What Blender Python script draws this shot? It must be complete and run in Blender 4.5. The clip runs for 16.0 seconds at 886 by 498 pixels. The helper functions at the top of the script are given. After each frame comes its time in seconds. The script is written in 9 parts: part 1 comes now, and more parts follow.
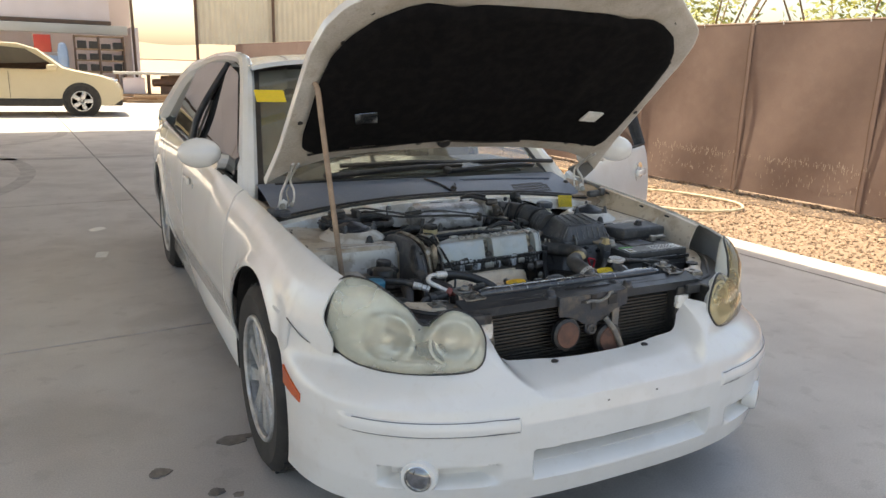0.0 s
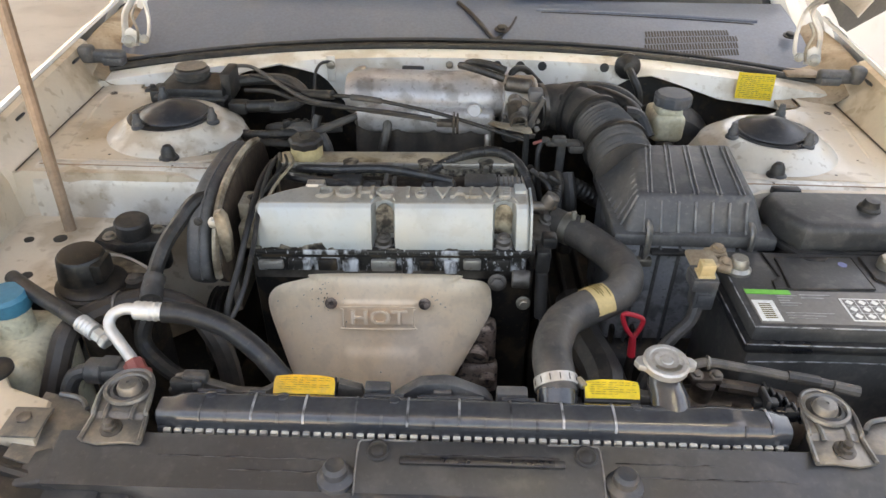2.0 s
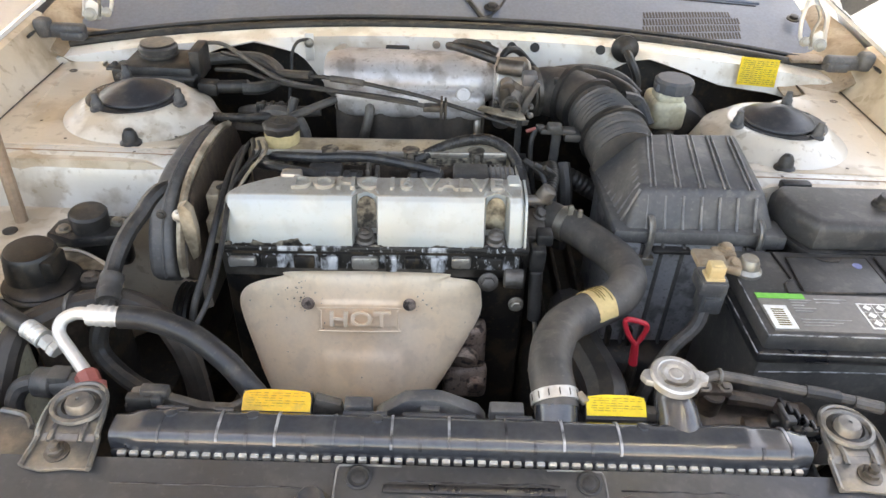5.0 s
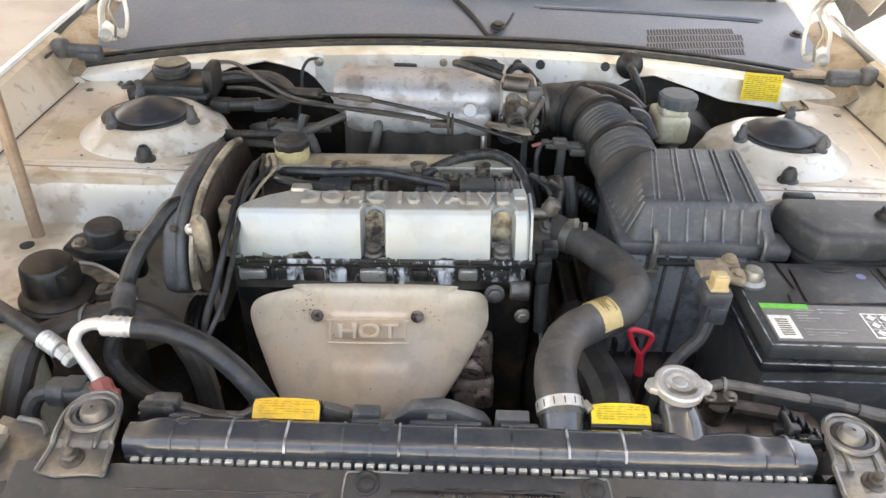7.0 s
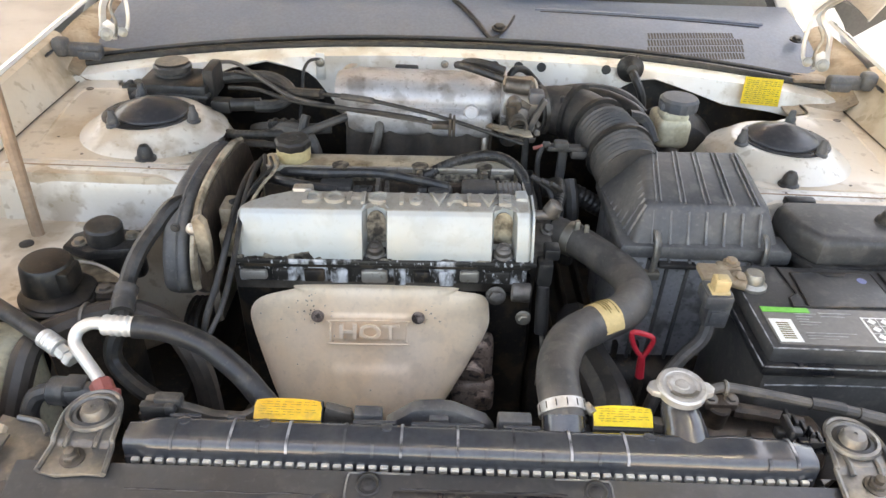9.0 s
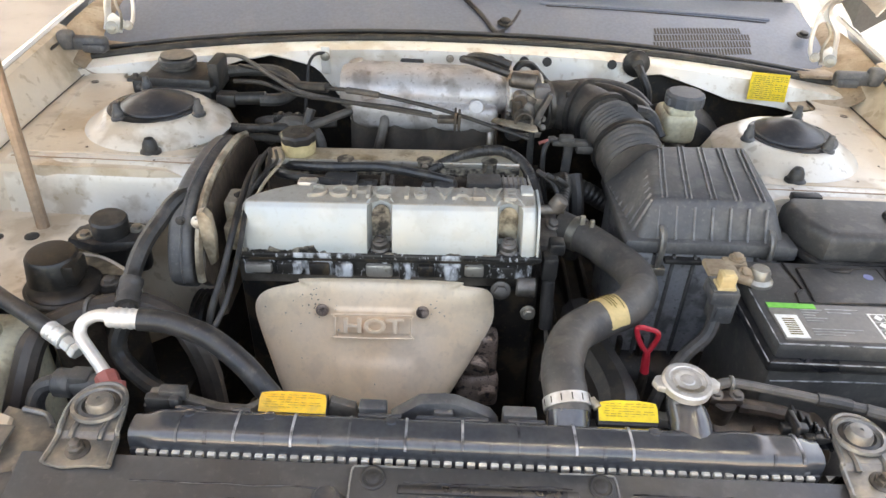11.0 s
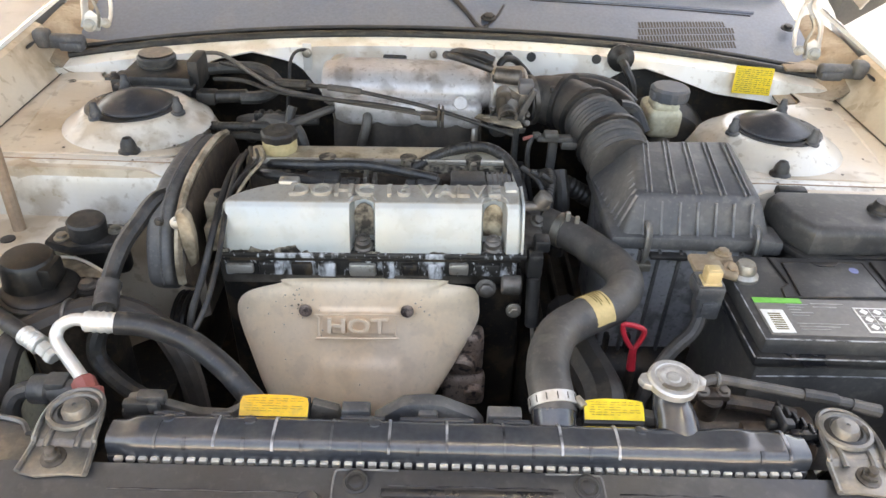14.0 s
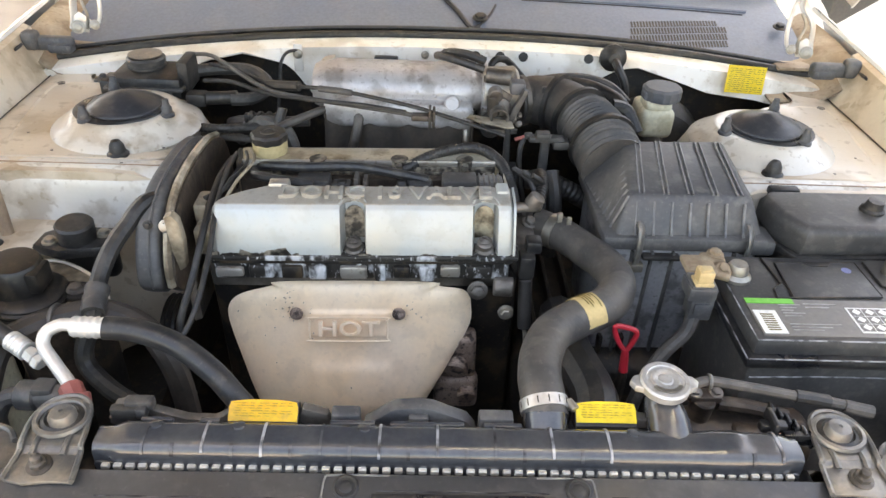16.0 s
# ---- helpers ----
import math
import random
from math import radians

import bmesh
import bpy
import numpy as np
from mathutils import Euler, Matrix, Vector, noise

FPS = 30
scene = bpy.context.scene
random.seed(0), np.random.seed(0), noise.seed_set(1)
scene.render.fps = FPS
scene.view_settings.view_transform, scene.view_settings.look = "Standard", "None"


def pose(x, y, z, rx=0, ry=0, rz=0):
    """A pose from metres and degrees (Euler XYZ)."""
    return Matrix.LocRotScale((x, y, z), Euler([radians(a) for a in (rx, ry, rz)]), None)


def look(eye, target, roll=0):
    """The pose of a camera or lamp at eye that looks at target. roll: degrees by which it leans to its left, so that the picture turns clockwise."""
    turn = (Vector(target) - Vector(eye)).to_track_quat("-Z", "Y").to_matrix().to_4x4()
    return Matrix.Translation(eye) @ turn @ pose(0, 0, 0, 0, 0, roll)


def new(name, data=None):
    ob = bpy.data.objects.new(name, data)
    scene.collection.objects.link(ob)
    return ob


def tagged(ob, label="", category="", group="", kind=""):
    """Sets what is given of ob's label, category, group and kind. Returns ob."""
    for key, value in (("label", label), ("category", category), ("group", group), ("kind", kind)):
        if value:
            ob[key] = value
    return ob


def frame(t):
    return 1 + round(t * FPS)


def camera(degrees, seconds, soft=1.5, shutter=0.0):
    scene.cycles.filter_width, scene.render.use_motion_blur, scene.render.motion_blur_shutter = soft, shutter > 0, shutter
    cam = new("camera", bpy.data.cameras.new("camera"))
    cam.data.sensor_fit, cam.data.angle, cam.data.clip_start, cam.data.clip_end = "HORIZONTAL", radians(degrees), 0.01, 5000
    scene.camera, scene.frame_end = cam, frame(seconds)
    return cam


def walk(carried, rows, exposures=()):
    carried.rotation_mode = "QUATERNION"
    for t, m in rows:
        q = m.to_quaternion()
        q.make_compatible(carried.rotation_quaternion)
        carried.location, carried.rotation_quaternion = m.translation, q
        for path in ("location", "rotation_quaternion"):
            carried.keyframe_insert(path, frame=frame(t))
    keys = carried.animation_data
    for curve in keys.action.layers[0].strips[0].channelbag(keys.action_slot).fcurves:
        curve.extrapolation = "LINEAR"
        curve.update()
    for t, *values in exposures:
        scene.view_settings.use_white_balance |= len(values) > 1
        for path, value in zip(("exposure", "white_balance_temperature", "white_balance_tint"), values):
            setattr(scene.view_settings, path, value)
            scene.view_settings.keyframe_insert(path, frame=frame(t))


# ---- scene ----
cam = camera(63.5, 16.0)
PATH = [
    (0, (-1.277, -1.648, 1.293), (-0.395, 0.078, 0.801), 1.7),
    (0.5, (-0.785, -1.375, 1.262), (-0.22, 0.442, 0.646), 3.3),
    (1, (-0.358, -1.073, 1.251), (-0.061, 0.752, 0.487), 4.3),
    (1.5, (-0.088, -0.778, 1.277), (-0.036, 1.0, 0.362), 3.6),
    (2, (-0.036, -0.529, 1.241), (-0.045, 1.137, 0.134), 1.5),
    (2.5, (-0.039, -0.473, 1.227), (-0.057, 1.17, 0.086), 2.2),
    (3, (-0.038, -0.471, 1.222), (-0.024, 1.165, 0.071), 2.1),
    (5.5, (-0.045, -0.453, 1.215), (0.009, 1.185, 0.068), 3.2),
    (6, (-0.043, -0.453, 1.215), (0.02, 1.192, 0.079), 3.4),
    (6.5, (-0.04, -0.46, 1.216), (0.007, 1.2, 0.101), 2.7),
    (7, (-0.041, -0.471, 1.217), (-0.024, 1.195, 0.11), 2.2),
    (7.5, (-0.036, -0.479, 1.218), (-0.012, 1.19, 0.116), 2.2),
    (8, (-0.037, -0.48, 1.216), (-0.017, 1.178, 0.096), 2.3),
    (8.5, (-0.041, -0.475, 1.216), (-0.009, 1.188, 0.105), 2.8),
    (9, (-0.048, -0.471, 1.215), (-0.02, 1.198, 0.115), 2.8),
    (11.5, (-0.05, -0.471, 1.212), (-0.031, 1.192, 0.101), 2.9),
    (12, (-0.047, -0.469, 1.214), (-0.02, 1.199, 0.111), 2.9),
    (12.5, (-0.047, -0.467, 1.213), (-0.013, 1.198, 0.105), 2.9),
    (13, (-0.043, -0.465, 1.211), (-0.003, 1.195, 0.096), 2.6),
    (13.5, (-0.044, -0.463, 1.209), (0.001, 1.197, 0.094), 2.8),
    (14, (-0.043, -0.461, 1.209), (0.006, 1.197, 0.091), 2.8),
    (14.5, (-0.042, -0.459, 1.206), (0.008, 1.195, 0.083), 2.7),
    (15, (-0.038, -0.457, 1.208), (0.017, 1.199, 0.087), 2.7),
    (15.5, (-0.036, -0.456, 1.209), (0.017, 1.198, 0.085), 2.4),
    (16, (-0.037, -0.455, 1.209), (0.023, 1.202, 0.09), 2.7),
]

# white balance and brightness follow the film camera's own correction
EXPO = [(0.0, 1.15, 7800, 8), (0.5, 1.2, 8400, 10), (1.0, 1.3, 9000, 12), (1.5, 1.85, 9200, 11), (2.0, 2.4, 9500, 13), (2.5, 2.75, 9400, 13), (5.5, 2.8, 9300, 13), (16.0, 2.8, 9300, 13)]
walk(cam, [(t, look(e, a, r)) for t, e, a, r in PATH], EXPO)

# ---------------------------------------------------------------- light
SUN_EL, SUN_AZ = 62.0, -18.0          # degrees; azimuth from +y towards +x
world = bpy.data.worlds.new("world")
scene.world = world
world.use_nodes = True
nt = world.node_tree
sky = nt.nodes.new("ShaderNodeTexSky")
sky.sky_type, sky.sun_disc = "NISHITA", False
sky.sun_elevation, sky.sun_rotation = radians(SUN_EL), radians(SUN_AZ)
sky.air_density, sky.dust_density = 1.0, 3.0
nt.links.new(sky.outputs[0], nt.nodes["Background"].inputs[0])
nt.nodes["Background"].inputs[1].default_value = 0.15
sun = new("sun", bpy.data.lights.new("sun", "SUN"))
sun.data.energy, sun.data.angle, sun.data.color = 4.5, radians(0.55), (1.0, 0.94, 0.85)
_d = Vector((math.sin(radians(SUN_AZ)) * math.cos(radians(SUN_EL)), math.cos(radians(SUN_AZ)) * math.cos(radians(SUN_EL)), math.sin(radians(SUN_EL))))
sun.matrix_world = look(_d * 60, (0, 0, 0))


# ---------------------------------------------------------------- materials
def mat(name, col, rough=0.5, metal=0.0, col2=None, scale=8.0, amount=0.5, bump=0.0, bscale=60.0, coat=0.0,
        rough2=None, col3=None, scale3=2.0, amount3=0.4, spec=0.5, random_tint=0.0, stretch=(1, 1, 1), fine=0.10, fscale=170.0, dirt=None):
    """A surface with two scales of variation: fine grain between col and col2, broad stains towards col3."""
    m = bpy.data.materials.new(name)
    m.use_nodes = True
    t = m.node_tree
    b = t.nodes["Principled BSDF"]
    b.inputs["Roughness"].default_value, b.inputs["Metallic"].default_value = rough, metal
    b.inputs["Coat Weight"].default_value, b.inputs["Coat Roughness"].default_value = coat, 0.06
    b.inputs["Specular IOR Level"].default_value = spec
    tc = t.nodes.new("ShaderNodeTexCoord")
    mp = t.nodes.new("ShaderNodeMapping")
    mp.inputs["Scale"].default_value = stretch
    t.links.new(tc.outputs["Object"], mp.inputs["Vector"])
    vec = mp.outputs["Vector"]

    def rgb(c):
        n = t.nodes.new("ShaderNodeRGB")
        n.outputs[0].default_value = (*c, 1)
        return n.outputs[0]

    def noise_fac(s, detail, lo, hi):
        n = t.nodes.new("ShaderNodeTexNoise")
        n.inputs["Scale"].default_value, n.inputs["Detail"].default_value = s, detail
        t.links.new(vec, n.inputs["Vector"])
        r = t.nodes.new("ShaderNodeMapRange")
        r.inputs["From Min"].default_value, r.inputs["From Max"].default_value = lo, hi
        t.links.new(n.outputs["Fac"], r.inputs["Value"])
        return r.outputs[0]

    def mix(a, c, fac, amt):
        n = t.nodes.new("ShaderNodeMix")
        n.data_type = "RGBA"
        k = t.nodes.new("ShaderNodeMath")
        k.operation = "MULTIPLY"
        k.inputs[1].default_value = amt
        t.links.new(fac, k.inputs[0])
        t.links.new(k.outputs[0], n.inputs["Factor"])
        t.links.new(a, n.inputs["A"])
        t.links.new(c, n.inputs["B"])
        return n.outputs["Result"]

    c = rgb(col)
    if col2:
        f = noise_fac(scale, 6, 0.42, 0.62)
        c = mix(c, rgb(col2), f, amount)
        if rough2 is not None:
            rr = t.nodes.new("ShaderNodeMapRange")
            rr.inputs["To Min"].default_value, rr.inputs["To Max"].default_value = rough, rough2
            t.links.new(f, rr.inputs["Value"])
            t.links.new(rr.outputs[0], b.inputs["Roughness"])
    if col3:
        c = mix(c, rgb(col3), noise_fac(scale3, 4, 0.5, 0.68), amount3)
    if dirt:                                   # sharp-edged spots, drips and dust: (colour, scale, amount)
        c = mix(c, rgb(dirt[0]), noise_fac(dirt[1], 10, 0.53, 0.62), dirt[2])
        c = mix(c, rgb(dirt[0]), noise_fac(dirt[1] * 5.3, 6, 0.60, 0.66), dirt[2] * 0.8)
    if random_tint:
        oi = t.nodes.new("ShaderNodeObjectInfo")
        hs = t.nodes.new("ShaderNodeHueSaturation")
        rr = t.nodes.new("ShaderNodeMapRange")
        rr.inputs["To Min"].default_value, rr.inputs["To Max"].default_value = 1 - random_tint, 1 + random_tint
        t.links.new(oi.outputs["Random"], rr.inputs["Value"])
        t.links.new(rr.outputs[0], hs.inputs["Value"])
        t.links.new(c, hs.inputs["Color"])
        c = hs.outputs["Color"]
    if fine:                                   # fine grain and specks
        f = noise_fac(fscale, 3, 0.3, 0.7)
        hv = t.nodes.new("ShaderNodeHueSaturation")
        fr = t.nodes.new("ShaderNodeMapRange")
        fr.inputs["To Min"].default_value, fr.inputs["To Max"].default_value = 1 - fine, 1 + fine
        t.links.new(f, fr.inputs["Value"])
        t.links.new(fr.outputs[0], hv.inputs["Value"])
        t.links.new(c, hv.inputs["Color"])
        c = hv.outputs["Color"]
    t.links.new(c, b.inputs["Base Color"])
    if bump:
        n = t.nodes.new("ShaderNodeTexNoise")
        n.inputs["Scale"].default_value, n.inputs["Detail"].default_value = bscale, 4
        t.links.new(vec, n.inputs["Vector"])
        bp = t.nodes.new("ShaderNodeBump")
        bp.inputs["Strength"].default_value, bp.inputs["Distance"].default_value = bump, 0.003
        t.links.new(n.outputs["Fac"], bp.inputs["Height"])
        t.links.new(bp.outputs[0], b.inputs["Normal"])
    return m


M = {}
M["paint"] = mat("white_paint", (0.80, 0.79, 0.755), 0.24, coat=0.9, col2=(0.75, 0.735, 0.69), scale=5, amount=0.4, col3=(0.70, 0.69, 0.67), scale3=1.3, amount3=0.3, fine=0.0, dirt=((0.66, 0.62, 0.55), 9, 0.18))
# one body paint toned per panel; bay's tan holds dirt and warm shade
M["bay"] = mat("bay_paint", (0.66, 0.558, 0.428), 0.36, coat=0.4, col2=(0.56, 0.45, 0.325), scale=9, amount=0.5, col3=(0.70, 0.645, 0.555), scale3=5, amount3=0.7, bump=0.02, bscale=140, fine=0.02, dirt=((0.30, 0.205, 0.11), 9, 0.5))
M["towermid"] = mat("domed_tower_paint", (0.68, 0.61, 0.515), 0.34, coat=0.4, col2=(0.70, 0.665, 0.60), scale=8, amount=0.7, col3=(0.58, 0.48, 0.355), scale3=7, amount3=0.5, bump=0.02, bscale=140, fine=0.02, dirt=((0.28, 0.19, 0.10), 15, 0.5))
M["tower"] = mat("tower_paint", (0.70, 0.665, 0.605), 0.34, coat=0.4, col2=(0.60, 0.53, 0.43), scale=11, amount=0.5, col3=(0.66, 0.58, 0.46), scale3=7, amount3=0.6, bump=0.02, bscale=140, fine=0.02, dirt=((0.28, 0.19, 0.10), 15, 0.5))
M["baywhite"] = mat("firewall_paint", (0.84, 0.82, 0.77), 0.38, coat=0.3, col2=(0.72, 0.66, 0.56), scale=14, amount=0.35, col3=(0.62, 0.54, 0.42), scale3=6, amount3=0.35, fine=0.0, dirt=((0.40, 0.31, 0.20), 12, 0.4))
M["black"] = mat("black_plastic", (0.015, 0.015, 0.016), 0.36, col2=(0.042, 0.038, 0.034), scale=18, amount=0.6, bump=0.08, bscale=220, rough2=0.55, dirt=((0.10, 0.088, 0.072), 48, 0.3))
M["blackgloss"] = mat("black_smooth_plastic", (0.010, 0.0105, 0.013), 0.22, col2=(0.025, 0.024, 0.022), scale=14, amount=0.5, rough2=0.5, dirt=((0.085, 0.077, 0.065), 46, 0.25))
M["rubber"] = mat("rubber", (0.019, 0.0185, 0.0185), 0.42, col2=(0.046, 0.041, 0.036), scale=20, amount=0.5, bump=0.08, bscale=120, dirt=((0.10, 0.085, 0.066), 55, 0.3))
M["hose"] = mat("hose_rubber", (0.055, 0.052, 0.05), 0.5, col2=(0.12, 0.105, 0.09), scale=25, amount=0.6, bump=0.1, bscale=150, dirt=((0.16, 0.14, 0.12), 30, 0.35))
M["greyblue"] = mat("cowl_plastic", (0.118, 0.142, 0.188), 0.42, col2=(0.135, 0.155, 0.19), scale=9, amount=0.5, col3=(0.15, 0.155, 0.17), scale3=4, amount3=0.3, bump=0.03, bscale=300, dirt=((0.18, 0.185, 0.20), 20, 0.2))
M["dark"] = mat("oily_iron", (0.010, 0.009, 0.0085), 0.5, col2=(0.035, 0.026, 0.018), scale=15, amount=0.5, bump=0.4, bscale=60, dirt=((0.09, 0.06, 0.035), 25, 0.5))
M["latch"] = mat("grimy_grey_steel", (0.060, 0.064, 0.073), 0.45, metal=0.3, col2=(0.10, 0.085, 0.07), scale=30, amount=0.6, bump=0.15, bscale=160, dirt=((0.16, 0.14, 0.115), 30, 0.4))
M["iron"] = mat("cast_aluminium_dirty", (0.22, 0.2, 0.18), 0.55, metal=0.7, col2=(0.06, 0.05, 0.04), scale=24, amount=0.8, bump=0.35, bscale=110)
M["alu"] = mat("cast_aluminium", (0.56, 0.54, 0.50), 0.42, metal=0.75, col2=(0.42, 0.38, 0.33), scale=28, amount=0.5, col3=(0.32, 0.25, 0.18), scale3=8, amount3=0.5, bump=0.15, bscale=260, fine=0.0, dirt=((0.16, 0.115, 0.07), 24, 0.5))
M["plenum"] = mat("matt_cast_aluminium", (0.68, 0.66, 0.65), 0.42, metal=0.4, col2=(0.52, 0.48, 0.45), scale=16, amount=0.6, col3=(0.40, 0.33, 0.28), scale3=9, amount3=0.55, bump=0.15, bscale=260, fine=0.06, dirt=((0.17, 0.125, 0.09), 26, 0.45))
# dark brown tone imitates the runners sinking into shade below the plenum
M["runner"] = mat("darkened_runner_casting", (0.055, 0.047, 0.042), 0.55, metal=0.1, col2=(0.10, 0.08, 0.065), scale=18, amount=0.7, bump=0.2, bscale=160, dirt=((0.10, 0.08, 0.06), 26, 0.5))
M["covertop"] = mat("oil_browned_silver_paint", (0.40, 0.385, 0.345), 0.4, metal=0.3, col2=(0.46, 0.44, 0.39), scale=14, amount=0.6, col3=(0.33, 0.265, 0.18), scale3=7, amount3=0.5, bump=0.03, bscale=200, fine=0.04, dirt=((0.16, 0.115, 0.065), 34, 0.22))
M["cover"] = mat("painted_valve_cover", (0.43, 0.475, 0.485), 0.4, metal=0.3, col2=(0.54, 0.54, 0.49), scale=14, amount=0.6, col3=(0.44, 0.37, 0.25), scale3=6, amount3=0.25, bump=0.03, bscale=200, fine=0.0, dirt=((0.24, 0.17, 0.09), 34, 0.12))
M["shield"] = mat("heat_shield_steel", (0.94, 0.735, 0.515), 0.36, metal=0.1, col2=(0.93, 0.655, 0.42), scale=4, amount=0.7, col3=(0.80, 0.685, 0.57), scale3=6, amount3=0.5, bump=0.015, bscale=90, fine=0.03, dirt=((0.34, 0.23, 0.15), 26, 0.14))
M["steel"] = mat("zinc_steel", (0.36, 0.34, 0.30), 0.42, metal=0.8, col2=(0.35, 0.29, 0.21), scale=40, amount=0.5)
M["alupipe"] = mat("dull_aluminium_pipe", (0.74, 0.73, 0.70), 0.42, metal=0.5, col2=(0.6, 0.57, 0.52), scale=50, amount=0.5, fine=0.0)
M["chrome"] = mat("bright_steel", (0.75, 0.74, 0.72), 0.2, metal=1.0, col2=(0.55, 0.53, 0.5), scale=60, amount=0.4, fine=0.0)
M["bracket"] = mat("dusty_bracket", (0.17, 0.165, 0.157), 0.36, metal=0.5, col2=(0.30, 0.268, 0.225), scale=30, amount=0.7, bump=0.15, bscale=180, dirt=((0.30, 0.27, 0.22), 60, 0.4))
M["tank"] = mat("radiator_tank_plastic", (0.050, 0.053, 0.060), 0.18, col2=(0.085, 0.083, 0.082), scale=24, amount=0.6, rough2=0.26, bump=0.015, bscale=160, coat=0.7, dirt=((0.10, 0.098, 0.094), 75, 0.12))
M["dusty"] = mat("dusty_black_plastic", (0.065, 0.066, 0.07), 0.42, col2=(0.14, 0.132, 0.12), scale=12, amount=0.6, bump=0.08, bscale=240, rough2=0.55, dirt=((0.21, 0.197, 0.175), 42, 0.3))
M["capmetal"] = mat("dull_cap_metal", (0.56, 0.545, 0.52), 0.42, metal=0.55, col2=(0.40, 0.375, 0.34), scale=70, amount=0.5, fine=0.0, dirt=((0.34, 0.30, 0.25), 60, 0.4))
M["crimp"] = mat("crimp_tabs", (0.78, 0.74, 0.66), 0.45, metal=0.4, col2=(0.4, 0.33, 0.25), scale=80, amount=0.5, random_tint=0.2)
M["yellow"] = mat("yellow_label", (0.85, 0.60, 0.02), 0.5, col2=(0.75, 0.5, 0.05), scale=40, amount=0.4)
M["orange"] = mat("faded_orange_label", (0.80, 0.42, 0.015), 0.45, col2=(0.85, 0.55, 0.03), scale=25, amount=0.6, dirt=((0.4, 0.26, 0.08), 60, 0.3))
# dust colour, lightened further to replace light the lower housing lacks
M["dustcoat"] = mat("dust_caked_plastic", (0.25, 0.255, 0.27), 0.5, col2=(0.32, 0.31, 0.30), scale=12, amount=0.7, rough2=0.65, bump=0.1, bscale=200, dirt=((0.035, 0.034, 0.033), 26, 0.6))
M["ink"] = mat("ink", (0.16, 0.12, 0.03), 0.6)
M["fadedink"] = mat("faded_ink", (0.46, 0.29, 0.025), 0.6, col2=(0.30, 0.19, 0.02), scale=120, amount=0.8)
M["paper"] = mat("white_label", (0.78, 0.77, 0.73), 0.5, col2=(0.65, 0.62, 0.56), scale=60, amount=0.4)
M["greylabel"] = mat("grey_label", (0.145, 0.132, 0.118), 0.45, col2=(0.19, 0.172, 0.152), scale=20, amount=0.5, dirt=((0.2, 0.185, 0.165), 30, 0.4))
M["green"] = mat("green_strip", (0.12, 0.5, 0.06), 0.45)
M["tan"] = mat("tan_label", (0.6, 0.44, 0.2), 0.6, col2=(0.5, 0.36, 0.17), scale=50, amount=0.5)
M["red"] = mat("red_plastic", (0.45, 0.02, 0.035), 0.4, col2=(0.3, 0.015, 0.02), scale=30, amount=0.4)
M["rednut"] = mat("red_plug", (0.35, 0.1, 0.085), 0.55, col2=(0.25, 0.09, 0.07), scale=30, amount=0.5)
M["blue"] = mat("blue_cap", (0.03, 0.20, 0.30), 0.45, col2=(0.08, 0.22, 0.3), scale=20, amount=0.4)
M["milky"] = mat("milky_plastic", (0.70, 0.66, 0.50), 0.45, col2=(0.55, 0.48, 0.32), scale=14, amount=0.6, dirt=((0.30, 0.22, 0.10), 20, 0.4))
M["cream"] = mat("cream_plastic", (0.62, 0.47, 0.24), 0.5, col2=(0.5, 0.36, 0.18), scale=30, amount=0.5)
M["corrosion"] = mat("corroded_clamp", (0.30, 0.22, 0.145), 0.7, metal=0.3, col2=(0.42, 0.34, 0.24), scale=60, amount=0.7, bump=0.4, bscale=200)
M["oilcap"] = mat("cream_cap_base", (0.55, 0.45, 0.25), 0.5, col2=(0.35, 0.27, 0.13), scale=30, amount=0.5)
M["liner"] = mat("hood_felt", (0.007, 0.007, 0.0075), 0.95, col2=(0.014, 0.0125, 0.0125), scale=30, amount=0.6, bump=0.3, bscale=160, spec=0.1)
M["tyre"] = mat("tyre_rubber", (0.028, 0.027, 0.026), 0.75, col2=(0.06, 0.054, 0.048), scale=12, amount=0.5, bump=0.1, bscale=120)
M["rim"] = mat("alloy", (0.66, 0.66, 0.65), 0.32, metal=0.55, col2=(0.35, 0.33, 0.3), scale=25, amount=0.5)
M["amber"] = mat("marker_lens", (0.62, 0.10, 0.02), 0.2, coat=0.5)
M["rust"] = mat("rusty_horn", (0.16, 0.075, 0.05), 0.7, col2=(0.08, 0.05, 0.04), scale=40, amount=0.6, bump=0.2, bscale=150)
M["fin"] = mat("condenser_fin", (0.06, 0.053, 0.046), 0.55, metal=0.3, col2=(0.05, 0.045, 0.04), scale=40, amount=0.6, random_tint=0.25)
M["reflector"] = mat("lamp_reflector", (0.88, 0.88, 0.86), 0.12, metal=0.92, col2=(0.78, 0.77, 0.72), scale=20, amount=0.4, fine=0.0)
M["housing"] = mat("lamp_housing", (0.88, 0.88, 0.82), 0.35, metal=0.1, col2=(0.70, 0.68, 0.58), scale=15, amount=0.4, fine=0.0)
M["oilycover"] = mat("oil_browned_cover", (0.54, 0.475, 0.355), 0.36, metal=0.35, col2=(0.36, 0.285, 0.18), scale=18, amount=0.7, col3=(0.62, 0.60, 0.55), scale3=7, amount3=0.5, bump=0.06, bscale=120, dirt=((0.10, 0.065, 0.03), 22, 0.5))
M["chipped"] = mat("chipped_black_paint", (0.016, 0.015, 0.014), 0.42, col2=(0.045, 0.04, 0.035), scale=60, amount=0.6, stretch=(1, 1, 0.45), bump=0.15, bscale=120, dirt=((0.55, 0.56, 0.57), 44, 0.95))
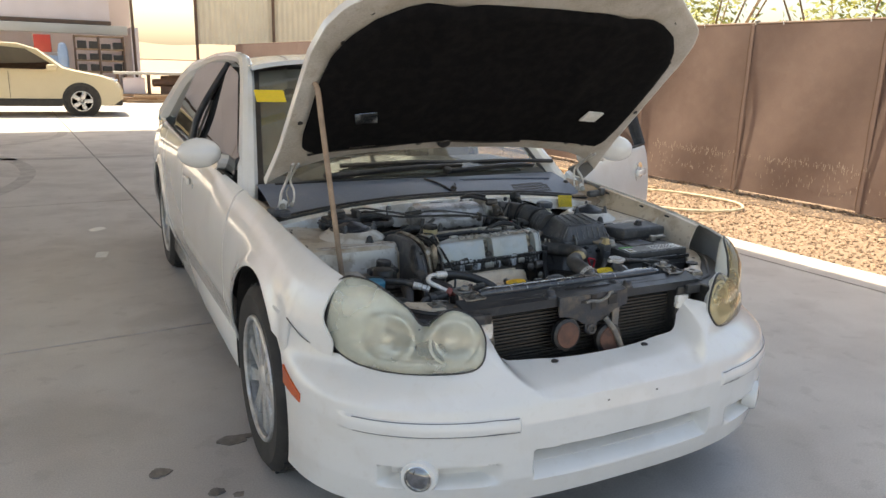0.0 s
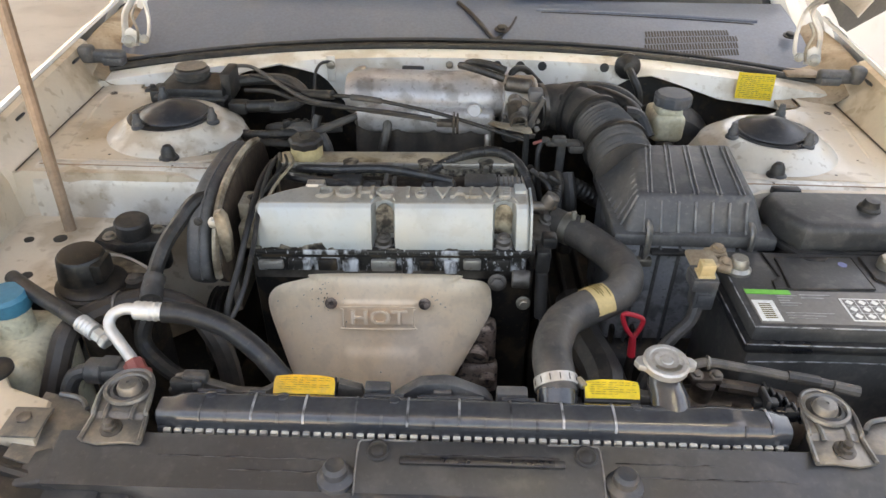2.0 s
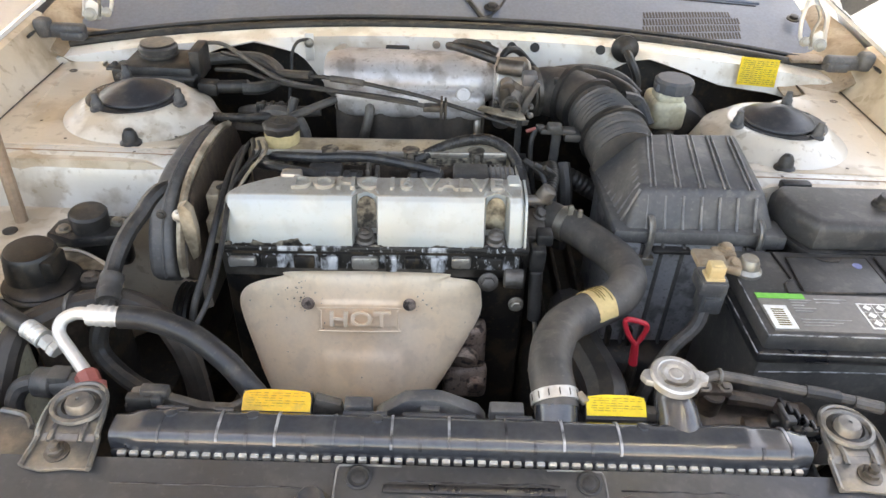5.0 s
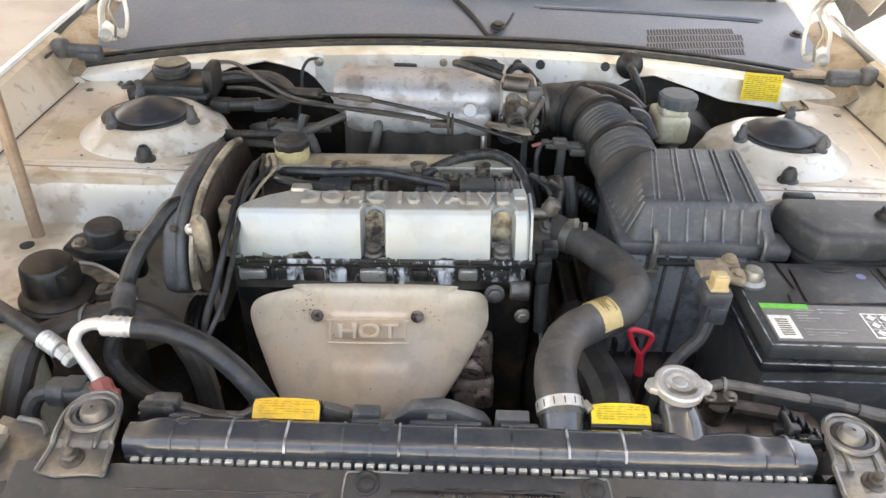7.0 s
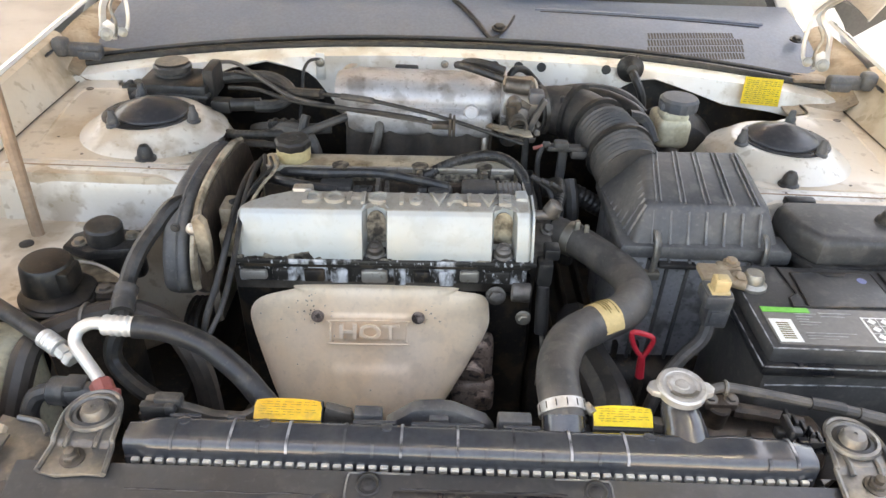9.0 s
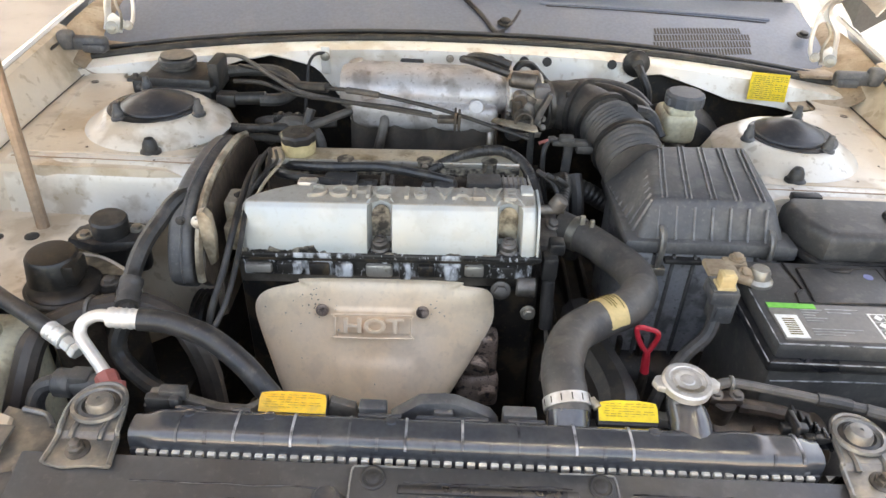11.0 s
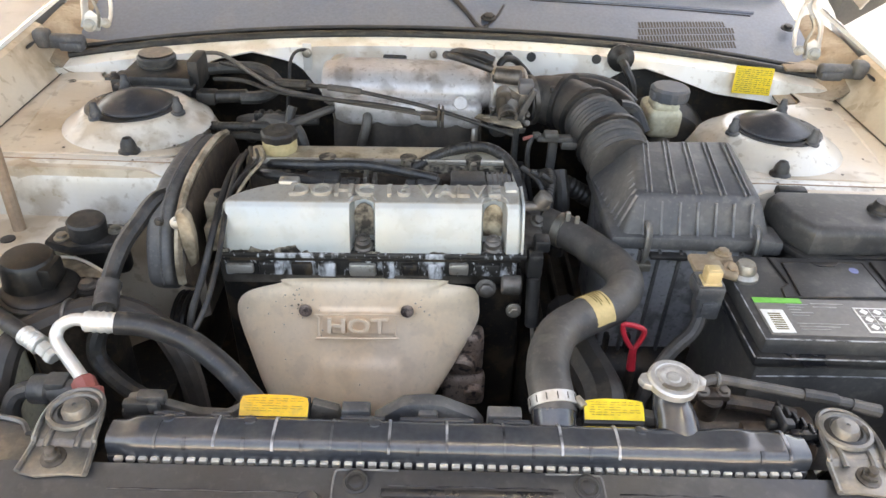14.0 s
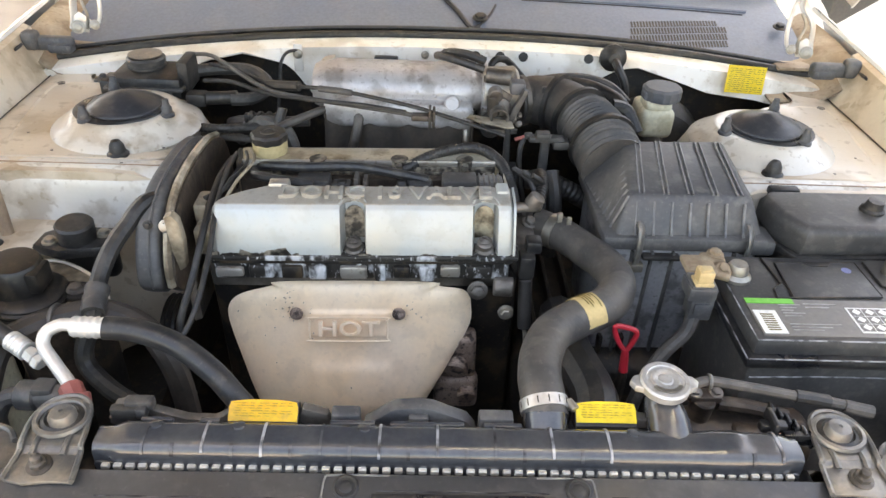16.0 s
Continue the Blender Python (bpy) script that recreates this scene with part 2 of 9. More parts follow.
M["soot"] = mat("baked_oil", (0.025, 0.021, 0.018), 0.4, col2=(0.40, 0.35, 0.27), scale=110, amount=0.6, bump=0.2, bscale=200)
M["oilstreak"] = mat("oil_streaked_paint", (0.42, 0.37, 0.27), 0.4, metal=0.2, col2=(0.045, 0.032, 0.02), scale=55, amount=1.0)
M["tanalu"] = mat("grimy_tan_casting", (0.45, 0.385, 0.29), 0.45, metal=0.3, col2=(0.12, 0.09, 0.06), scale=34, amount=0.85, bump=0.15, bscale=150)
# dusty white paint, darkened to imitate the shade under the hood
M["hoodframe"] = mat("shaded_dusty_hood_frame", (0.48, 0.455, 0.41), 0.45, coat=0.3, col2=(0.38, 0.34, 0.28), scale=8, amount=0.6, col3=(0.66, 0.64, 0.6), scale3=3, amount3=0.6, dirt=((0.33, 0.28, 0.2), 10, 0.4))
M["greycap"] = mat("grey_plastic", (0.10, 0.11, 0.125), 0.5, col2=(0.15, 0.14, 0.13), scale=20, amount=0.6, bump=0.05, bscale=200)
M["foglens"] = mat("fog_lamp_glass", (0.30, 0.31, 0.32), 0.08, metal=0.7, col2=(0.12, 0.12, 0.13), scale=40, amount=0.7, coat=1.0)
M["achose"] = mat("smooth_black_hose", (0.022, 0.0225, 0.025), 0.3, col2=(0.045, 0.042, 0.038), scale=30, amount=0.5, rough2=0.45, dirt=((0.13, 0.115, 0.09), 40, 0.3))
# pale tones for wear that also paint the glints on the tank ribs
M["rib_wear_glint"] = mat("glint_worn_tank_rib", (0.36, 0.36, 0.37), 0.3, col2=(0.03, 0.03, 0.033), scale=70, amount=1.0)
M["rib_dust_glint"] = mat("glint_dust_worn_rib", (0.085, 0.085, 0.09), 0.22, col2=(0.02, 0.02, 0.022), scale=60, amount=1.0)
M["dusty_dark"] = mat("dusty_battery_plastic", (0.046, 0.045, 0.045), 0.4, col2=(0.078, 0.074, 0.068), scale=14, amount=0.6, rough2=0.55, bump=0.05, bscale=240, dirt=((0.15, 0.137, 0.12), 50, 0.28))
M["bar"] = mat("smooth_dark_bar_plastic", (0.036, 0.037, 0.040), 0.30, col2=(0.062, 0.06, 0.057), scale=14, amount=0.5, rough2=0.5, bump=0.04, bscale=200, dirt=((0.10, 0.095, 0.088), 30, 0.3))
M["brownhose"] = mat("brown_dusted_rubber", (0.042, 0.034, 0.029), 0.5, col2=(0.07, 0.056, 0.045), scale=18, amount=0.6, bump=0.1, bscale=130, dirt=((0.025, 0.022, 0.02), 35, 0.5))
M["canister"] = mat("brown_black_canister_plastic", (0.0085, 0.0078, 0.0072), 0.34, col2=(0.024, 0.019, 0.015), scale=16, amount=0.5, rough2=0.5, bump=0.05, bscale=200, dirt=((0.075, 0.055, 0.038), 40, 0.3))
M["pocket"] = mat("dirt_browned_paint", (0.40, 0.32, 0.235), 0.6, col2=(0.24, 0.165, 0.105), scale=14, amount=0.7, col3=(0.52, 0.46, 0.38), scale3=8, amount3=0.6, bump=0.1, bscale=90, dirt=((0.13, 0.08, 0.045), 20, 0.5))
M["capdust"] = mat("dusty_blue_black_plastic", (0.034, 0.036, 0.042), 0.3, col2=(0.055, 0.055, 0.058), scale=16, amount=0.5, rough2=0.45, bump=0.03, bscale=220, dirt=((0.12, 0.115, 0.105), 60, 0.25))
M["printgrey"] = mat("worn_print", (0.34, 0.33, 0.31), 0.5, col2=(0.2, 0.19, 0.18), scale=80, amount=0.7)
M["rustcast"] = mat("rust_spotted_casting", (0.36, 0.28, 0.23), 0.6, metal=0.2, col2=(0.15, 0.09, 0.065), scale=40, amount=0.6, bump=0.3, bscale=160, dirt=((0.03, 0.02, 0.018), 90, 0.9))
# painted highlight of the air box ribs, also worn edges of the bar
M["ribedge"] = mat("lit_and_worn_plastic", (0.13, 0.13, 0.135), 0.35, col2=(0.28, 0.27, 0.25), scale=60, amount=0.6)
M["oilbrown"] = mat("oily_brown_casting", (0.075, 0.055, 0.042), 0.45, col2=(0.03, 0.022, 0.018), scale=35, amount=0.7, bump=0.25, bscale=120, dirt=((0.16, 0.12, 0.085), 60, 0.4))
M["rodpaint"] = mat("prop_rod_paint", (0.36, 0.25, 0.17), 0.45, col2=(0.25, 0.17, 0.11), scale=30, amount=0.6)
M["interior"] = mat("interior_trim", (0.10, 0.095, 0.085), 0.8, col2=(0.15, 0.14, 0.12), scale=8, amount=0.5)


def glass_mat(name, tint, rough, haze, hazecol, ior=1.45):
    """Clear pane with a thin hazy film: part see-through, part milky, with a glossy front."""
    m = bpy.data.materials.new(name)
    m.use_nodes = True
    t = m.node_tree
    b = t.nodes["Principled BSDF"]
    b.inputs["Base Color"].default_value = (*hazecol, 1)
    b.inputs["Roughness"].default_value = rough
    tr = t.nodes.new("ShaderNodeBsdfTransparent")
    tr.inputs[0].default_value = (*tint, 1)
    ns = t.nodes.new("ShaderNodeTexNoise")
    ns.inputs["Scale"].default_value, ns.inputs["Detail"].default_value = 9, 5
    tc = t.nodes.new("ShaderNodeTexCoord")
    t.links.new(tc.outputs["Object"], ns.inputs["Vector"])
    r = t.nodes.new("ShaderNodeMapRange")
    r.inputs["From Min"].default_value, r.inputs["From Max"].default_value = 0.35, 0.65
    r.inputs["To Min"].default_value, r.inputs["To Max"].default_value = haze * 0.7, min(1.0, haze * 1.3)
    t.links.new(ns.outputs["Fac"], r.inputs["Value"])
    mx = t.nodes.new("ShaderNodeMixShader")
    t.links.new(r.outputs[0], mx.inputs[0])
    t.links.new(tr.outputs[0], mx.inputs[1])
    t.links.new(b.outputs[0], mx.inputs[2])
    gl = t.nodes.new("ShaderNodeBsdfGlossy")
    gl.inputs["Roughness"].default_value = rough * 0.5
    fr = t.nodes.new("ShaderNodeFresnel")
    fr.inputs[0].default_value = ior
    m2 = t.nodes.new("ShaderNodeMixShader")
    t.links.new(fr.outputs[0], m2.inputs[0])
    t.links.new(mx.outputs[0], m2.inputs[1])
    t.links.new(gl.outputs[0], m2.inputs[2])
    t.links.new(m2.outputs[0], t.nodes["Material Output"].inputs[0])
    return m


M["lens"] = glass_mat("hazy_headlight_lens", (0.97, 0.97, 0.92), 0.08, 0.36, (0.88, 0.87, 0.70))
M["lens_old"] = glass_mat("yellowed_headlight_lens", (0.95, 0.85, 0.6), 0.1, 0.32, (0.85, 0.66, 0.36))
# the olive haze stands in for the canopy's pale reflection on the windshield
M["glass"] = glass_mat("window_glass", (0.55, 0.56, 0.52), 0.02, 0.20, (0.62, 0.61, 0.48), 2.1)
M["tint"] = glass_mat("tinted_glass", (0.12, 0.11, 0.11), 0.02, 0.1, (0.05, 0.045, 0.045), 3.2)


# ---------------------------------------------------------------- mesh helpers
BASE = {}


def finish(name, bm, material, smooth=35):
    bmesh.ops.recalc_face_normals(bm, faces=bm.faces)
    me = bpy.data.meshes.new(name)
    bm.to_mesh(me)
    bm.free()
    me.materials.append(material)
    if smooth:
        me.shade_smooth()
        me.set_sharp_from_angle(angle=radians(smooth))
    return me


def thing(name, base, label, category, group="", kind="", move=(0, 0, 0), lean=0.0):
    """An empty at the base of a thing; its parts are modelled in world metres, then set over by move and leant about y."""
    ob = new(name)
    ob.empty_display_size = 0.02
    ob.location = Vector(base) + Vector(move)
    ob.rotation_euler = (0, radians(lean), 0)
    BASE[ob] = Vector(base)
    return tagged(ob, label, category, group, kind)


def part(name, bm, material, parent=None, label="", smooth=35):
    """Links a bmesh as one mesh object under a thing or under a part."""
    me = bm if isinstance(bm, bpy.types.Mesh) else finish(name, bm, material, smooth)
    ob = new(name, me)
    if parent is not None:
        ob.parent = parent
        if parent in BASE:
            ob.location = -BASE[parent]
    if label:
        ob["label"] = label
    return ob


def solo(name, bm, material, label, category, group="", kind="", smooth=35):
    return tagged(part(name, bm, material, None, "", smooth), label, category, group, kind)


def merge(*bms):
    out = bms[0]
    for b in bms[1:]:
        me = bpy.data.meshes.new("tmp")
        b.to_mesh(me)
        b.free()
        out.from_mesh(me)
        bpy.data.meshes.remove(me)
    return out


def box(x0, x1, y0, y1, z0, z1, bev=0.004, seg=2, taper=0.0, m=None):
    bm = bmesh.new()
    bmesh.ops.create_cube(bm, size=1)
    for v in bm.verts:
        k = 1 - taper if v.co.z > 0 else 1
        v.co = Vector(((x0 + x1) / 2 + v.co.x * k * (x1 - x0), (y0 + y1) / 2 + v.co.y * k * (y1 - y0), (z0 + z1) / 2 + v.co.z * (z1 - z0)))
    if bev:
        bmesh.ops.bevel(bm, geom=list(bm.edges), offset=bev, segments=seg, affect="EDGES", profile=0.5)
    if m is not None:
        bmesh.ops.transform(bm, matrix=m, verts=bm.verts)
    return bm


def lathe(profile, p0, axis=(0, 0, 1), seg=28, wave=None, cap=True):
    """Turns (radius, height) pairs round the axis that starts at p0. wave(angle): factor on the radius."""
    bm = bmesh.new()
    q = Vector(axis).to_track_quat("Z", "Y").to_matrix()
    rings = []
    for r, h in profile:
        rings.append([bm.verts.new(Vector(p0) + q @ Vector((r * (wave(a) if wave else 1) * math.cos(a), r * (wave(a) if wave else 1) * math.sin(a), h)))
                      for a in (2 * math.pi * i / seg for i in range(seg))])
    for a, b in zip(rings, rings[1:]):
        for i in range(seg):
            bm.faces.new((a[i], a[(i + 1) % seg], b[(i + 1) % seg], b[i]))
    if cap:
        bm.faces.new(rings[0][::-1])
    bm.faces.new(rings[-1])
    return bm


def cyl(p0, p1, r, r1=None, seg=20, bev=0.15):
    p0, p1 = Vector(p0), Vector(p1)
    h = (p1 - p0).length
    r1 = r if r1 is None else r1
    c = min(bev * min(r, r1), h * 0.3)
    return lathe([(max(r - c, 1e-4), 0), (r, c), (r1, h - c), (max(r1 - c, 1e-4), h)], p0, p1 - p0, seg)


def spline(pts, n=8, closed=False):
    """Catmull-Rom through the points, n steps a span."""
    P = [Vector(p) for p in pts]
    k = len(P)
    out = []
    for i in range(k if closed else k - 1):
        a, b, c, d = (P[j % k] if closed else P[max(0, min(k - 1, j))] for j in (i - 1, i, i + 1, i + 2))
        for s in range(n):
            t = s / n
            out.append(0.5 * (2 * b + (c - a) * t + (2 * a - 5 * b + 4 * c - d) * t * t + (3 * b - a - 3 * c + d) * t ** 3))
    if not closed:
        out.append(P[-1])
    return out


def tube(pts, r, n=8, seg=10, rib=None, closed=False, flat=1.0):
    """A hose through the points. r: radius, or a radius per point. rib: (pitch, depth) for corrugation."""
    path = spline(pts, n, closed)
    if rib:
        dense = [path[0]]
        for a, b in zip(path, path[1:]):
            k = max(1, int((b - a).length / (rib[0] / 4)))
            dense += [a.lerp(b, (j + 1) / k) for j in range(k)]
        path = dense
    rs = [r] * len(path) if isinstance(r, (int, float)) else [float(np.interp(i / (len(path) - 1), np.linspace(0, 1, len(r)), r)) for i in range(len(path))]
    bm = bmesh.new()
    rings, up, s = [], None, 0.0
    m = len(path)
    for i, p in enumerate(path):
        nx, pv = (path[(i + 1) % m], path[i - 1]) if closed else (path[min(i + 1, m - 1)], path[max(i - 1, 0)])
        d = (nx - pv).normalized()
        if up is None:
            up = d.orthogonal().normalized()
        up = (up - d * up.dot(d)).normalized()
        side = d.cross(up)
        if i:
            s += (p - path[i - 1]).length
        rr = rs[i] * (1 + (rib[1] * (0.5 - 0.5 * math.cos(2 * math.pi * s / rib[0])) if rib else 0))
        rings.append([bm.verts.new(p + rr * (math.cos(a) * up * flat + math.sin(a) * side)) for a in (2 * math.pi * j / seg for j in range(seg))])
    for a, b in zip(rings, rings[1:] + (rings[:1] if closed else [])):
        for j in range(seg):
            bm.faces.new((a[j], a[(j + 1) % seg], b[(j + 1) % seg], b[j]))
    if not closed:
        bm.faces.new(rings[0][::-1])
        bm.faces.new(rings[-1])
    return bm


def sheet(f, us, vs, thick=0.0, close=False):
    """A grid of f(u, v); thick gives it a body, away from its normal."""
    bm = bmesh.new()
    g = [[bm.verts.new(f(u, v)) for v in vs] for u in us]
    for a, b in zip(g, g[1:] + (g[:1] if close else [])):
        for j in range(len(vs) - 1):
            bm.faces.new((a[j], b[j], b[j + 1], a[j + 1]))
    if thick:
        bmesh.ops.recalc_face_normals(bm, faces=bm.faces)
        bmesh.ops.solidify(bm, geom=list(bm.faces), thickness=thick)
    return bm


def prism(pts, plane, a, b, bev=0.0, seg=2):
    """A polygon in the plane 'xy', 'yz' or 'xz', extruded from a to b along the third axis."""
    bm = bmesh.new()
    mk = {"xy": lambda p, h: (p[0], p[1], h), "yz": lambda p, h: (h, p[0], p[1]), "xz": lambda p, h: (p[0], h, p[1])}[plane]
    lo, hi = [bm.verts.new(mk(p, a)) for p in pts], [bm.verts.new(mk(p, b)) for p in pts]
    n = len(pts)
    f0, f1 = bm.faces.new(lo[::-1]), bm.faces.new(hi)
    for i in range(n):
        bm.faces.new((lo[i], lo[(i + 1) % n], hi[(i + 1) % n], hi[i]))
    bmesh.ops.recalc_face_normals(bm, faces=bm.faces)
    if bev:
        es = list({e for f in (f0, f1) for e in f.edges})
        bmesh.ops.bevel(bm, geom=es, offset=bev, segments=seg, affect="EDGES", profile=0.5)
    return bm


def bolt(p, axis=(0, 0, 1), r=0.008, h=0.007):
    """A flanged hexagon bolt head."""
    q = Vector(axis).normalized()
    a = lathe([(r * 1.45, 0), (r * 1.45, h * 0.25), (r * 1.1, h * 0.35)], p, axis, 18)
    b = lathe([(r, h * 0.3), (r, h * 0.9), (r * 0.8, h), (0.0015, h)], p, axis, 6)
    return merge(a, b)


def text_mesh(words, size, depth, m, align="CENTER", bevel=0.0):
    cu = bpy.data.curves.new("lettering", "FONT")
    cu.body, cu.size, cu.extrude, cu.align_x, cu.align_y, cu.bevel_depth = words, size, depth, align, "CENTER", bevel
    cu.resolution_u = 3
    tmp = bpy.data.objects.new("lettering", cu)
    scene.collection.objects.link(tmp)
    me = bpy.data.meshes.new_from_object(tmp.evaluated_get(bpy.context.evaluated_depsgraph_get()))
    bpy.data.objects.remove(tmp)
    me.transform(m)
    return me


def text_part(name, words, size, depth, m, material, parent, label="", bevel=0.0):
    me = text_mesh(words, size, depth, m, bevel=bevel)
    me.materials.clear()
    me.materials.append(material)
    return part(name, me, material, parent, label)


def bars(rows, m, material_h=0.0006):
    """Thin printed bars (x0, x1, y0, y1) in a label's own plane."""
    return merge(*[box(a, b, c, d, 0, material_h, 0, m=m) for a, b, c, d in rows])


def smoothstep(a, b, x):
    t = min(1, max(0, (x - a) / (b - a)))
    return t * t * (3 - 2 * t)


def lin(a, b, n):
    return [a + (b - a) * i / (n - 1) for i in range(n)]

# ---------------------------------------------------------------- place: yard, canopy, fence, buildings
YARD = 4.3                                    # the yard's grid is turned against the car
YR = Matrix.Rotation(radians(YARD), 4, "Z")


def yard(x, y, z=0.0):
    return YR @ Vector((x, y, z))


M["concrete"] = mat("concrete", (0.52, 0.49, 0.455), 0.8, col2=(0.44, 0.41, 0.38), scale=3.0, amount=0.6, col3=(0.37, 0.33, 0.295), scale3=0.7, amount3=0.45, bump=0.12, bscale=90, random_tint=0.04, dirt=((0.33, 0.30, 0.27), 1.7, 0.35))
M["soil"] = mat("desert_soil", (0.42, 0.32, 0.22), 0.95, col2=(0.33, 0.24, 0.16), scale=2, amount=0.6, bump=0.3, bscale=20)
M["gravel"] = mat("tan_gravel", (0.25, 0.175, 0.12), 0.9, col2=(0.17, 0.115, 0.075), scale=30, amount=0.7, random_tint=0.3)
M["screen"] = mat("fence_screen", (0.198, 0.137, 0.114), 0.8, col2=(0.17, 0.114, 0.095), scale=6, amount=0.5, col3=(0.215, 0.152, 0.128), scale3=0.9, amount3=0.2, bump=0.1, bscale=300, dirt=((0.28, 0.215, 0.18), 9, 0.08))
M["fpost"] = mat("galvanised_post", (0.4, 0.36, 0.31), 0.5, metal=0.5, col2=(0.28, 0.22, 0.18), scale=20, amount=0.5)
M["oilstain"] = mat("oil_stain", (0.15, 0.135, 0.12), 0.6, col2=(0.24, 0.22, 0.2), scale=30, amount=0.6)
M["roofsheet"] = mat("white_roof_sheet", (0.60, 0.58, 0.50), 0.5, col2=(0.52, 0.49, 0.42), scale=1.5, amount=0.5)
M["panel"] = mat("cream_sheet", (0.70, 0.65, 0.50), 0.6, col2=(0.62, 0.57, 0.43), scale=2, amount=0.5)
M["pinkwall"] = mat("pale_stucco", (0.82, 0.73, 0.71), 0.85, col2=(0.76, 0.67, 0.64), scale=2, amount=0.5, bump=0.1, bscale=40)
M["rustpost"] = mat("rusty_post", (0.12, 0.075, 0.05), 0.7, col2=(0.18, 0.1, 0.06), scale=6, amount=0.6)
M["tanpost"] = mat("tan_column", (0.46, 0.36, 0.24), 0.7, col2=(0.38, 0.3, 0.2), scale=4, amount=0.5)
M["leaf"] = mat("yellow_green_leaf", (0.34, 0.33, 0.07), 0.6, col2=(0.22, 0.25, 0.05), scale=6, amount=0.7)
M["wood"] = mat("weathered_wood", (0.33, 0.22, 0.13), 0.8, col2=(0.24, 0.15, 0.09), scale=6, amount=0.6)
M["suvpaint"] = mat("champagne_paint", (0.62, 0.53, 0.34), 0.3, coat=0.8, col2=(0.58, 0.49, 0.31), scale=2, amount=0.4)
M["bluepaint"] = mat("pale_blue_steel", (0.32, 0.42, 0.55), 0.5, col2=(0.28, 0.36, 0.47), scale=4, amount=0.5)
M["redpaint"] = mat("red_steel", (0.55, 0.06, 0.035), 0.4, col2=(0.45, 0.05, 0.03), scale=4, amount=0.4)

# the ground: one sheet to the horizon, with the slabs of the yard on it
g = sheet(lambda u, v: Vector((u, v, -0.06)), [-1500, -60, -20, 20, 60, 1500], [-1500, -60, -20, 20, 60, 1500])
solo("ground", g, M["soil"], "pale dusty desert soil reaching the horizon", "ground", kind="structure")
slab_floor = thing("floor", (0, 0, -0.06), "dusty grey concrete yard in large cast slabs with tyre marks", "floor", kind="structure")
xs_j = [-15.0, -11.4, -7.73, -4.08, -0.43, 3.22]
# rows below y = -9 are unseen, added to bounce sunlight at the bay
ys_j = [-24.0, -20.2, -16.5, -12.75, -9.0, -5.5, -1.75, 1.99, 5.65, 9.3, 12.9, 16.5, 21.5, 27.0]
for i in range(len(xs_j) - 1):
    for j in range(len(ys_j) - 1):
        b = box(xs_j[i] + 0.007, xs_j[i + 1] - 0.007, ys_j[j] + 0.007, ys_j[j + 1] - 0.007, -0.06, 0, 0.004, 1, m=YR)
        part("slab", b, M["concrete"], slab_floor)
part("joint_filler", box(-15, 3.22, -24, 27, -0.06, -0.008, 0, m=YR), M["dark"], slab_floor, "dark dirty joints")
edge = box(3.23, 3.62, -24, 27, -0.06, 0.004, 0.006, m=YR)
solo("kerb", edge, M["concrete"], "narrow pale concrete kerb strip beside the gravel", "kerb", kind="structure")


def stain(x, y, r, n=14):
    ph = random.random() * 6
    pts = [(x + r * (0.75 + 0.4 * noise.noise((math.cos(a) * 1.3 + ph, math.sin(a) * 1.3, ph))) * math.cos(a) * 1.3,
            y + r * (0.75 + 0.4 * noise.noise((math.cos(a) * 1.3, math.sin(a) * 1.3 + ph, 1))) * math.sin(a)) for a in (2 * math.pi * i / n for i in range(n))]
    return prism(pts, "xy", 0.0005, 0.0035)


for x, y, r in ((-1.138, 0.58, 0.035), (-0.885, 0.70, 0.05), (-0.83, 0.71, 0.02), (-0.99, 0.40, 0.028), (-0.93, 0.36, 0.018)):
    solo("oil_stain", stain(x, y, r), M["oilstain"], "small dark oil spot soaked into the concrete", "stain", "oil spots on the slab")
for x, y, a in ((-1.212, 4.353, 0.4), (-1.206, 3.533, 1.4)):
    b = sheet(lambda u, v: Vector((u * 0.11, v * 0.07, 0.006 + 0.006 * math.sin(3 * u + 2 * v))), lin(-0.5, 0.5, 6), lin(-0.5, 0.5, 5), 0.001)
    bmesh.ops.transform(b, matrix=pose(x, y, 0, 0, 0, math.degrees(a)), verts=b.verts)
    solo("paper_scrap", b, M["paper"], "crumpled white scrap of paper on the concrete", "paper", "litter on the slab")


def arc_mark(cx, cy, r, a0, a1, w):
    return sheet(lambda u, v: Vector((cx + (r + v) * math.cos(u), cy + (r + v) * math.sin(u), 0.002)), lin(a0, a1, 24), [0, w], 0.001)


M["tyremark"] = mat("tyre_mark", (0.36, 0.335, 0.31), 0.8, col2=(0.44, 0.41, 0.38), scale=6, amount=0.9)
for a in ((-5.5, 7.5, 3.6, -1.0, 0.9, 0.16), (-7.2, 7.5, 3.6, -0.9, 0.8, 0.16), (-4.2, 12.5, 2.6, -2.2, 0.2, 0.16), (-1.5, 17.5, 8.5, -2.2, -1.35, 0.2)):
    solo("tyre_mark", arc_mark(*a), M["tyremark"], "faint curved black tyre mark on the concrete", "tyre mark", "tyre marks on the slab")

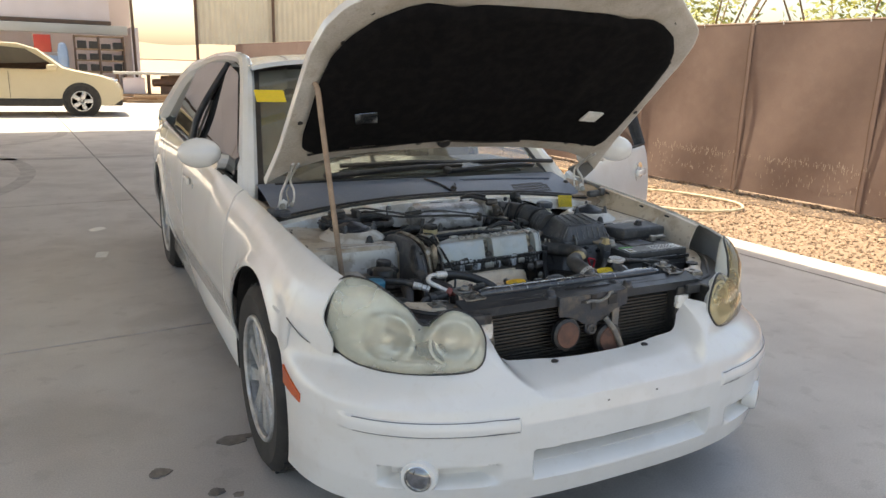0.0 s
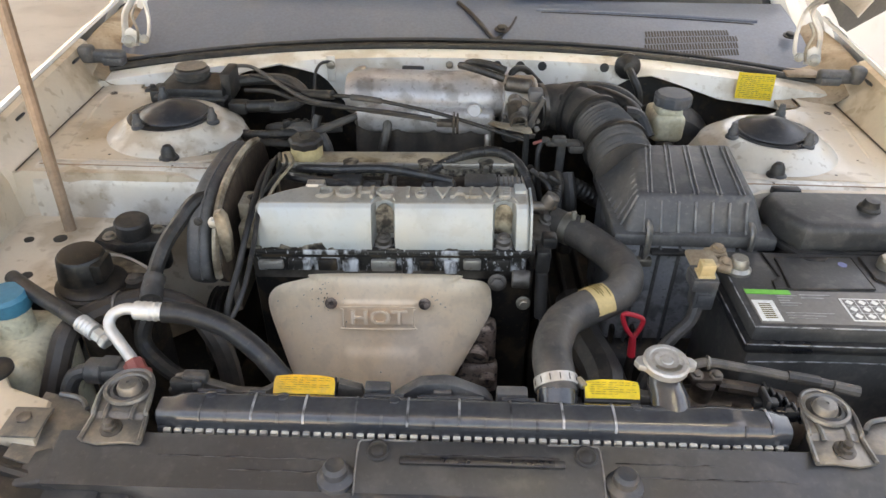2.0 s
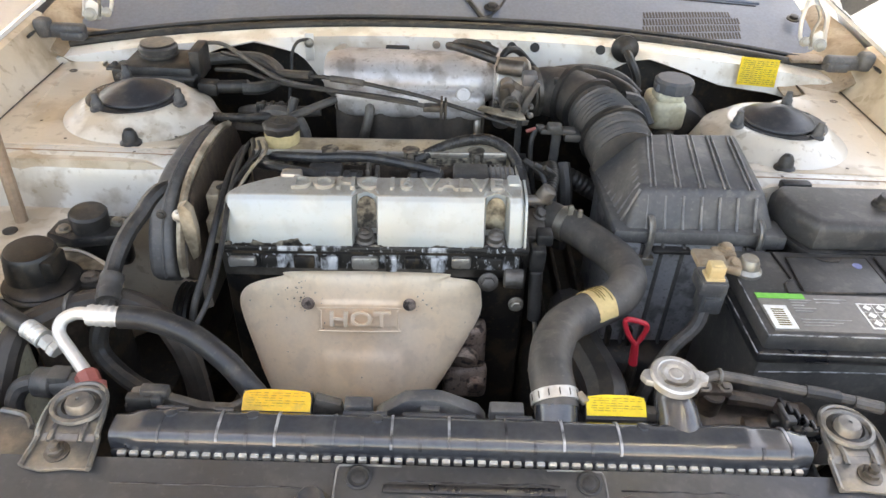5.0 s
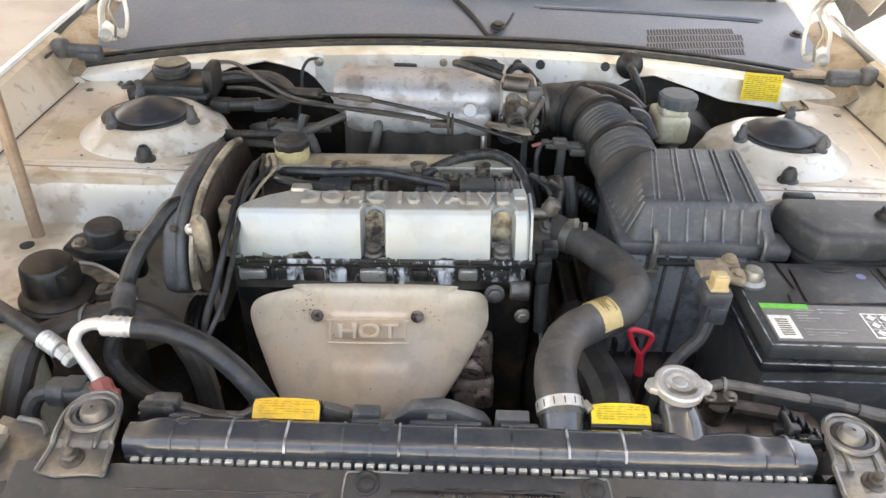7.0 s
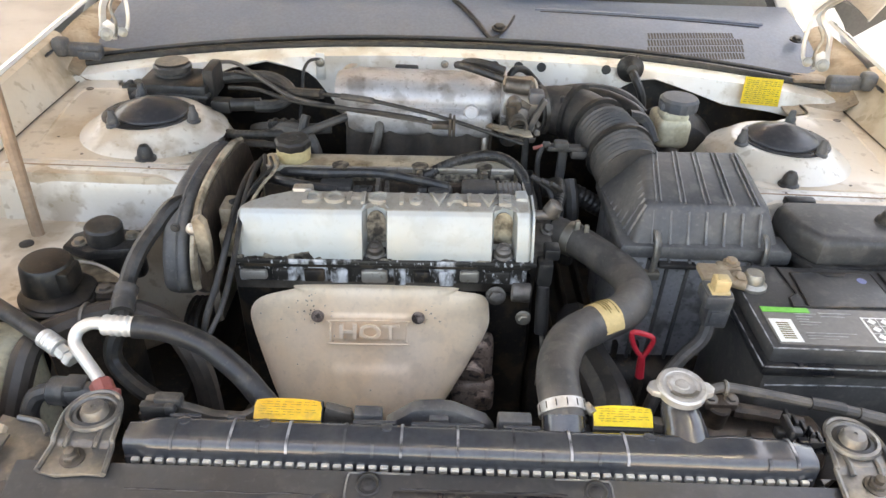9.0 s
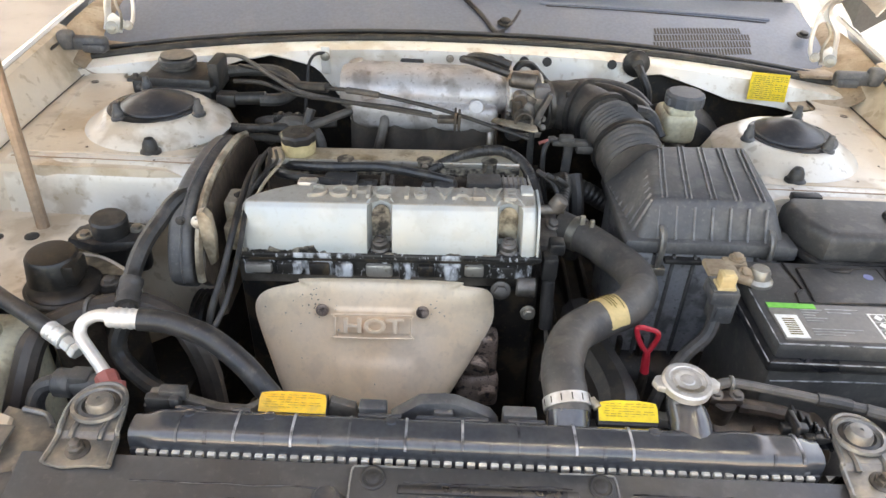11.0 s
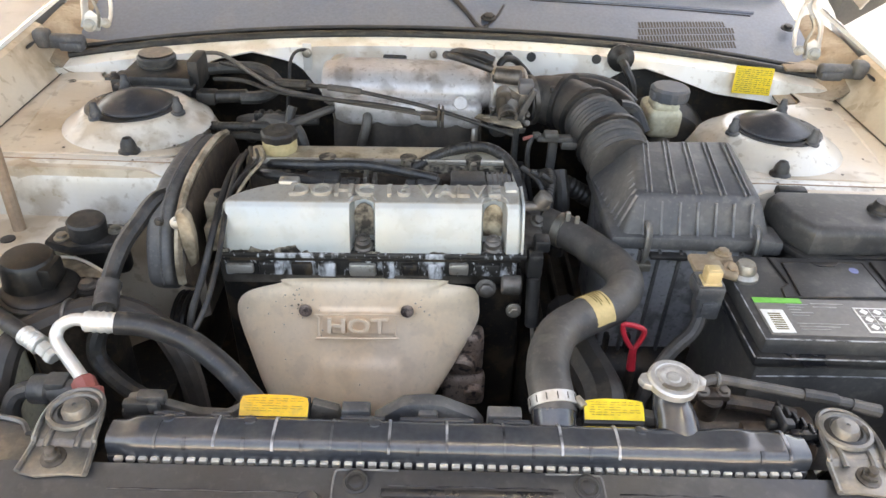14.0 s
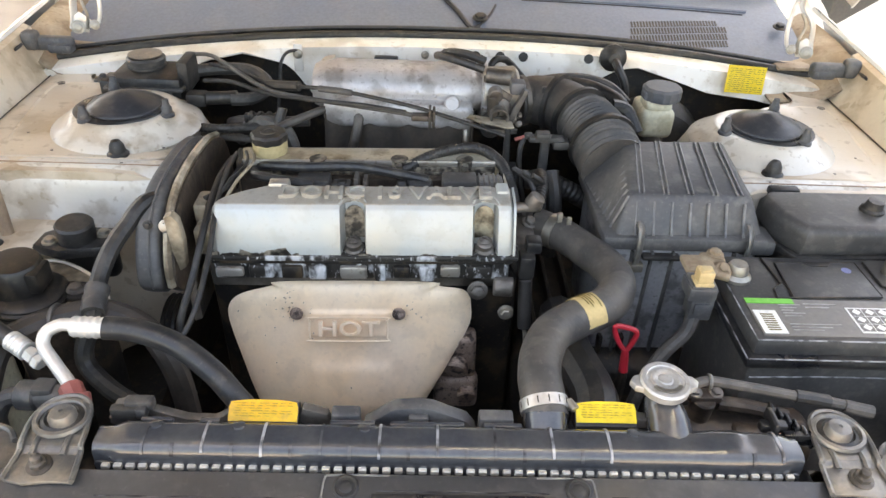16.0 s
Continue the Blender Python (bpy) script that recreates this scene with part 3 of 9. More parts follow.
# gravel bed: stones as one mass
bm = bmesh.new()
rng = random.Random(5)
sv, sf = [], []
for k in range(17000):
    x, y = rng.uniform(3.62, 5.9), rng.uniform(-1.0, 9.5) if k < 15500 else rng.uniform(9.5, 18)
    r = rng.uniform(0.009, 0.022)
    p = yard(x, y, -0.028 + r * 0.4 + rng.uniform(0, 0.012))
    a, fl = rng.uniform(0, 6.28), rng.uniform(0.5, 0.8)
    n0 = len(sv)
    for dx, dy, dz in ((1, 0, 0), (0, 1, 0), (-1, 0, 0), (0, -1, 0), (0.2, 0.1, 1), (0, 0, -1)):
        q = rng.uniform(0.75, 1.2) * r
        sv.append((p.x + q * (dx * math.cos(a) - dy * math.sin(a)), p.y + q * (dx * math.sin(a) + dy * math.cos(a)), p.z + q * dz * fl))
    sf += [(n0 + i, n0 + (i + 1) % 4, n0 + 4) for i in range(4)] + [(n0 + (i + 1) % 4, n0 + i, n0 + 5) for i in range(4)]
me = bpy.data.meshes.new("gravel")
me.from_pydata(sv, [], sf)
M["stone"] = mat("gravel_stones", (0.36, 0.255, 0.175), 0.9, col2=(0.235, 0.16, 0.105), scale=14, amount=0.8)
_t = M["stone"].node_tree
_g = _t.nodes.new("ShaderNodeNewGeometry")
_h = _t.nodes.new("ShaderNodeHueSaturation")
_r = _t.nodes.new("ShaderNodeMapRange")
_r.inputs["To Min"].default_value, _r.inputs["To Max"].default_value = 0.55, 1.5
_b = _t.nodes["Principled BSDF"]
_src = _b.inputs["Base Color"].links[0].from_socket
_t.links.new(_g.outputs["Random Per Island"], _r.inputs["Value"])
_t.links.new(_r.outputs[0], _h.inputs["Value"])
_t.links.new(_src, _h.inputs["Color"])
_t.links.new(_h.outputs[0], _b.inputs["Base Color"])
me.materials.append(M["stone"])
tagged(new("gravel", me), "loose tan and brown gravel along the fence", "gravel", kind="stuff")
solo("gravel_bed", box(3.62, 6.2, -9, 27, -0.06, -0.02, 0, m=YR), M["gravel"], "compacted tan gravel bed", "gravel bed", kind="structure")

# garden hose on the gravel
hp = [(3.95, 5.2), (4.05, 4.6), (4.15, 4.0), (4.05, 3.4), (4.3, 3.0), (4.75, 2.9), (5.05, 3.2), (5.0, 3.8), (4.7, 4.3), (4.45, 4.9)]
solo("garden_hose", tube([yard(x, y, 0.012) for x, y in hp], 0.013, 6, 8), M["milky"], "pale tan garden hose looped on the gravel", "hose")
solo("board", box(4.9, 5.0, 4.2, 7.0, -0.02, 0.02, 0.004, m=YR), M["wood"], "weathered timber board lying along the fence foot", "board")

# dark litter and soil along the foot of the fence
rng = random.Random(5)
solo("soil_strip", sheet(lambda u, v: yard(5.62 - v * (0.42 + 0.10 * math.sin(u * 2.1) + 0.07 * math.sin(u * 5.7)), u, -0.012 + 0.03 * noise.noise((u * 4, v * 3, 2)) * (1 - v)), lin(-6, 16, 160), lin(0, 1, 6), 0.01), mat("dark_leaf_litter", (0.075, 0.05, 0.036), 0.95, col2=(0.15, 0.10, 0.07), scale=30, amount=0.8, bump=0.6, bscale=60, dirt=((0.30, 0.22, 0.14), 40, 0.6)), "dark soil and leaf litter at the fence foot", "soil", kind="structure")
# fence with brown screen fabric
fence = thing("fence", yard(5.55, 0, -0.06), "brown privacy screen laced to a steel pipe fence", "fence", kind="structure")
FX = 5.62
for k, (y0, y1) in enumerate(((-8, -5), (-5, -2), (-2, 1), (1, 2.22), (2.22, 3.65), (3.65, 5.15), (5.15, 8.2), (8.2, 11.5), (11.5, 14.8), (14.8, 18), (18, 24))):
    sc = sheet(lambda u, v: yard(FX + 0.003 * (k % 2) + 0.012 * math.sin(u * 5 + v * 3) + 0.018 * noise.noise((u * 1.2, v * 1.5, k)), u, v), lin(y0 - 0.01, y1 + 0.01, 22), lin(0.03 if k % 2 else 0.05, 1.83, 14), 0.004)
    part("screen_panel", sc, M["screen"], fence)
for y in (-5, -2, 1, 2.22, 3.65, 5.15, 8.2, 11.5, 14.8, 18):
    part("post", cyl(yard(FX + 0.045, y, -0.06), yard(FX + 0.045, y, 1.88), 0.028), M["fpost"], fence)
for y in (1.0, 2.22, 3.65, 5.15, 8.2):               # hemmed seams of the fabric
    part("seam", box(FX - 0.022, FX - 0.014, y - 0.022, y + 0.022, 0.03, 1.83, 0.003, 1, m=YR), M["screen"], fence)
    part("seam_cord", tube([yard(FX - 0.020, y + 0.026 + 0.004 * math.sin(9 * z), z) for z in lin(0.05, 1.82, 14)], 0.004, 2, 5), M["rustpost"], fence)
sun_specks = []
rng = random.Random(21)
for k in range(620):                           # pale bars painted as specks of sunlight coming through the fabric
    y = rng.choice((0.3, 0.9, 1.3, 1.7, 2.4, 2.7, 3.1, 3.9, 4.3, 4.7, 5.6, 6.4)) + rng.gauss(0, 0.16)
    z = rng.gauss(0.42, 0.025) if k % 3 else rng.gauss(0.22, 0.05)
    h = rng.uniform(0.012, 0.045)
    sun_specks.append(box(FX - 0.029, FX - 0.027, y, y + rng.uniform(0.002, 0.006), z, z + h, 0, m=YR))
part("scuff_marks", merge(*sun_specks), mat("sunlit_speck_fabric", (0.42, 0.36, 0.30), 0.8, col2=(0.3, 0.23, 0.19), scale=40, amount=0.6), fence, "pale bars imitating specks of sunlight through the fabric")
part("top_rail", cyl(yard(FX + 0.04, -8, 1.84), yard(FX + 0.04, 24, 1.84), 0.02), M["rustpost"], fence)
for y in (1.25, 3.3, 4.3, 4.9, 2.4):
    part("tie", tube([yard(FX - 0.01, y, 1.82), yard(FX + 0.0, y + 0.01, 1.87), yard(FX + 0.06, y, 1.86)], 0.004, 4, 6), M["paper"], fence)


def bush(x, y, h, w, seed):
    r = random.Random(seed)
    th = thing("bush", (x, y, -0.06), "yellow-green desert shrub in flower behind the fence", "bush", "shrubs behind the fence")
    br = []
    for k in range(7):
        a = r.uniform(0, 6.28)
        br.append(tube([(x, y, -0.06), (x + 0.2 * w * math.cos(a), y + 0.2 * w * math.sin(a), h * 0.45), (x + 0.45 * w * math.cos(a), y + 0.45 * w * math.sin(a), h * 0.8)], [0.035, 0.02, 0.008], 4, 6))
    part("trunk", merge(*br), M["wood"], th)
    vs, fs = [], []
    for k in range(1500):
        a, q, zz = r.uniform(0, 6.28), r.random() ** 0.5, r.random()
        rad = w * 0.55 * q * (0.6 + 0.5 * noise.noise((math.cos(a) * 2, math.sin(a) * 2, zz * 3 + seed)))
        p = Vector((x + rad * math.cos(a), y + rad * math.sin(a), h * (0.35 + 0.62 * zz) + 0.15 * noise.noise((a, zz * 4, seed))))
        d = Vector((r.uniform(-1, 1), r.uniform(-1, 1), r.uniform(-0.6, 1))).normalized()
        s = d.orthogonal().normalized() * 0.03
        L = r.uniform(0.06, 0.12)
        n0 = len(vs)
        vs += [p - s, p + s, p + d * L]
        fs.append((n0, n0 + 1, n0 + 2))
    me = bpy.data.meshes.new("crown")
    me.from_pydata([tuple(v) for v in vs], [], fs)
    part("crown", me, None, th)
    me.materials.append(M["leaf"])


for k, (x, y) in enumerate(((6.7, 1.6), (6.9, 3.4), (6.6, 5.2), (7.0, 7.2), (7.2, 10.0), (6.9, -0.6), (7.4, 13.2))):
    p = yard(x, y)
    bush(p.x, p.y, 2.5 + 0.25 * (k % 3), 1.9, k)

# canopy overhead: white sheet roof on steel beams and columns
canopy = thing("canopy", yard(-6, 3, 0), "white corrugated sheet canopy on steel columns", "canopy", kind="structure")
CH = 4.6
CX0, CX1, CY0, CY1 = -8.2, 2.75, -0.5, 15.3
SKY_X, SKY_Y = ((0.15, 0.95), (1.05, 1.85)), (-0.6, 1.9)      # two translucent sheets over the car


def roof_strip(x0, x1, y0, y1, material):
    part("roof_sheet", sheet(lambda u, v: yard(u, v, CH + 0.25 + 0.018 * math.cos(u * 2 * math.pi / 0.3)), lin(x0, x1, max(12, int((x1 - x0) * 14))), lin(y0, y1, 3), 0.004), material, canopy)


M["fibreglass"] = bpy.data.materials.new("translucent_sheet")
M["fibreglass"].use_nodes = True
_t = M["fibreglass"].node_tree
_tr = _t.nodes.new("ShaderNodeBsdfTranslucent")
_tr.inputs[0].default_value = (0.75, 0.76, 0.70, 1)
_t.links.new(_tr.outputs[0], _t.nodes["Material Output"].inputs[0])
roof_strip(CX0, 0.15, CY0, CY1, M["roofsheet"])
roof_strip(1.85, CX1, CY0, CY1, M["roofsheet"])
roof_strip(0.95, 1.05, CY0, CY1, M["roofsheet"])
for _a, _b in SKY_X:
    roof_strip(_a, _b, CY0, SKY_Y[0], M["roofsheet"])
    roof_strip(_a, _b, SKY_Y[1], CY1, M["roofsheet"])
    roof_strip(_a, _b, SKY_Y[0], SKY_Y[1], M["fibreglass"])
for y in lin(CY0 + 0.2, CY1 - 0.2, 9):
    part("purlin", box(CX0, CX1, y - 0.04, y + 0.04, CH, CH + 0.22, 0.005, 1, m=YR), M["rustpost"], canopy)
for x in (-7.9, -4.2, 2.3):
    part("beam", box(x - 0.06, x + 0.06, CY0, CY1, CH - 0.3, CH, 0.006, 1, m=YR), M["rustpost"], canopy)
for x, y in ((-4.2, 12.45), (-7.9, 12.4), (-7.9, 3), (-4.2, -1.2)):
    part("column", merge(cyl(yard(x, y, 0), yard(x, y, CH - 0.3), 0.075), cyl(yard(x, y, 0), yard(x, y, 1.1), 0.24, 0.24, 24, 0.05)), M["tanpost"], canopy, "tan column with a round concrete foot")


def sheet_wall(name, x0, x1, y, z0, z1, material, label, cat, pitch=0.2):
    n = int((x1 - x0) / pitch * 6)
    return solo(name, sheet(lambda u, v: Vector((u, y + 0.02 * math.cos(u * 2 * math.pi / pitch), v)), lin(x0, x1, n), [z0, z1], 0.01), material, label, cat, kind="structure")


# far side: hanging cream sheets on thin posts, stucco building with shelves and a rack
sheet_wall("wall_far_screen", 2.76, 9.9, 26.0, 1.85, 6.5, M["panel"], "cream corrugated sheets hanging between posts", "wall")
for x, zt in ((2.76, 7.0), (5.5, 7.0), (9.8, 7.0)):
    solo("post", cyl((x, 25.9, -0.06), (x, 25.9, zt), 0.055), M["rustpost"], "thin rusty steel post carrying cream sheets", "post", "posts under the sheets")
bld = thing("building", (-9, 31, -0.06), "pale pinkish stucco workshop with an open bay", "building", kind="structure")
part("upper_wall", box(-20, 0.03, 27.0, 27.3, 2.50, 8.0, 0.02), M["pinkwall"], bld)
part("trim", box(-20, 0.06, 26.9, 27.32, 2.37, 2.50, 0.01), M["rustpost"], bld)
part("soffit_board", box(-20, 0.55, 26.6, 27.2, 2.05, 2.35, 0.01), M["roofsheet"], bld)
part("back_wall", box(-20, 1.0, 31.5, 31.7, -0.06, 8, 0), M["pinkwall"], bld)
part("side_wall", box(0.7, 0.95, 27.3, 31.5, -0.06, 2.35, 0), M["pinkwall"], bld)
part("roof", box(-20.2, 0.0, 27.3, 31.7, 8.0, 8.2, 0.02), M["roofsheet"], bld)
rack = thing("storage_rack", (-1.0, 25, -0.06), "black steel storage rack full of dark boxes", "rack", move=(0.47, 0, -0.30))
for x in (-1.62, -0.92, -0.2):
    part("upright", box(x - 0.03, x + 0.03, 24.6, 25.3, -0.06, 2.25, 0.004), M["rustpost"], rack)
for z in (1.1, 1.45, 1.8, 2.2):
    part("shelf", box(-1.65, -0.17, 24.6, 25.3, z, z + 0.05, 0.004), M["wood"], rack)
rng = random.Random(3)
for z in (1.15, 1.5, 1.85):
    for x in (-1.55, -1.2, -0.85, -0.5):
        w = rng.uniform(0.22, 0.3)
        solo("crate", box(x + 0.47, x + 0.47 + w, 24.65, 25.2, z - 0.30, z - 0.30 + rng.uniform(0.15, 0.25), 0.01), M["black"], "dark plastic crate on the storage rack", "crate", "crates on the rack")
cb = thing("tool_cabinet", (-2.2, 25, -0.06), "grey tool cabinet with a red box on top", "cabinet", move=(0.36, 0, -0.20))
part("body", box(-2.75, -1.75, 24.8, 25.4, -0.06, 1.6, 0.02), M["fpost"], cb)
part("drawer_front", box(-2.7, -1.8, 24.78, 24.8, 0.3, 1.5, 0.008), M["bluepaint"], cb)
solo("red_box", box(-2.29, -1.81, 24.8, 25.3, 1.4, 1.93, 0.03), M["redpaint"], "bright red steel box on a cabinet", "box")
solo("gas_cylinder", lathe([(0.13, 0), (0.15, 0.03), (0.15, 1.75), (0.1, 1.95), (0.04, 2.0)], (-1.5, 24.4, -0.3)), M["bluepaint"], "pale blue gas cylinder beside the rack", "cylinder")
solo("utility_pole", cyl((0.72, 26, -0.06), (0.62, 26, 7.5), 0.05), M["rustpost"], "thin leaning steel pole", "pole")
bench = thing("workbench", (0.6, 23.4, -0.06), "pale worn steel workbench with clutter under it", "workbench", move=(0.45, 0, -0.12))
part("top", box(-0.6, 1.5, 23.0, 23.7, 0.92, 1.0, 0.01), M["roofsheet"], bench)
for x in (-0.5, 0.4, 1.4):
    part("leg", box(x - 0.03, x + 0.03, 23.05, 23.6, -0.06, 0.92, 0.004), M["rustpost"], bench)
solo("carton", box(0.08, 0.72, 23.1, 23.6, -0.06, 0.70, 0.015), M["pinkwall"], "pale cardboard carton under the workbench", "carton")
rng = random.Random(11)
for k in range(16):
    x, y = rng.uniform(0.1, 2.6), rng.uniform(21.9, 23.0)
    m = pose(x, y, 0.0, 0, 0, rng.uniform(-15, 15))
    solo("timber", box(-rng.uniform(0.4, 0.9), rng.uniform(0.3, 0.8), -0.06, 0.06, -0.06 + 0.07 * (k % 4), 0.01 + 0.07 * (k % 4), 0.004, m=m), M["wood"] if k % 3 else M["rustpost"], "weathered timber offcut in a scrap heap", "timber", "scrap timber heap")
for k in range(5):
    x = 1.45 + 0.26 * k
    solo("scrap_tube", cyl((x - 0.5, 23.2 + 0.05 * k, 0.55 + 0.1 * (k % 3)), (x + 0.6, 23.3, 0.6 + 0.1 * (k % 3)), 0.12), M["rustpost"], "rusty scrap exhaust pipe on the heap", "scrap pipe", "scrap pipes")
solo("scrap_stand", box(1.2, 2.9, 23.1, 23.5, -0.06, 0.45, 0.03), M["rustpost"], "rusty steel stand under scrap pipes", "stand")
hill = sheet(lambda u, v: Vector((u, 900 + v * 60, (18 + 10 * noise.noise((u * 0.004, 3, 0)) + 6 * noise.noise((u * 0.013, 1, 0))) * v)), lin(-900, 900, 90), [0, 1], 1.0)
solo("backdrop", hill, M["soil"], "low hazy desert hills far away", "hills", kind="structure")

# ---------------------------------------------------------------- the car (front towards -y, right-hand side at -x)
car = thing("car", (0, 1.9, 0), "white four-door sedan with its hood and one front door open", "car")
EA, EB, EC = 0.83, 0.56, 0.25                 # plan of the nose: half width, depth, where it meets the side


def inset(z):
    return float(np.interp(z, [0.16, 0.20, 0.28, 0.43, 0.50, 0.55, 0.60, 0.68, 0.72, 0.78], [0.06, 0.02, 0, 0, 0.02, 0.05, 0.072, 0.08, 0.10, 0.15]))


def nose_y(x, z):
    k = min(abs(x) / EA, 0.9999)
    return EC - EB * math.sqrt(1 - k * k) + inset(z)


FAX, RAX, HUB = 0.515, 3.13, 0.305


def side_w(y):
    """Half width of the body low on the side."""
    return float(np.interp(y, [0.2, 0.35, 0.53, 0.8, 1.2, 2.0, 3.2, 3.7, 4.1, 4.35], [0.825, 0.836, 0.838, 0.836, 0.842, 0.852, 0.85, 0.83, 0.78, 0.68]))


def top_edge(y):
    """Shut line at the top of fender or door: (x, z)."""
    x = float(np.interp(y, [0.06, 0.15, 0.35, 0.6, 1.0, 1.3, 2.2, 3.2, 4.3], [0.685, 0.705, 0.725, 0.735, 0.745, 0.78, 0.80, 0.78, 0.66]))
    z = float(np.interp(y, [0.06, 0.15, 0.35, 0.6, 1.0, 1.3, 2.2, 3.2, 4.3], [0.752, 0.765, 0.785, 0.803, 0.83, 0.865, 0.90, 0.92, 0.90]))
    return x, z


def low_edge(y):
    z = 0.22
    for c in (FAX, RAX):
        d = y - c
        if abs(d) < 0.365:
            z = max(z, HUB + math.sqrt(0.365 ** 2 - d * d))
    return z


def side_pt(sgn, y, v):
    xt, zt = top_edge(y)
    w = side_w(y) if y > 0.3 else max(0.70, EA * math.sqrt(max(0.0, 1 - ((EC - (y - 0.02)) / EB) ** 2))) if y < 0.25 else side_w(y)
    zl = low_edge(y) if y > 0.19 else 0.56 + 0.4 * max(0, y - 0.05)
    z = zt + (zl - zt) * v
    zm = 0.52
    if z > zm:
        s = (z - zm) / (zt - zm)
        x = xt + (w - xt) * (1 - s ** 2.2) ** 0.6
    else:
        x = w - 0.06 * ((zm - z) / 0.32) ** 2
    if y > 0.25:
        for c in (FAX, RAX):                  # flared lip round the wheel arch
            r = math.hypot(y - c, z - HUB)
            x += 0.012 * math.exp(-((r - 0.365) / 0.03) ** 2)
    x += 0.006 * math.exp(-((z - 0.42) / 0.02) ** 2) * smoothstep(0.9, 1.0, y)
    return Vector((sgn * x, y, z))


VS = [1 - (1 - i / 26) ** 1.0 for i in range(27)]
VS = sorted({round(v, 4) for v in VS} | {0.01, 0.02, 0.05, 0.985})
for sgn, nm in ((-1, "right"), (1, "left")):
    part("fender", sheet(lambda y, v: side_pt(sgn, y - 0.042 * smoothstep(0.45, 0.85, v) * (1 - smoothstep(0.06, 0.17, y)), v), lin(0.06, 1.02, 60), VS, 0.006), M["paint"], car, "white front fender panel")
    if sgn < 0:
        part("front_door", sheet(lambda y, v: side_pt(sgn, y, v), lin(1.027, 2.04, 40), VS, 0.02), M["paint"], car, "closed white door")
    part("rear_door", sheet(lambda y, v: side_pt(sgn, y, v), lin(2.047, 2.86, 36), VS, 0.02), M["paint"], car)
    part("rear_fender", sheet(lambda y, v: side_pt(sgn, y, v), lin(2.867, 4.32, 60), VS, 0.01), M["paint"], car)
    part("sill", box(sgn * 0.77 - 0.05, sgn * 0.77 + 0.05, 0.92, 2.8, 0.17, 0.30, 0.02), M["paint"], car)
for sgn in (-1, 1):                            # shut line between fender and bumper
    part("panel_gap", tube([Vector((sgn * 0.742, 0.052, 0.563)), side_pt(sgn, 0.09, 0.985) + Vector((sgn * 0.002, 0, 0.004)), side_pt(sgn, 0.14, 0.985) + Vector((sgn * 0.002, 0, 0.004)), side_pt(sgn, 0.185, 0.985) + Vector((sgn * 0.002, 0, 0.004))], 0.0014, 4, 6), M["black"], car)
part("tail_panel", box(-0.72, 0.72, 4.25, 4.33, 0.25, 0.92, 0.06, 3), M["paint"], car)
part("trunk_lid", sheet(lambda u, v: Vector((u, v, 0.93 + 0.02 * (1 - (u / 0.7) ** 2))), lin(-0.7, 0.7, 9), lin(3.6, 4.3, 8), 0.02), M["paint"], car)

# front bumper cover with its ledge under the grille opening


def bump_top(x):
    a = abs(x)
    lip = 0.518 + 0.013 * min(1.0, a / 0.3) ** 2.5
    return lip + 0.089 * min(1.0, max(0.0, (a - 0.278) / 0.073)) ** 3 - 0.06 * smoothstep(0.385, 0.44, a) + 0.065 * smoothstep(0.75, 0.82, a)


def bumper_pt(th, v):
    x = EA * math.sin(th)
    zt = bump_top(x)
    for _ in range(3):
        z = 0.203 + (zt - 0.203) * v
        c = min(1.0, max(0.0, (EC + inset(z) - (FAX - math.sqrt(max(0.0, 0.372 ** 2 - (z - HUB) ** 2)) if z < 0.58 else 0.285)) / EB))
        pw = 2.75 - 0.75 * smoothstep(0.47, 0.54, z)
        zt = bump_top(EA * math.sin(th) * (1 - c ** pw) ** (1 / pw))
    z = 0.203 + (zt - 0.203) * v
    ins = inset(z)
    pw = 2.75 - 0.75 * smoothstep(0.47, 0.54, z)
    y_arch = FAX - math.sqrt(max(0.0, 0.372 ** 2 - (z - HUB) ** 2)) if z < 0.58 else 0.285
    c = min(1.0, max(0.0, (EC + ins - y_arch) / EB))
    s_max = (1 - c ** pw) ** (1 / pw)
    sn = math.sin(th)
    th = math.asin(max(-1, min(1, sn * s_max)))
    x = EA * math.sin(th)
    zs = 0.478 + 0.082 * smoothstep(0.24, 0.40, abs(x))               # the scoop under the grille opening
    deep = 0.13 * (1 - 0.2 * smoothstep(0.2, 0.34, abs(x))) * (1 - smoothstep(0.345, 0.405, abs(x)))
    w = min(1.0, max(0.0, (z - zs) / max(0.02, zt - zs)))
    ins += deep * w ** 1.4
    y = EC - EB * max(0.0, 1 - abs(math.sin(th)) ** pw) ** (1 / pw)
    n = Vector((math.sin(th) * EB, -math.cos(th) * EA, 0)).normalized()
    p = Vector((x, y + ins, z))
    # proud rub strip, fog recess, lower intake
    if 0.32 < abs(x):
        p += n * 0.007 * smoothstep(0.410, 0.416, z) * (1 - smoothstep(0.445, 0.451, z)) * smoothstep(0.345, 0.352, abs(x)) * (1 - smoothstep(0.74, 0.76, abs(x)))
    fx = smoothstep(0.38, 0.45, abs(x)) * (1 - smoothstep(0.66, 0.69, abs(x)))
    p -= n * 0.045 * fx * smoothstep(0.265, 0.285, z) * (1 - smoothstep(0.318, 0.328, z))
    gx = 1 - smoothstep(0.295, 0.308, abs(x))
    p -= n * 0.085 * gx * min(1.0, max(0.0, (z - 0.265) / 0.07)) * (1 - smoothstep(0.346, 0.353, z))
    return p


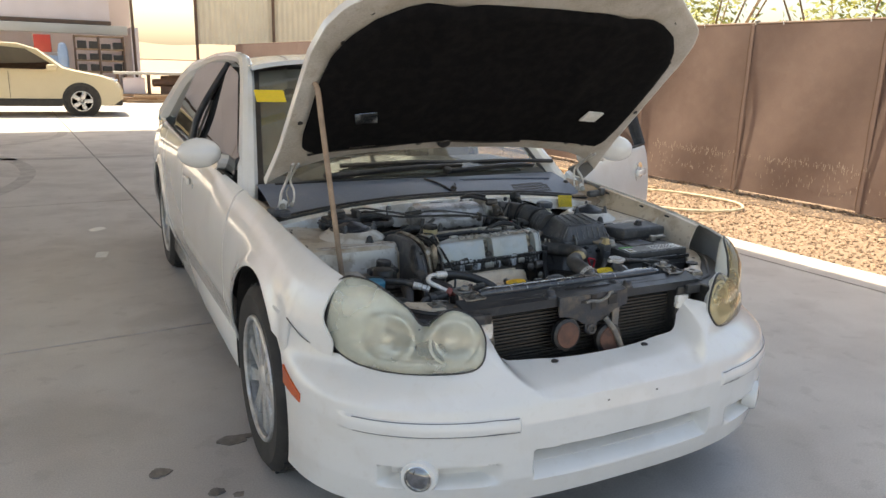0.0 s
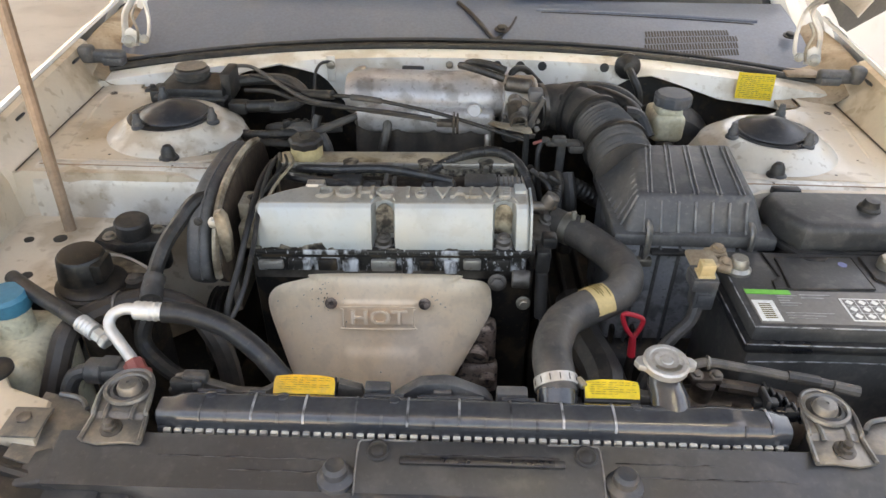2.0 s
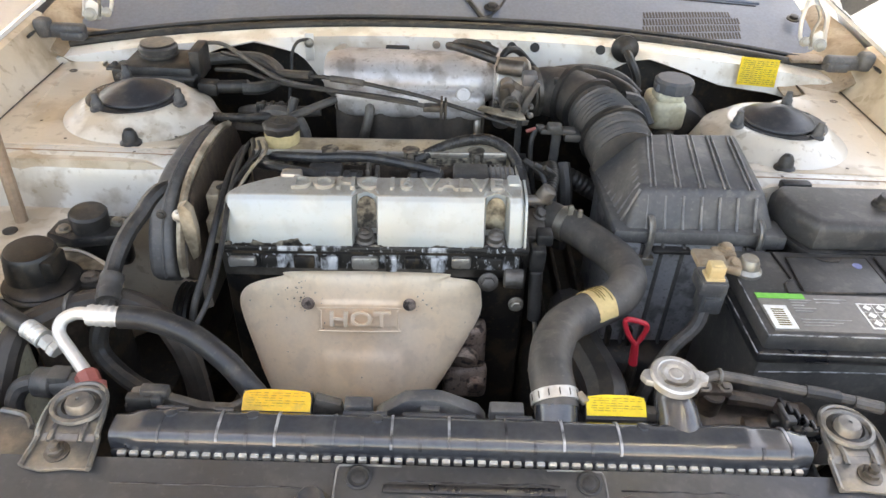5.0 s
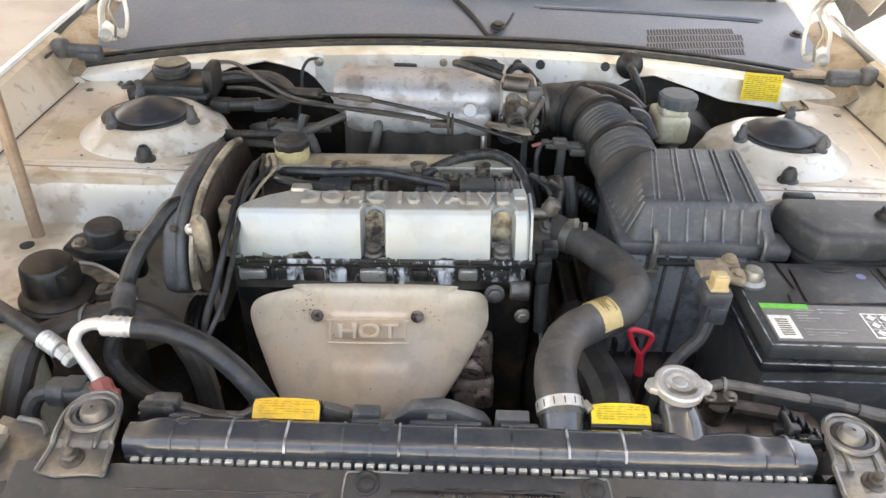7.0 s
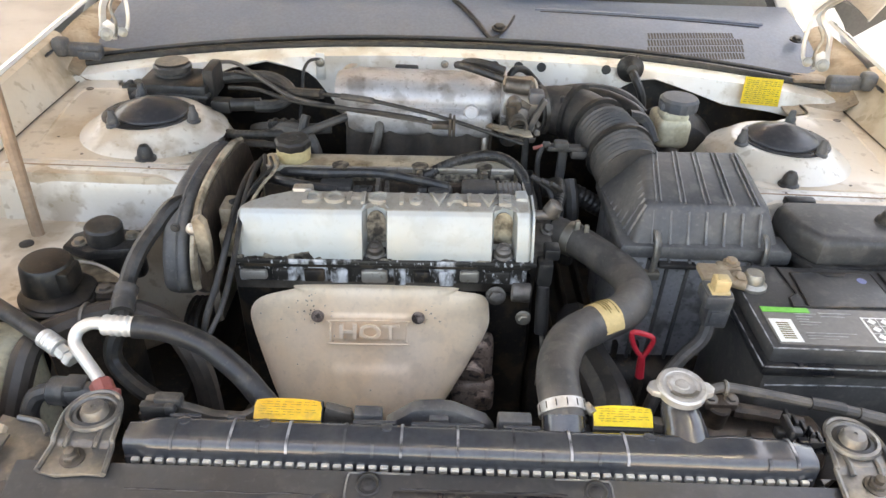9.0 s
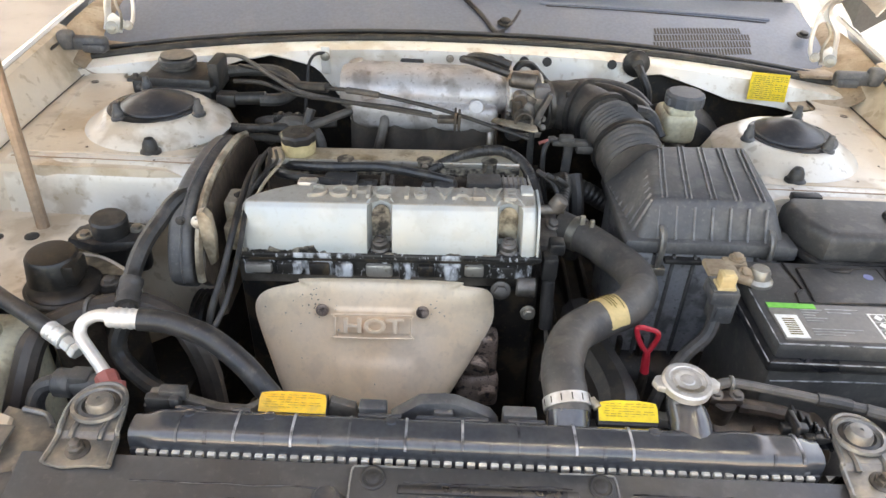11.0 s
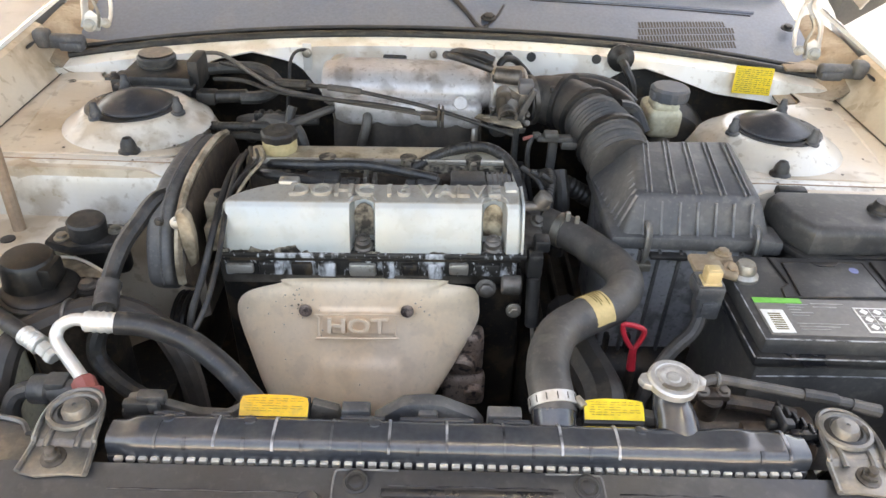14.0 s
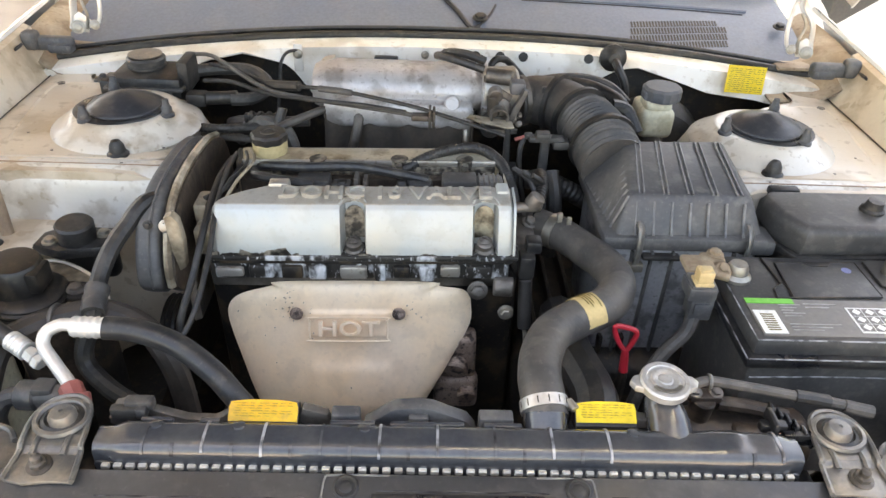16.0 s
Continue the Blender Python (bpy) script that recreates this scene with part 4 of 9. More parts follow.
ths = sorted(set([round(a, 4) for a in lin(-1.56, 1.56, 150)] + [round(k * math.asin(a / EA), 4) for a in lin(0.28, 0.45, 46) for k in (-1, 1)]))
vs_b = sorted(set([round(a, 4) for a in lin(0, 1, 70)]))
bumper = part("front_bumper", sheet(bumper_pt, ths, vs_b, 0.005), M["paint"], car, "white front bumper cover with a small chin")
# two black sheets paint the shadow under the intake's upper edge
part("lower_intake_mesh", sheet(lambda u, v: Vector((u, nose_y(u, 0.3) + 0.012 + 0.07 * (1 - v), 0.3472 - 0.0006 * v)), lin(-0.29, 0.29, 30), lin(0, 1, 4), 0.003), M["black"], bumper)
part("intake_panel", sheet(lambda u, v: Vector((u, EC - EB * (1 - (abs(u) / EA) ** 2.75) ** (1 / 2.75) + 0.037 + 0.022 * v, 0.298 + 0.018 * v)), lin(-0.288, 0.288, 30), lin(0, 1, 3), 0.002), M["paint"], bumper)
part("intake_slit", sheet(lambda u, v: Vector((u, EC - EB * (1 - (abs(u) / EA) ** 2.75) ** (1 / 2.75) + 0.034, 0.352 - (0.020 - 0.012 * (u + 0.28) / 0.56) * v)), lin(-0.285, 0.285, 30), lin(0, 1, 3), 0.002), M["black"], bumper)
for s in (-1, 1):                              # thin grey tubes painting the shade in the grooves round the rub strip
    for vz in (0.413, 0.448):
        row = [bumper_pt(s * math.asin(a), (vz - 0.203) / (bump_top(EA * a) - 0.203)) for a in lin(0.425, 0.88, 24)]
        part("strip_groove", tube([p + Vector((s * 0.3, -0.95, 0)) * 0.001 for p in row], 0.0013, 1, 5), M["greycap"], bumper)
for x in (-0.083, 0.083):
    part("plate_hole", cyl((x, nose_y(x, 0.45) - 0.002, 0.449), (x, nose_y(x, 0.45) + 0.006, 0.449), 0.006), M["black"], bumper)
for x in (-0.16, 0.16):
    part("bumper_clip", merge(lathe([(0.0095, 0), (0.0095, 0.003), (0.006, 0.005)], (x, -0.158, 0.5185)), box(x - 0.0105, x + 0.0105, -0.163, -0.153, 0.5165, 0.521, 0.002)), M["black"], bumper)
for s in (-1, 1):
    c = Vector((s * 0.592, EC - EB * (1 - (0.592 / EA) ** 2.75) ** (1 / 2.75) + 0.004, 0.302))
    n = Vector((s * 0.62, -0.78, 0)).normalized()
    fl = part("fog_lamp", lathe([(0.045, -0.03), (0.049, 0.0), (0.044, 0.012), (0.036, 0.014), (0.034, 0.004), (0.03, 0.0)], c, n), M["paint"], car)
    part("bezel", lathe([(0.035, 0.004), (0.036, 0.013), (0.033, 0.015), (0.032, 0.009)], c, n), M["chrome"], fl)
    part("lens", lathe([(0.032, 0.008), (0.026, 0.014), (0.013, 0.018), (0.001, 0.019)], c, n), M["foglens"], fl)
    # side marker lamp
    mk = sheet(lambda u, v: Vector((s * (EA * (1 - ((EC - u) / EB) ** 2.75) ** (1 / 2.75) + 0.003), u, 0.436 + 0.028 * (u - 0.06) / 0.11 + v * (0.012 + 0.014 * (u - 0.06) / 0.11))), lin(0.06, 0.172, 8), [-1, 1], 0.006)
    part("side_marker", mk, M["amber"], car, "orange side marker lamp")

# headlights: one kidney-shaped lens over two bowls
LAMP = [(0.678, 0.757), (0.637, 0.752), (0.598, 0.725), (0.566, 0.695), (0.545, 0.662), (0.527, 0.656), (0.508, 0.674), (0.475, 0.694), (0.445, 0.692), (0.415, 0.672),
        (0.394, 0.63), (0.395, 0.588), (0.415, 0.555), (0.455, 0.542), (0.53, 0.536), (0.60, 0.534), (0.66, 0.540), (0.70, 0.552), (0.728, 0.580), (0.738, 0.63), (0.728, 0.69), (0.708, 0.736)]
lamp_outline = spline([(x, z, 0) for x, z in LAMP], 5, True)


def headlamp(s, lens_mat, label):
    def on(x, z, out):
        k = min(x / EA, 0.97)
        n = Vector((s * 0.5 * k, -1 + 0.4 * k, 0.25)).normalized()
        return Vector((s * x, nose_y(x, z), z)) + n * out

    hl = part("headlight", sheet(lambda i, r: on(0.55 + (lamp_outline[int(i)].x - 0.55) * r, 0.60 + (lamp_outline[int(i)].y - 0.60) * r, 0.012 + 0.022 * math.sqrt(max(0, 1 - r * r)) - 0.010 * r ** 6),
                                 list(range(len(lamp_outline))), [0.02, 0.2, 0.4, 0.6, 0.75, 0.88, 0.96, 1.0], 0.0, True), lens_mat, car, label)
    hl.visible_shadow = False
    # bowl-shaped back shell
    part("housing", sheet(lambda i, r: on(0.55 + (lamp_outline[int(i)].x - 0.55) * r, 0.60 + (lamp_outline[int(i)].y - 0.60) * r, -0.05 * (1 - r ** 4) - 0.002),
                          list(range(len(lamp_outline))), [0.02, 0.3, 0.55, 0.75, 0.9, 0.97, 1.0], 0.003, True), M["housing"], hl)
    for x, z, r in ((0.615, 0.606, 0.068), (0.470, 0.612, 0.058)):
        n = Vector((s * 0.35, -1, 0.1)).normalized()
        p = on(x, z, 0.0)
        bowl = part("reflector_bowl", lathe([(r, 0.002), (r * 0.98, 0.0), (r * 0.85, -0.018), (r * 0.55, -0.034), (r * 0.2, -0.040), (0.002, -0.041)], p, n, 32, cap=False), M["reflector"], hl)
        part("bulb_shield", lathe([(r * 0.30, -0.036), (r * 0.30, -0.012), (r * 0.2, -0.004), (0.002, -0.002)], p, n, 20), M["chrome"], bowl)
        part("bowl_rim", tube([p + (n.orthogonal().normalized() * math.cos(a) + n.cross(n.orthogonal().normalized()) * math.sin(a)) * r for a in lin(0, 6.283 * 15 / 16, 16)], 0.004, 3, 6, closed=True), M["housing"], hl)
    part("gasket", tube([on(p.x, p.y, 0.001) for p in lamp_outline], 0.0034, 1, 6, closed=True), M["black"], hl)
    return hl


headlamp(-1, M["lens"], "hazed oval twin headlight lens")
headlamp(1, M["lens_old"], "yellowed oval twin headlight lens")

# wheels


def wheel(x, y, s):
    w = part("wheel", lathe([(0.05, -0.06), (0.055, -0.05), (0.055, 0.05), (0.05, 0.06)], (x, y, HUB), (s, 0, 0), 24), M["rim"], car, "ten-spoke alloy wheel")
    part("barrel", sheet(lambda a, h: Vector((x + h, y + 0.197 * math.cos(a), HUB + 0.197 * math.sin(a))), lin(0, 2 * math.pi * 47 / 48, 48), [-0.09, 0.0, 0.09], 0.004, True), M["rim"], w)
    tw = 0.10
    prof = [(0.20, -tw + 0.01), (0.215, -tw), (0.27, -tw - 0.006), (0.296, -tw + 0.012), (0.303, -tw + 0.03), (0.303, tw - 0.03), (0.296, tw - 0.012), (0.27, tw + 0.006), (0.215, tw), (0.20, tw - 0.01)]
    qa = Vector((s, 0, 0)).to_track_quat("Z", "Y").to_matrix()
    ty = part("tyre", sheet(lambda a, k: Vector((x, y, HUB)) + qa @ Vector((prof[int(k)][0] * math.cos(a), prof[int(k)][0] * math.sin(a), prof[int(k)][1])), lin(0, 2 * math.pi * 63 / 64, 64), list(range(len(prof))), 0.0, True), M["tyre"], w, "worn black tyre")
    tb = []
    for k in range(56):
        a = 2 * math.pi * k / 56
        for off in (-0.05, 0.05):
            m = Matrix.Translation((x + off + 0.012 * (k % 2), y, HUB)) @ Matrix.Rotation(a, 4, "X")
            tb.append(box(-0.032, 0.032, -0.013, 0.013, 0.300, 0.3055, 0.0, m=m))
    part("tread_block", merge(*tb), M["tyre"], ty)["kind"] = "stuff"
    part("rim_lip", tube([Vector((x + s * 0.096, y + 0.196 * math.cos(a), HUB + 0.196 * math.sin(a))) for a in lin(0, 2 * math.pi * 31 / 32, 32)], 0.009, 2, 8, closed=True), M["rim"], w)
    part("hub_cap", lathe([(0.045, 0.05), (0.045, 0.085), (0.03, 0.093), (0.001, 0.094)], (x, y, HUB), (s, 0, 0), 20), M["rim"], w)
    part("brake_disc", lathe([(0.15, 0.0), (0.15, 0.02), (0.05, 0.02)], (x, y, HUB), (s, 0, 0), 32), M["dark"], w)
    for k in range(10):
        a = 2 * math.pi * k / 10
        m = Matrix.Translation((x, y, HUB)) @ Matrix.Rotation(a, 4, "X")
        part("spoke", prism([(-0.016, 0.03), (0.016, 0.03), (0.026, 0.19), (-0.026, 0.19)], "yz", min(s * 0.06, s * 0.085), max(s * 0.06, s * 0.085), 0.006), M["rim"], w).matrix_basis = m if w not in BASE else m
    return w


for x, y, s in ((-0.728, FAX, -1), (0.728, FAX, 1), (-0.728, RAX, -1), (0.728, RAX, 1)):
    wheel(x, y, s)
for s in (-1, 1):
    for y in (FAX, RAX):
        part("wheel_liner", sheet(lambda a, v: Vector((s * v, y + 0.375 * math.cos(a), HUB + 0.375 * math.sin(a))), lin(-0.3, math.pi + 0.3, 24), [0.56, 0.70, 0.822], 0.004), M["black"], car)
part("underbody", box(-0.7, 0.7, 0.95, 4.1, 0.2, 0.28, 0.02), M["dark"], car)

# greenhouse
WS0, WS1 = Vector((0, 1.02, 0.845)), Vector((0, 1.72, 1.285))


def ws(u, v):
    """Windshield and its continuation: u across -1..1, v up 0..1."""
    hw = 0.70 + (0.545 - 0.70) * v
    p = WS0.lerp(WS1, v)
    return Vector((hw * u, p.y + 0.10 * u * u * (1 - 0.3 * v), p.z + 0.03 * math.sin(v * math.pi) - 0.03 * u * u))


wsh = part("windshield", sheet(ws, lin(-0.965, 0.965, 20), lin(0.03, 0.975, 14)), M["glass"], car, "raked windshield reflecting the canopy")
wsh.visible_shadow = False
for s in (-1, 1):
    part("windshield_frit", sheet(lambda u, v: ws(s * u, v) + Vector((0, -0.002, 0.002)), [0.935, 0.985], lin(0.0, 1.0, 14), 0.002), M["black"], wsh)
    part("a_pillar", tube([ws(s * 1.02, -0.12), ws(s * 1.02, 0.1), ws(s * 1.02, 0.5), ws(s * 1.03, 0.98), (s * 0.55, 1.95, 1.30), (s * 0.553, 2.4, 1.305), (s * 0.55, 2.85, 1.275), (s * 0.60, 3.2, 1.2), (s * 0.66, 3.6, 1.0), (s * 0.69, 3.75, 0.92)], [0.04, 0.04, 0.035, 0.032, 0.032, 0.032, 0.04, 0.06, 0.08, 0.08], 6, 10), M["paint"], car)
    part("b_pillar", tube([(s * 0.795, 2.02, 0.89), (s * 0.74, 2.04, 1.05), (s * 0.585, 2.08, 1.28)], 0.016, 4, 8), M["black"], car)
    # side glass follows from the belt line to the roof rail

    def side_glass(y, v):
        xb, zb = top_edge(y)
        zr = float(np.interp(y, [1.2, 1.4, 1.75, 2.1, 2.6, 2.95, 3.2], [0.92, 1.04, 1.25, 1.298, 1.288, 1.235, 1.13]))
        xr = 0.565
        x = xb - 0.02 + (xr - xb + 0.02) * (v ** 1.15) * (zr - zb) / 0.46
        return Vector((s * x, y, zb - 0.01 + (zr - zb) * v))

    if s < 0:
        part("front_side_window", sheet(side_glass, lin(1.22, 2.0, 16), lin(0, 1, 8)), M["tint"], car).visible_shadow = False
    part("rear_side_window", sheet(side_glass, lin(2.06, 2.9, 16), lin(0, 1, 8)), M["tint"], car).visible_shadow = False
    part("belt_strip", tube([Vector((s * (top_edge(y)[0] + 0.004), y, top_edge(y)[1])) for y in lin(1.25 if s < 0 else 2.06, 3.0, 8)], 0.006, 3, 6), M["black"], car)
part("roof", sheet(lambda u, v: Vector((0.56 * u, 1.70 + 1.2 * v, 1.29 + 0.05 * math.sin(math.pi * min(1, v * 0.9 + 0.18)) * (1 - 0.5 * u * u) - 0.03 * u ** 4)), lin(-1, 1, 16), lin(0, 1, 16), 0.02), M["paint"], car)
rw = part("rear_window", sheet(lambda u, v: Vector(((0.55 + 0.1 * v) * u, 2.92 + 0.62 * v, 1.285 - 0.34 * v)), lin(-1, 1, 8), lin(0, 1, 8)), M["tint"], car)
rw.visible_shadow = False
part("sticker", prism([(-0.60, 0), (-0.475, 0), (-0.475, 0.07), (-0.60, 0.07)], "xy", 0, 0.0015), M["yellow"], wsh, "bright yellow price sticker").matrix_basis = Matrix.Translation((0, 1.425, 1.13)) @ pose(0, 0, 0, 42)
part("dashboard", box(-0.66, 0.66, 1.08, 1.5, 0.70, 0.86, 0.05, 3), M["interior"], car)
part("cabin_floor", box(-0.7, 0.7, 1.0, 3.1, 0.26, 0.32, 0.01), M["interior"], car)
for x in (-0.36, 0.36):
    st = part("seat", merge(box(x - 0.24, x + 0.24, 1.75, 2.25, 0.45, 0.62, 0.05, 3), box(x - 0.23, x + 0.23, 2.2, 2.36, 0.55, 1.12, 0.05, 3, m=None)), M["interior"], car)
    part("headrest", box(x - 0.12, x + 0.12, 2.27, 2.36, 1.14, 1.30, 0.035, 3), M["interior"], st)
part("rear_bench", merge(box(-0.6, 0.6, 2.7, 3.1, 0.45, 0.62, 0.05), box(-0.6, 0.6, 3.05, 3.2, 0.55, 1.05, 0.05)), M["interior"], car)
part("steering_wheel", tube([Vector((0.36 + 0.18 * math.cos(a), 1.62 + 0.08 * math.sin(a), 0.88 + 0.16 * math.sin(a))) for a in lin(0, 6.283 * 15 / 16, 16)], 0.014, 3, 8, closed=True), M["black"], car)
# added white sheets imitate the roof light mirrored in the windshield
part("papers", box(0.03, 0.30, 1.19, 1.48, 0.872, 0.876, 0), M["paper"], car, "white sheets imitating the canopy's reflection in the windshield")
part("papers", box(-0.12, 0.12, -0.14, 0.14, 0.872, 0.876, 0, m=pose(0.46, 1.34, 0, 0, 0, 7)), M["paper"], car, "white sheets imitating the canopy's reflection in the windshield")


def mirror(m, parent):
    h = bmesh.new()
    bmesh.ops.create_uvsphere(h, u_segments=24, v_segments=14, radius=1)
    for v in h.verts:
        k = 1.0 if v.co.y < 0 else 0.55
        v.co = Vector((v.co.x * 0.085, v.co.y * 0.065 * k, v.co.z * 0.060))
    h = merge(h, tube([(0.06, 0.02, -0.035), (0.13, 0.035, -0.045), (0.19, 0.04, -0.05)], [0.035, 0.03, 0.035], 4, 10))
    bmesh.ops.transform(h, matrix=m, verts=h.verts)
    hs = part("mirror_housing", h, M["paint"], parent, "white rounded door mirror")
    gp = sheet(lambda a, r: m @ Vector((0.070 * r * math.cos(a), 0.034, 0.048 * r * math.sin(a))), lin(0, 6.283 * 23 / 24, 24), [0.01, 1.0], 0.004, True)
    part("mirror_glass", gp, M["chrome"], hs)


mirror(pose(-0.855, 1.33, 0.935), car)
part("door_handle", box(-0.853, -0.840, 1.78, 1.93, 0.735, 0.765, 0.006, 2), M["paint"], car)
part("lock_pin", cyl((-0.847, 1.66, 0.75), (-0.840, 1.66, 0.75), 0.012), M["chrome"], car)

# the driver's door stands open
HX, HY, OPEN = 0.80, 1.05, 59.0
dm = Matrix.Translation((HX, HY, 0)) @ Matrix.Rotation(radians(-OPEN), 4, "Z") @ Matrix.Translation((-HX, -HY, 0))


def turned(bm):
    bmesh.ops.transform(bm, matrix=dm, verts=bm.verts)
    return bm


od = part("open_door", turned(sheet(lambda y, v: side_pt(1, y, v), lin(1.027, 2.04, 40), VS, 0.03)), M["paint"], car, "open white front door")
part("inner_panel", turned(box(0.73, 0.80, 1.06, 2.0, 0.28, 0.86, 0.03)), M["interior"], od)


def door_frame(y):
    zr = float(np.interp(y, [1.2, 1.4, 1.75, 2.03], [0.90, 1.06, 1.28, 1.325]))
    return Vector((0.785 + (0.58 - 0.785) * (zr - 0.88) / 0.46, y, zr))


part("window_frame", turned(tube([door_frame(y) for y in (1.2, 1.4, 1.6, 1.75, 1.9, 2.0)] + [Vector((0.59, 2.03, 1.315)), Vector((0.70, 2.035, 1.1)), Vector((0.79, 2.03, 0.89))], 0.017, 5, 8, flat=1.4)), M["black"], od)
gw = part("window_pane", turned(sheet(lambda y, v: Vector((0.785, y, 0.88)).lerp(door_frame(y), v), lin(1.24, 2.02, 10), lin(0, 0.98, 6))), M["tint"], od)
gw.visible_shadow = False
part("belt_strip", turned(tube([Vector((top_edge(y)[0] + 0.006, y, top_edge(y)[1] + 0.003)) for y in lin(1.25, 2.03, 6)], 0.007, 3, 6)), M["black"], od)
hd = part("door_handle", turned(box(0.842, 0.862, 1.80, 1.94, 0.735, 0.77, 0.008, 3)), M["paint"], od)
part("handle_cup", turned(lathe([(0.055, -0.012), (0.058, 0.004), (0.05, 0.003), (0.03, -0.008)], (0.838, 1.87, 0.75), (1, 0, 0), 28)), M["chrome"], hd)
mirror(dm @ Matrix.Diagonal((-1, 1, 1, 1)) @ pose(-0.92, 1.19, 0.945), od)

# ---------------------------------------------------------------- hood, propped open
HANG = 43.0
H0 = Vector((0, 0.71, 1.035))
HD = Vector((0, -math.cos(radians(HANG)), math.sin(radians(HANG))))       # along the hood, away from the hinges
HN = Vector((0, math.sin(radians(HANG)), math.cos(radians(HANG))))        # outer side


def hood_hw(u):
    return float(np.interp(u, [-0.19, -0.1, 0.0, 0.2, 0.45, 0.56, 0.63, 0.68, 0.74, 0.80, 0.85], [0.715, 0.705, 0.695, 0.69, 0.685, 0.665, 0.63, 0.56, 0.47, 0.40, 0.33]))


def hood_pt(u, s, n=0.0):
    if u < 0.05:                              # the rear edge bows, its corners reach further back
        u = 0.05 - (0.05 - u) / 0.24 * (0.115 + 0.125 * abs(s) ** 6)
    x = hood_hw(u) * s
    return H0 + HD * u + HN * (n - 0.045 * (abs(x) / 0.7) ** 2 - 0.05 * max(0, (u - 0.35) / 0.5) ** 2) + Vector((x, 0, 0))


US = lin(-0.19, 0.85, 50)
hood = part("hood", sheet(lambda u, s: hood_pt(u, s, 0.035), US, lin(-1, 1, 41), 0.004), M["paint"], car, "raised white hood with a felt liner")
# turned-in rim all round, then the pressed inner frame
for sg in (-1, 1):
    part("hood_rim", sheet(lambda u, k: hood_pt(u, sg * (1 - 0.002 * k), 0.035 - 0.022 * k), US, [0, 1], 0.003), M["paint"], hood)


def frame_pt(u, s):
    e = 1 - abs(s)
    d = min(e * hood_hw(u), u + 0.19, (0.85 - u))
    drop = 0.013 - 0.012 * smoothstep(0.0, 0.012, d) - 0.010 * smoothstep(0.055, 0.07, d)
    return hood_pt(u, s * 0.995, 0.012 + drop * 0.6 - 0.004)


part("inner_frame", sheet(lambda u, s: frame_pt(u, s), US, sorted([a * k for a in lin(0, 1, 26) for k in (-1, 1) if a or k > 0]), 0.002), M["hoodframe"], hood, "dusty white inner frame of the hood, greyed to imitate shade")


def liner_hw(u):
    return float(np.interp(u, [-0.045, -0.02, 0.02, 0.1, 0.35, 0.45, 0.53, 0.60, 0.645, 0.66], [0.50, 0.60, 0.625, 0.635, 0.635, 0.625, 0.59, 0.53, 0.45, 0.40]))


def liner_pt(u, s):
    x = liner_hw(u) * s
    e = min((1 - abs(s)) * liner_hw(u), u + 0.045, 0.66 - u)
    puff = 0.016 * smoothstep(0, 0.03, e) + 0.012 * math.exp(-((abs(x) - 0.30) / 0.05) ** 2) * smoothstep(0.1, 0.25, u) + 0.006 * noise.noise((x * 6, u * 6, 0))
    q = hood_pt(u, x / hood_hw(u), 0.0)
    return q - HN * puff


part("liner", sheet(liner_pt, lin(-0.045, 0.66, 46), lin(-1, 1, 51), 0.004), M["liner"], hood, "black felt hood liner")
for s in (-1, 1):
    hc = hood_pt(0.19, s * 0.450 / 0.69, -0.03)
    pl = prism([(-0.045, -0.022), (0.03, -0.03), (0.045, 0.02), (-0.03, 0.03)], "xy", -0.004, 0.004, 0.003)
    q = Matrix.Translation(hc) @ Matrix((( s, 0, 0), (0, HD.y, HN.y), (0, HD.z, HN.z))).to_4x4()
    bmesh.ops.transform(pl, matrix=q, verts=pl.verts)
    part("washer_cover", pl, M["paper"] if s > 0 else M["chrome"], hood, "pale plastic cover set in the liner")
wl = [hood_pt(-0.06 - 0.012 * math.sin(9 * t), t, -0.006) for t in lin(-0.86, 0.35, 14)]
part("washer_hose", tube(wl, 0.004, 4, 6), M["black"], hood)
for x, u in ((-0.18, -0.075), (0.02, -0.07), (-0.34, -0.07), (0.47, -0.055), (0.55, -0.05)):
    pl = lathe([(0.016, 0), (0.014, 0.006), (0.004, 0.008)], hood_pt(u, x / 0.7, 0.006), -HN, 16)
    part("plug", pl, M["black"], hood)
part("nozzle", lathe([(0.026, 0), (0.026, 0.012), (0.02, 0.02)], hood_pt(-0.055, -0.12, 0.0), -HN, 18), M["black"], hood)
for x, u in ((-0.6, 0.50), (-0.55, 0.62), (0.62, 0.47), (0.5, 0.66), (-0.655, 0.15), (0.66, 0.2)):
    part("buffer_hole", lathe([(0.008, 0), (0.008, 0.003), (0.002, 0.003)], hood_pt(u, x / hood_hw(u), 0.004), -HN, 14), M["black"], hood)
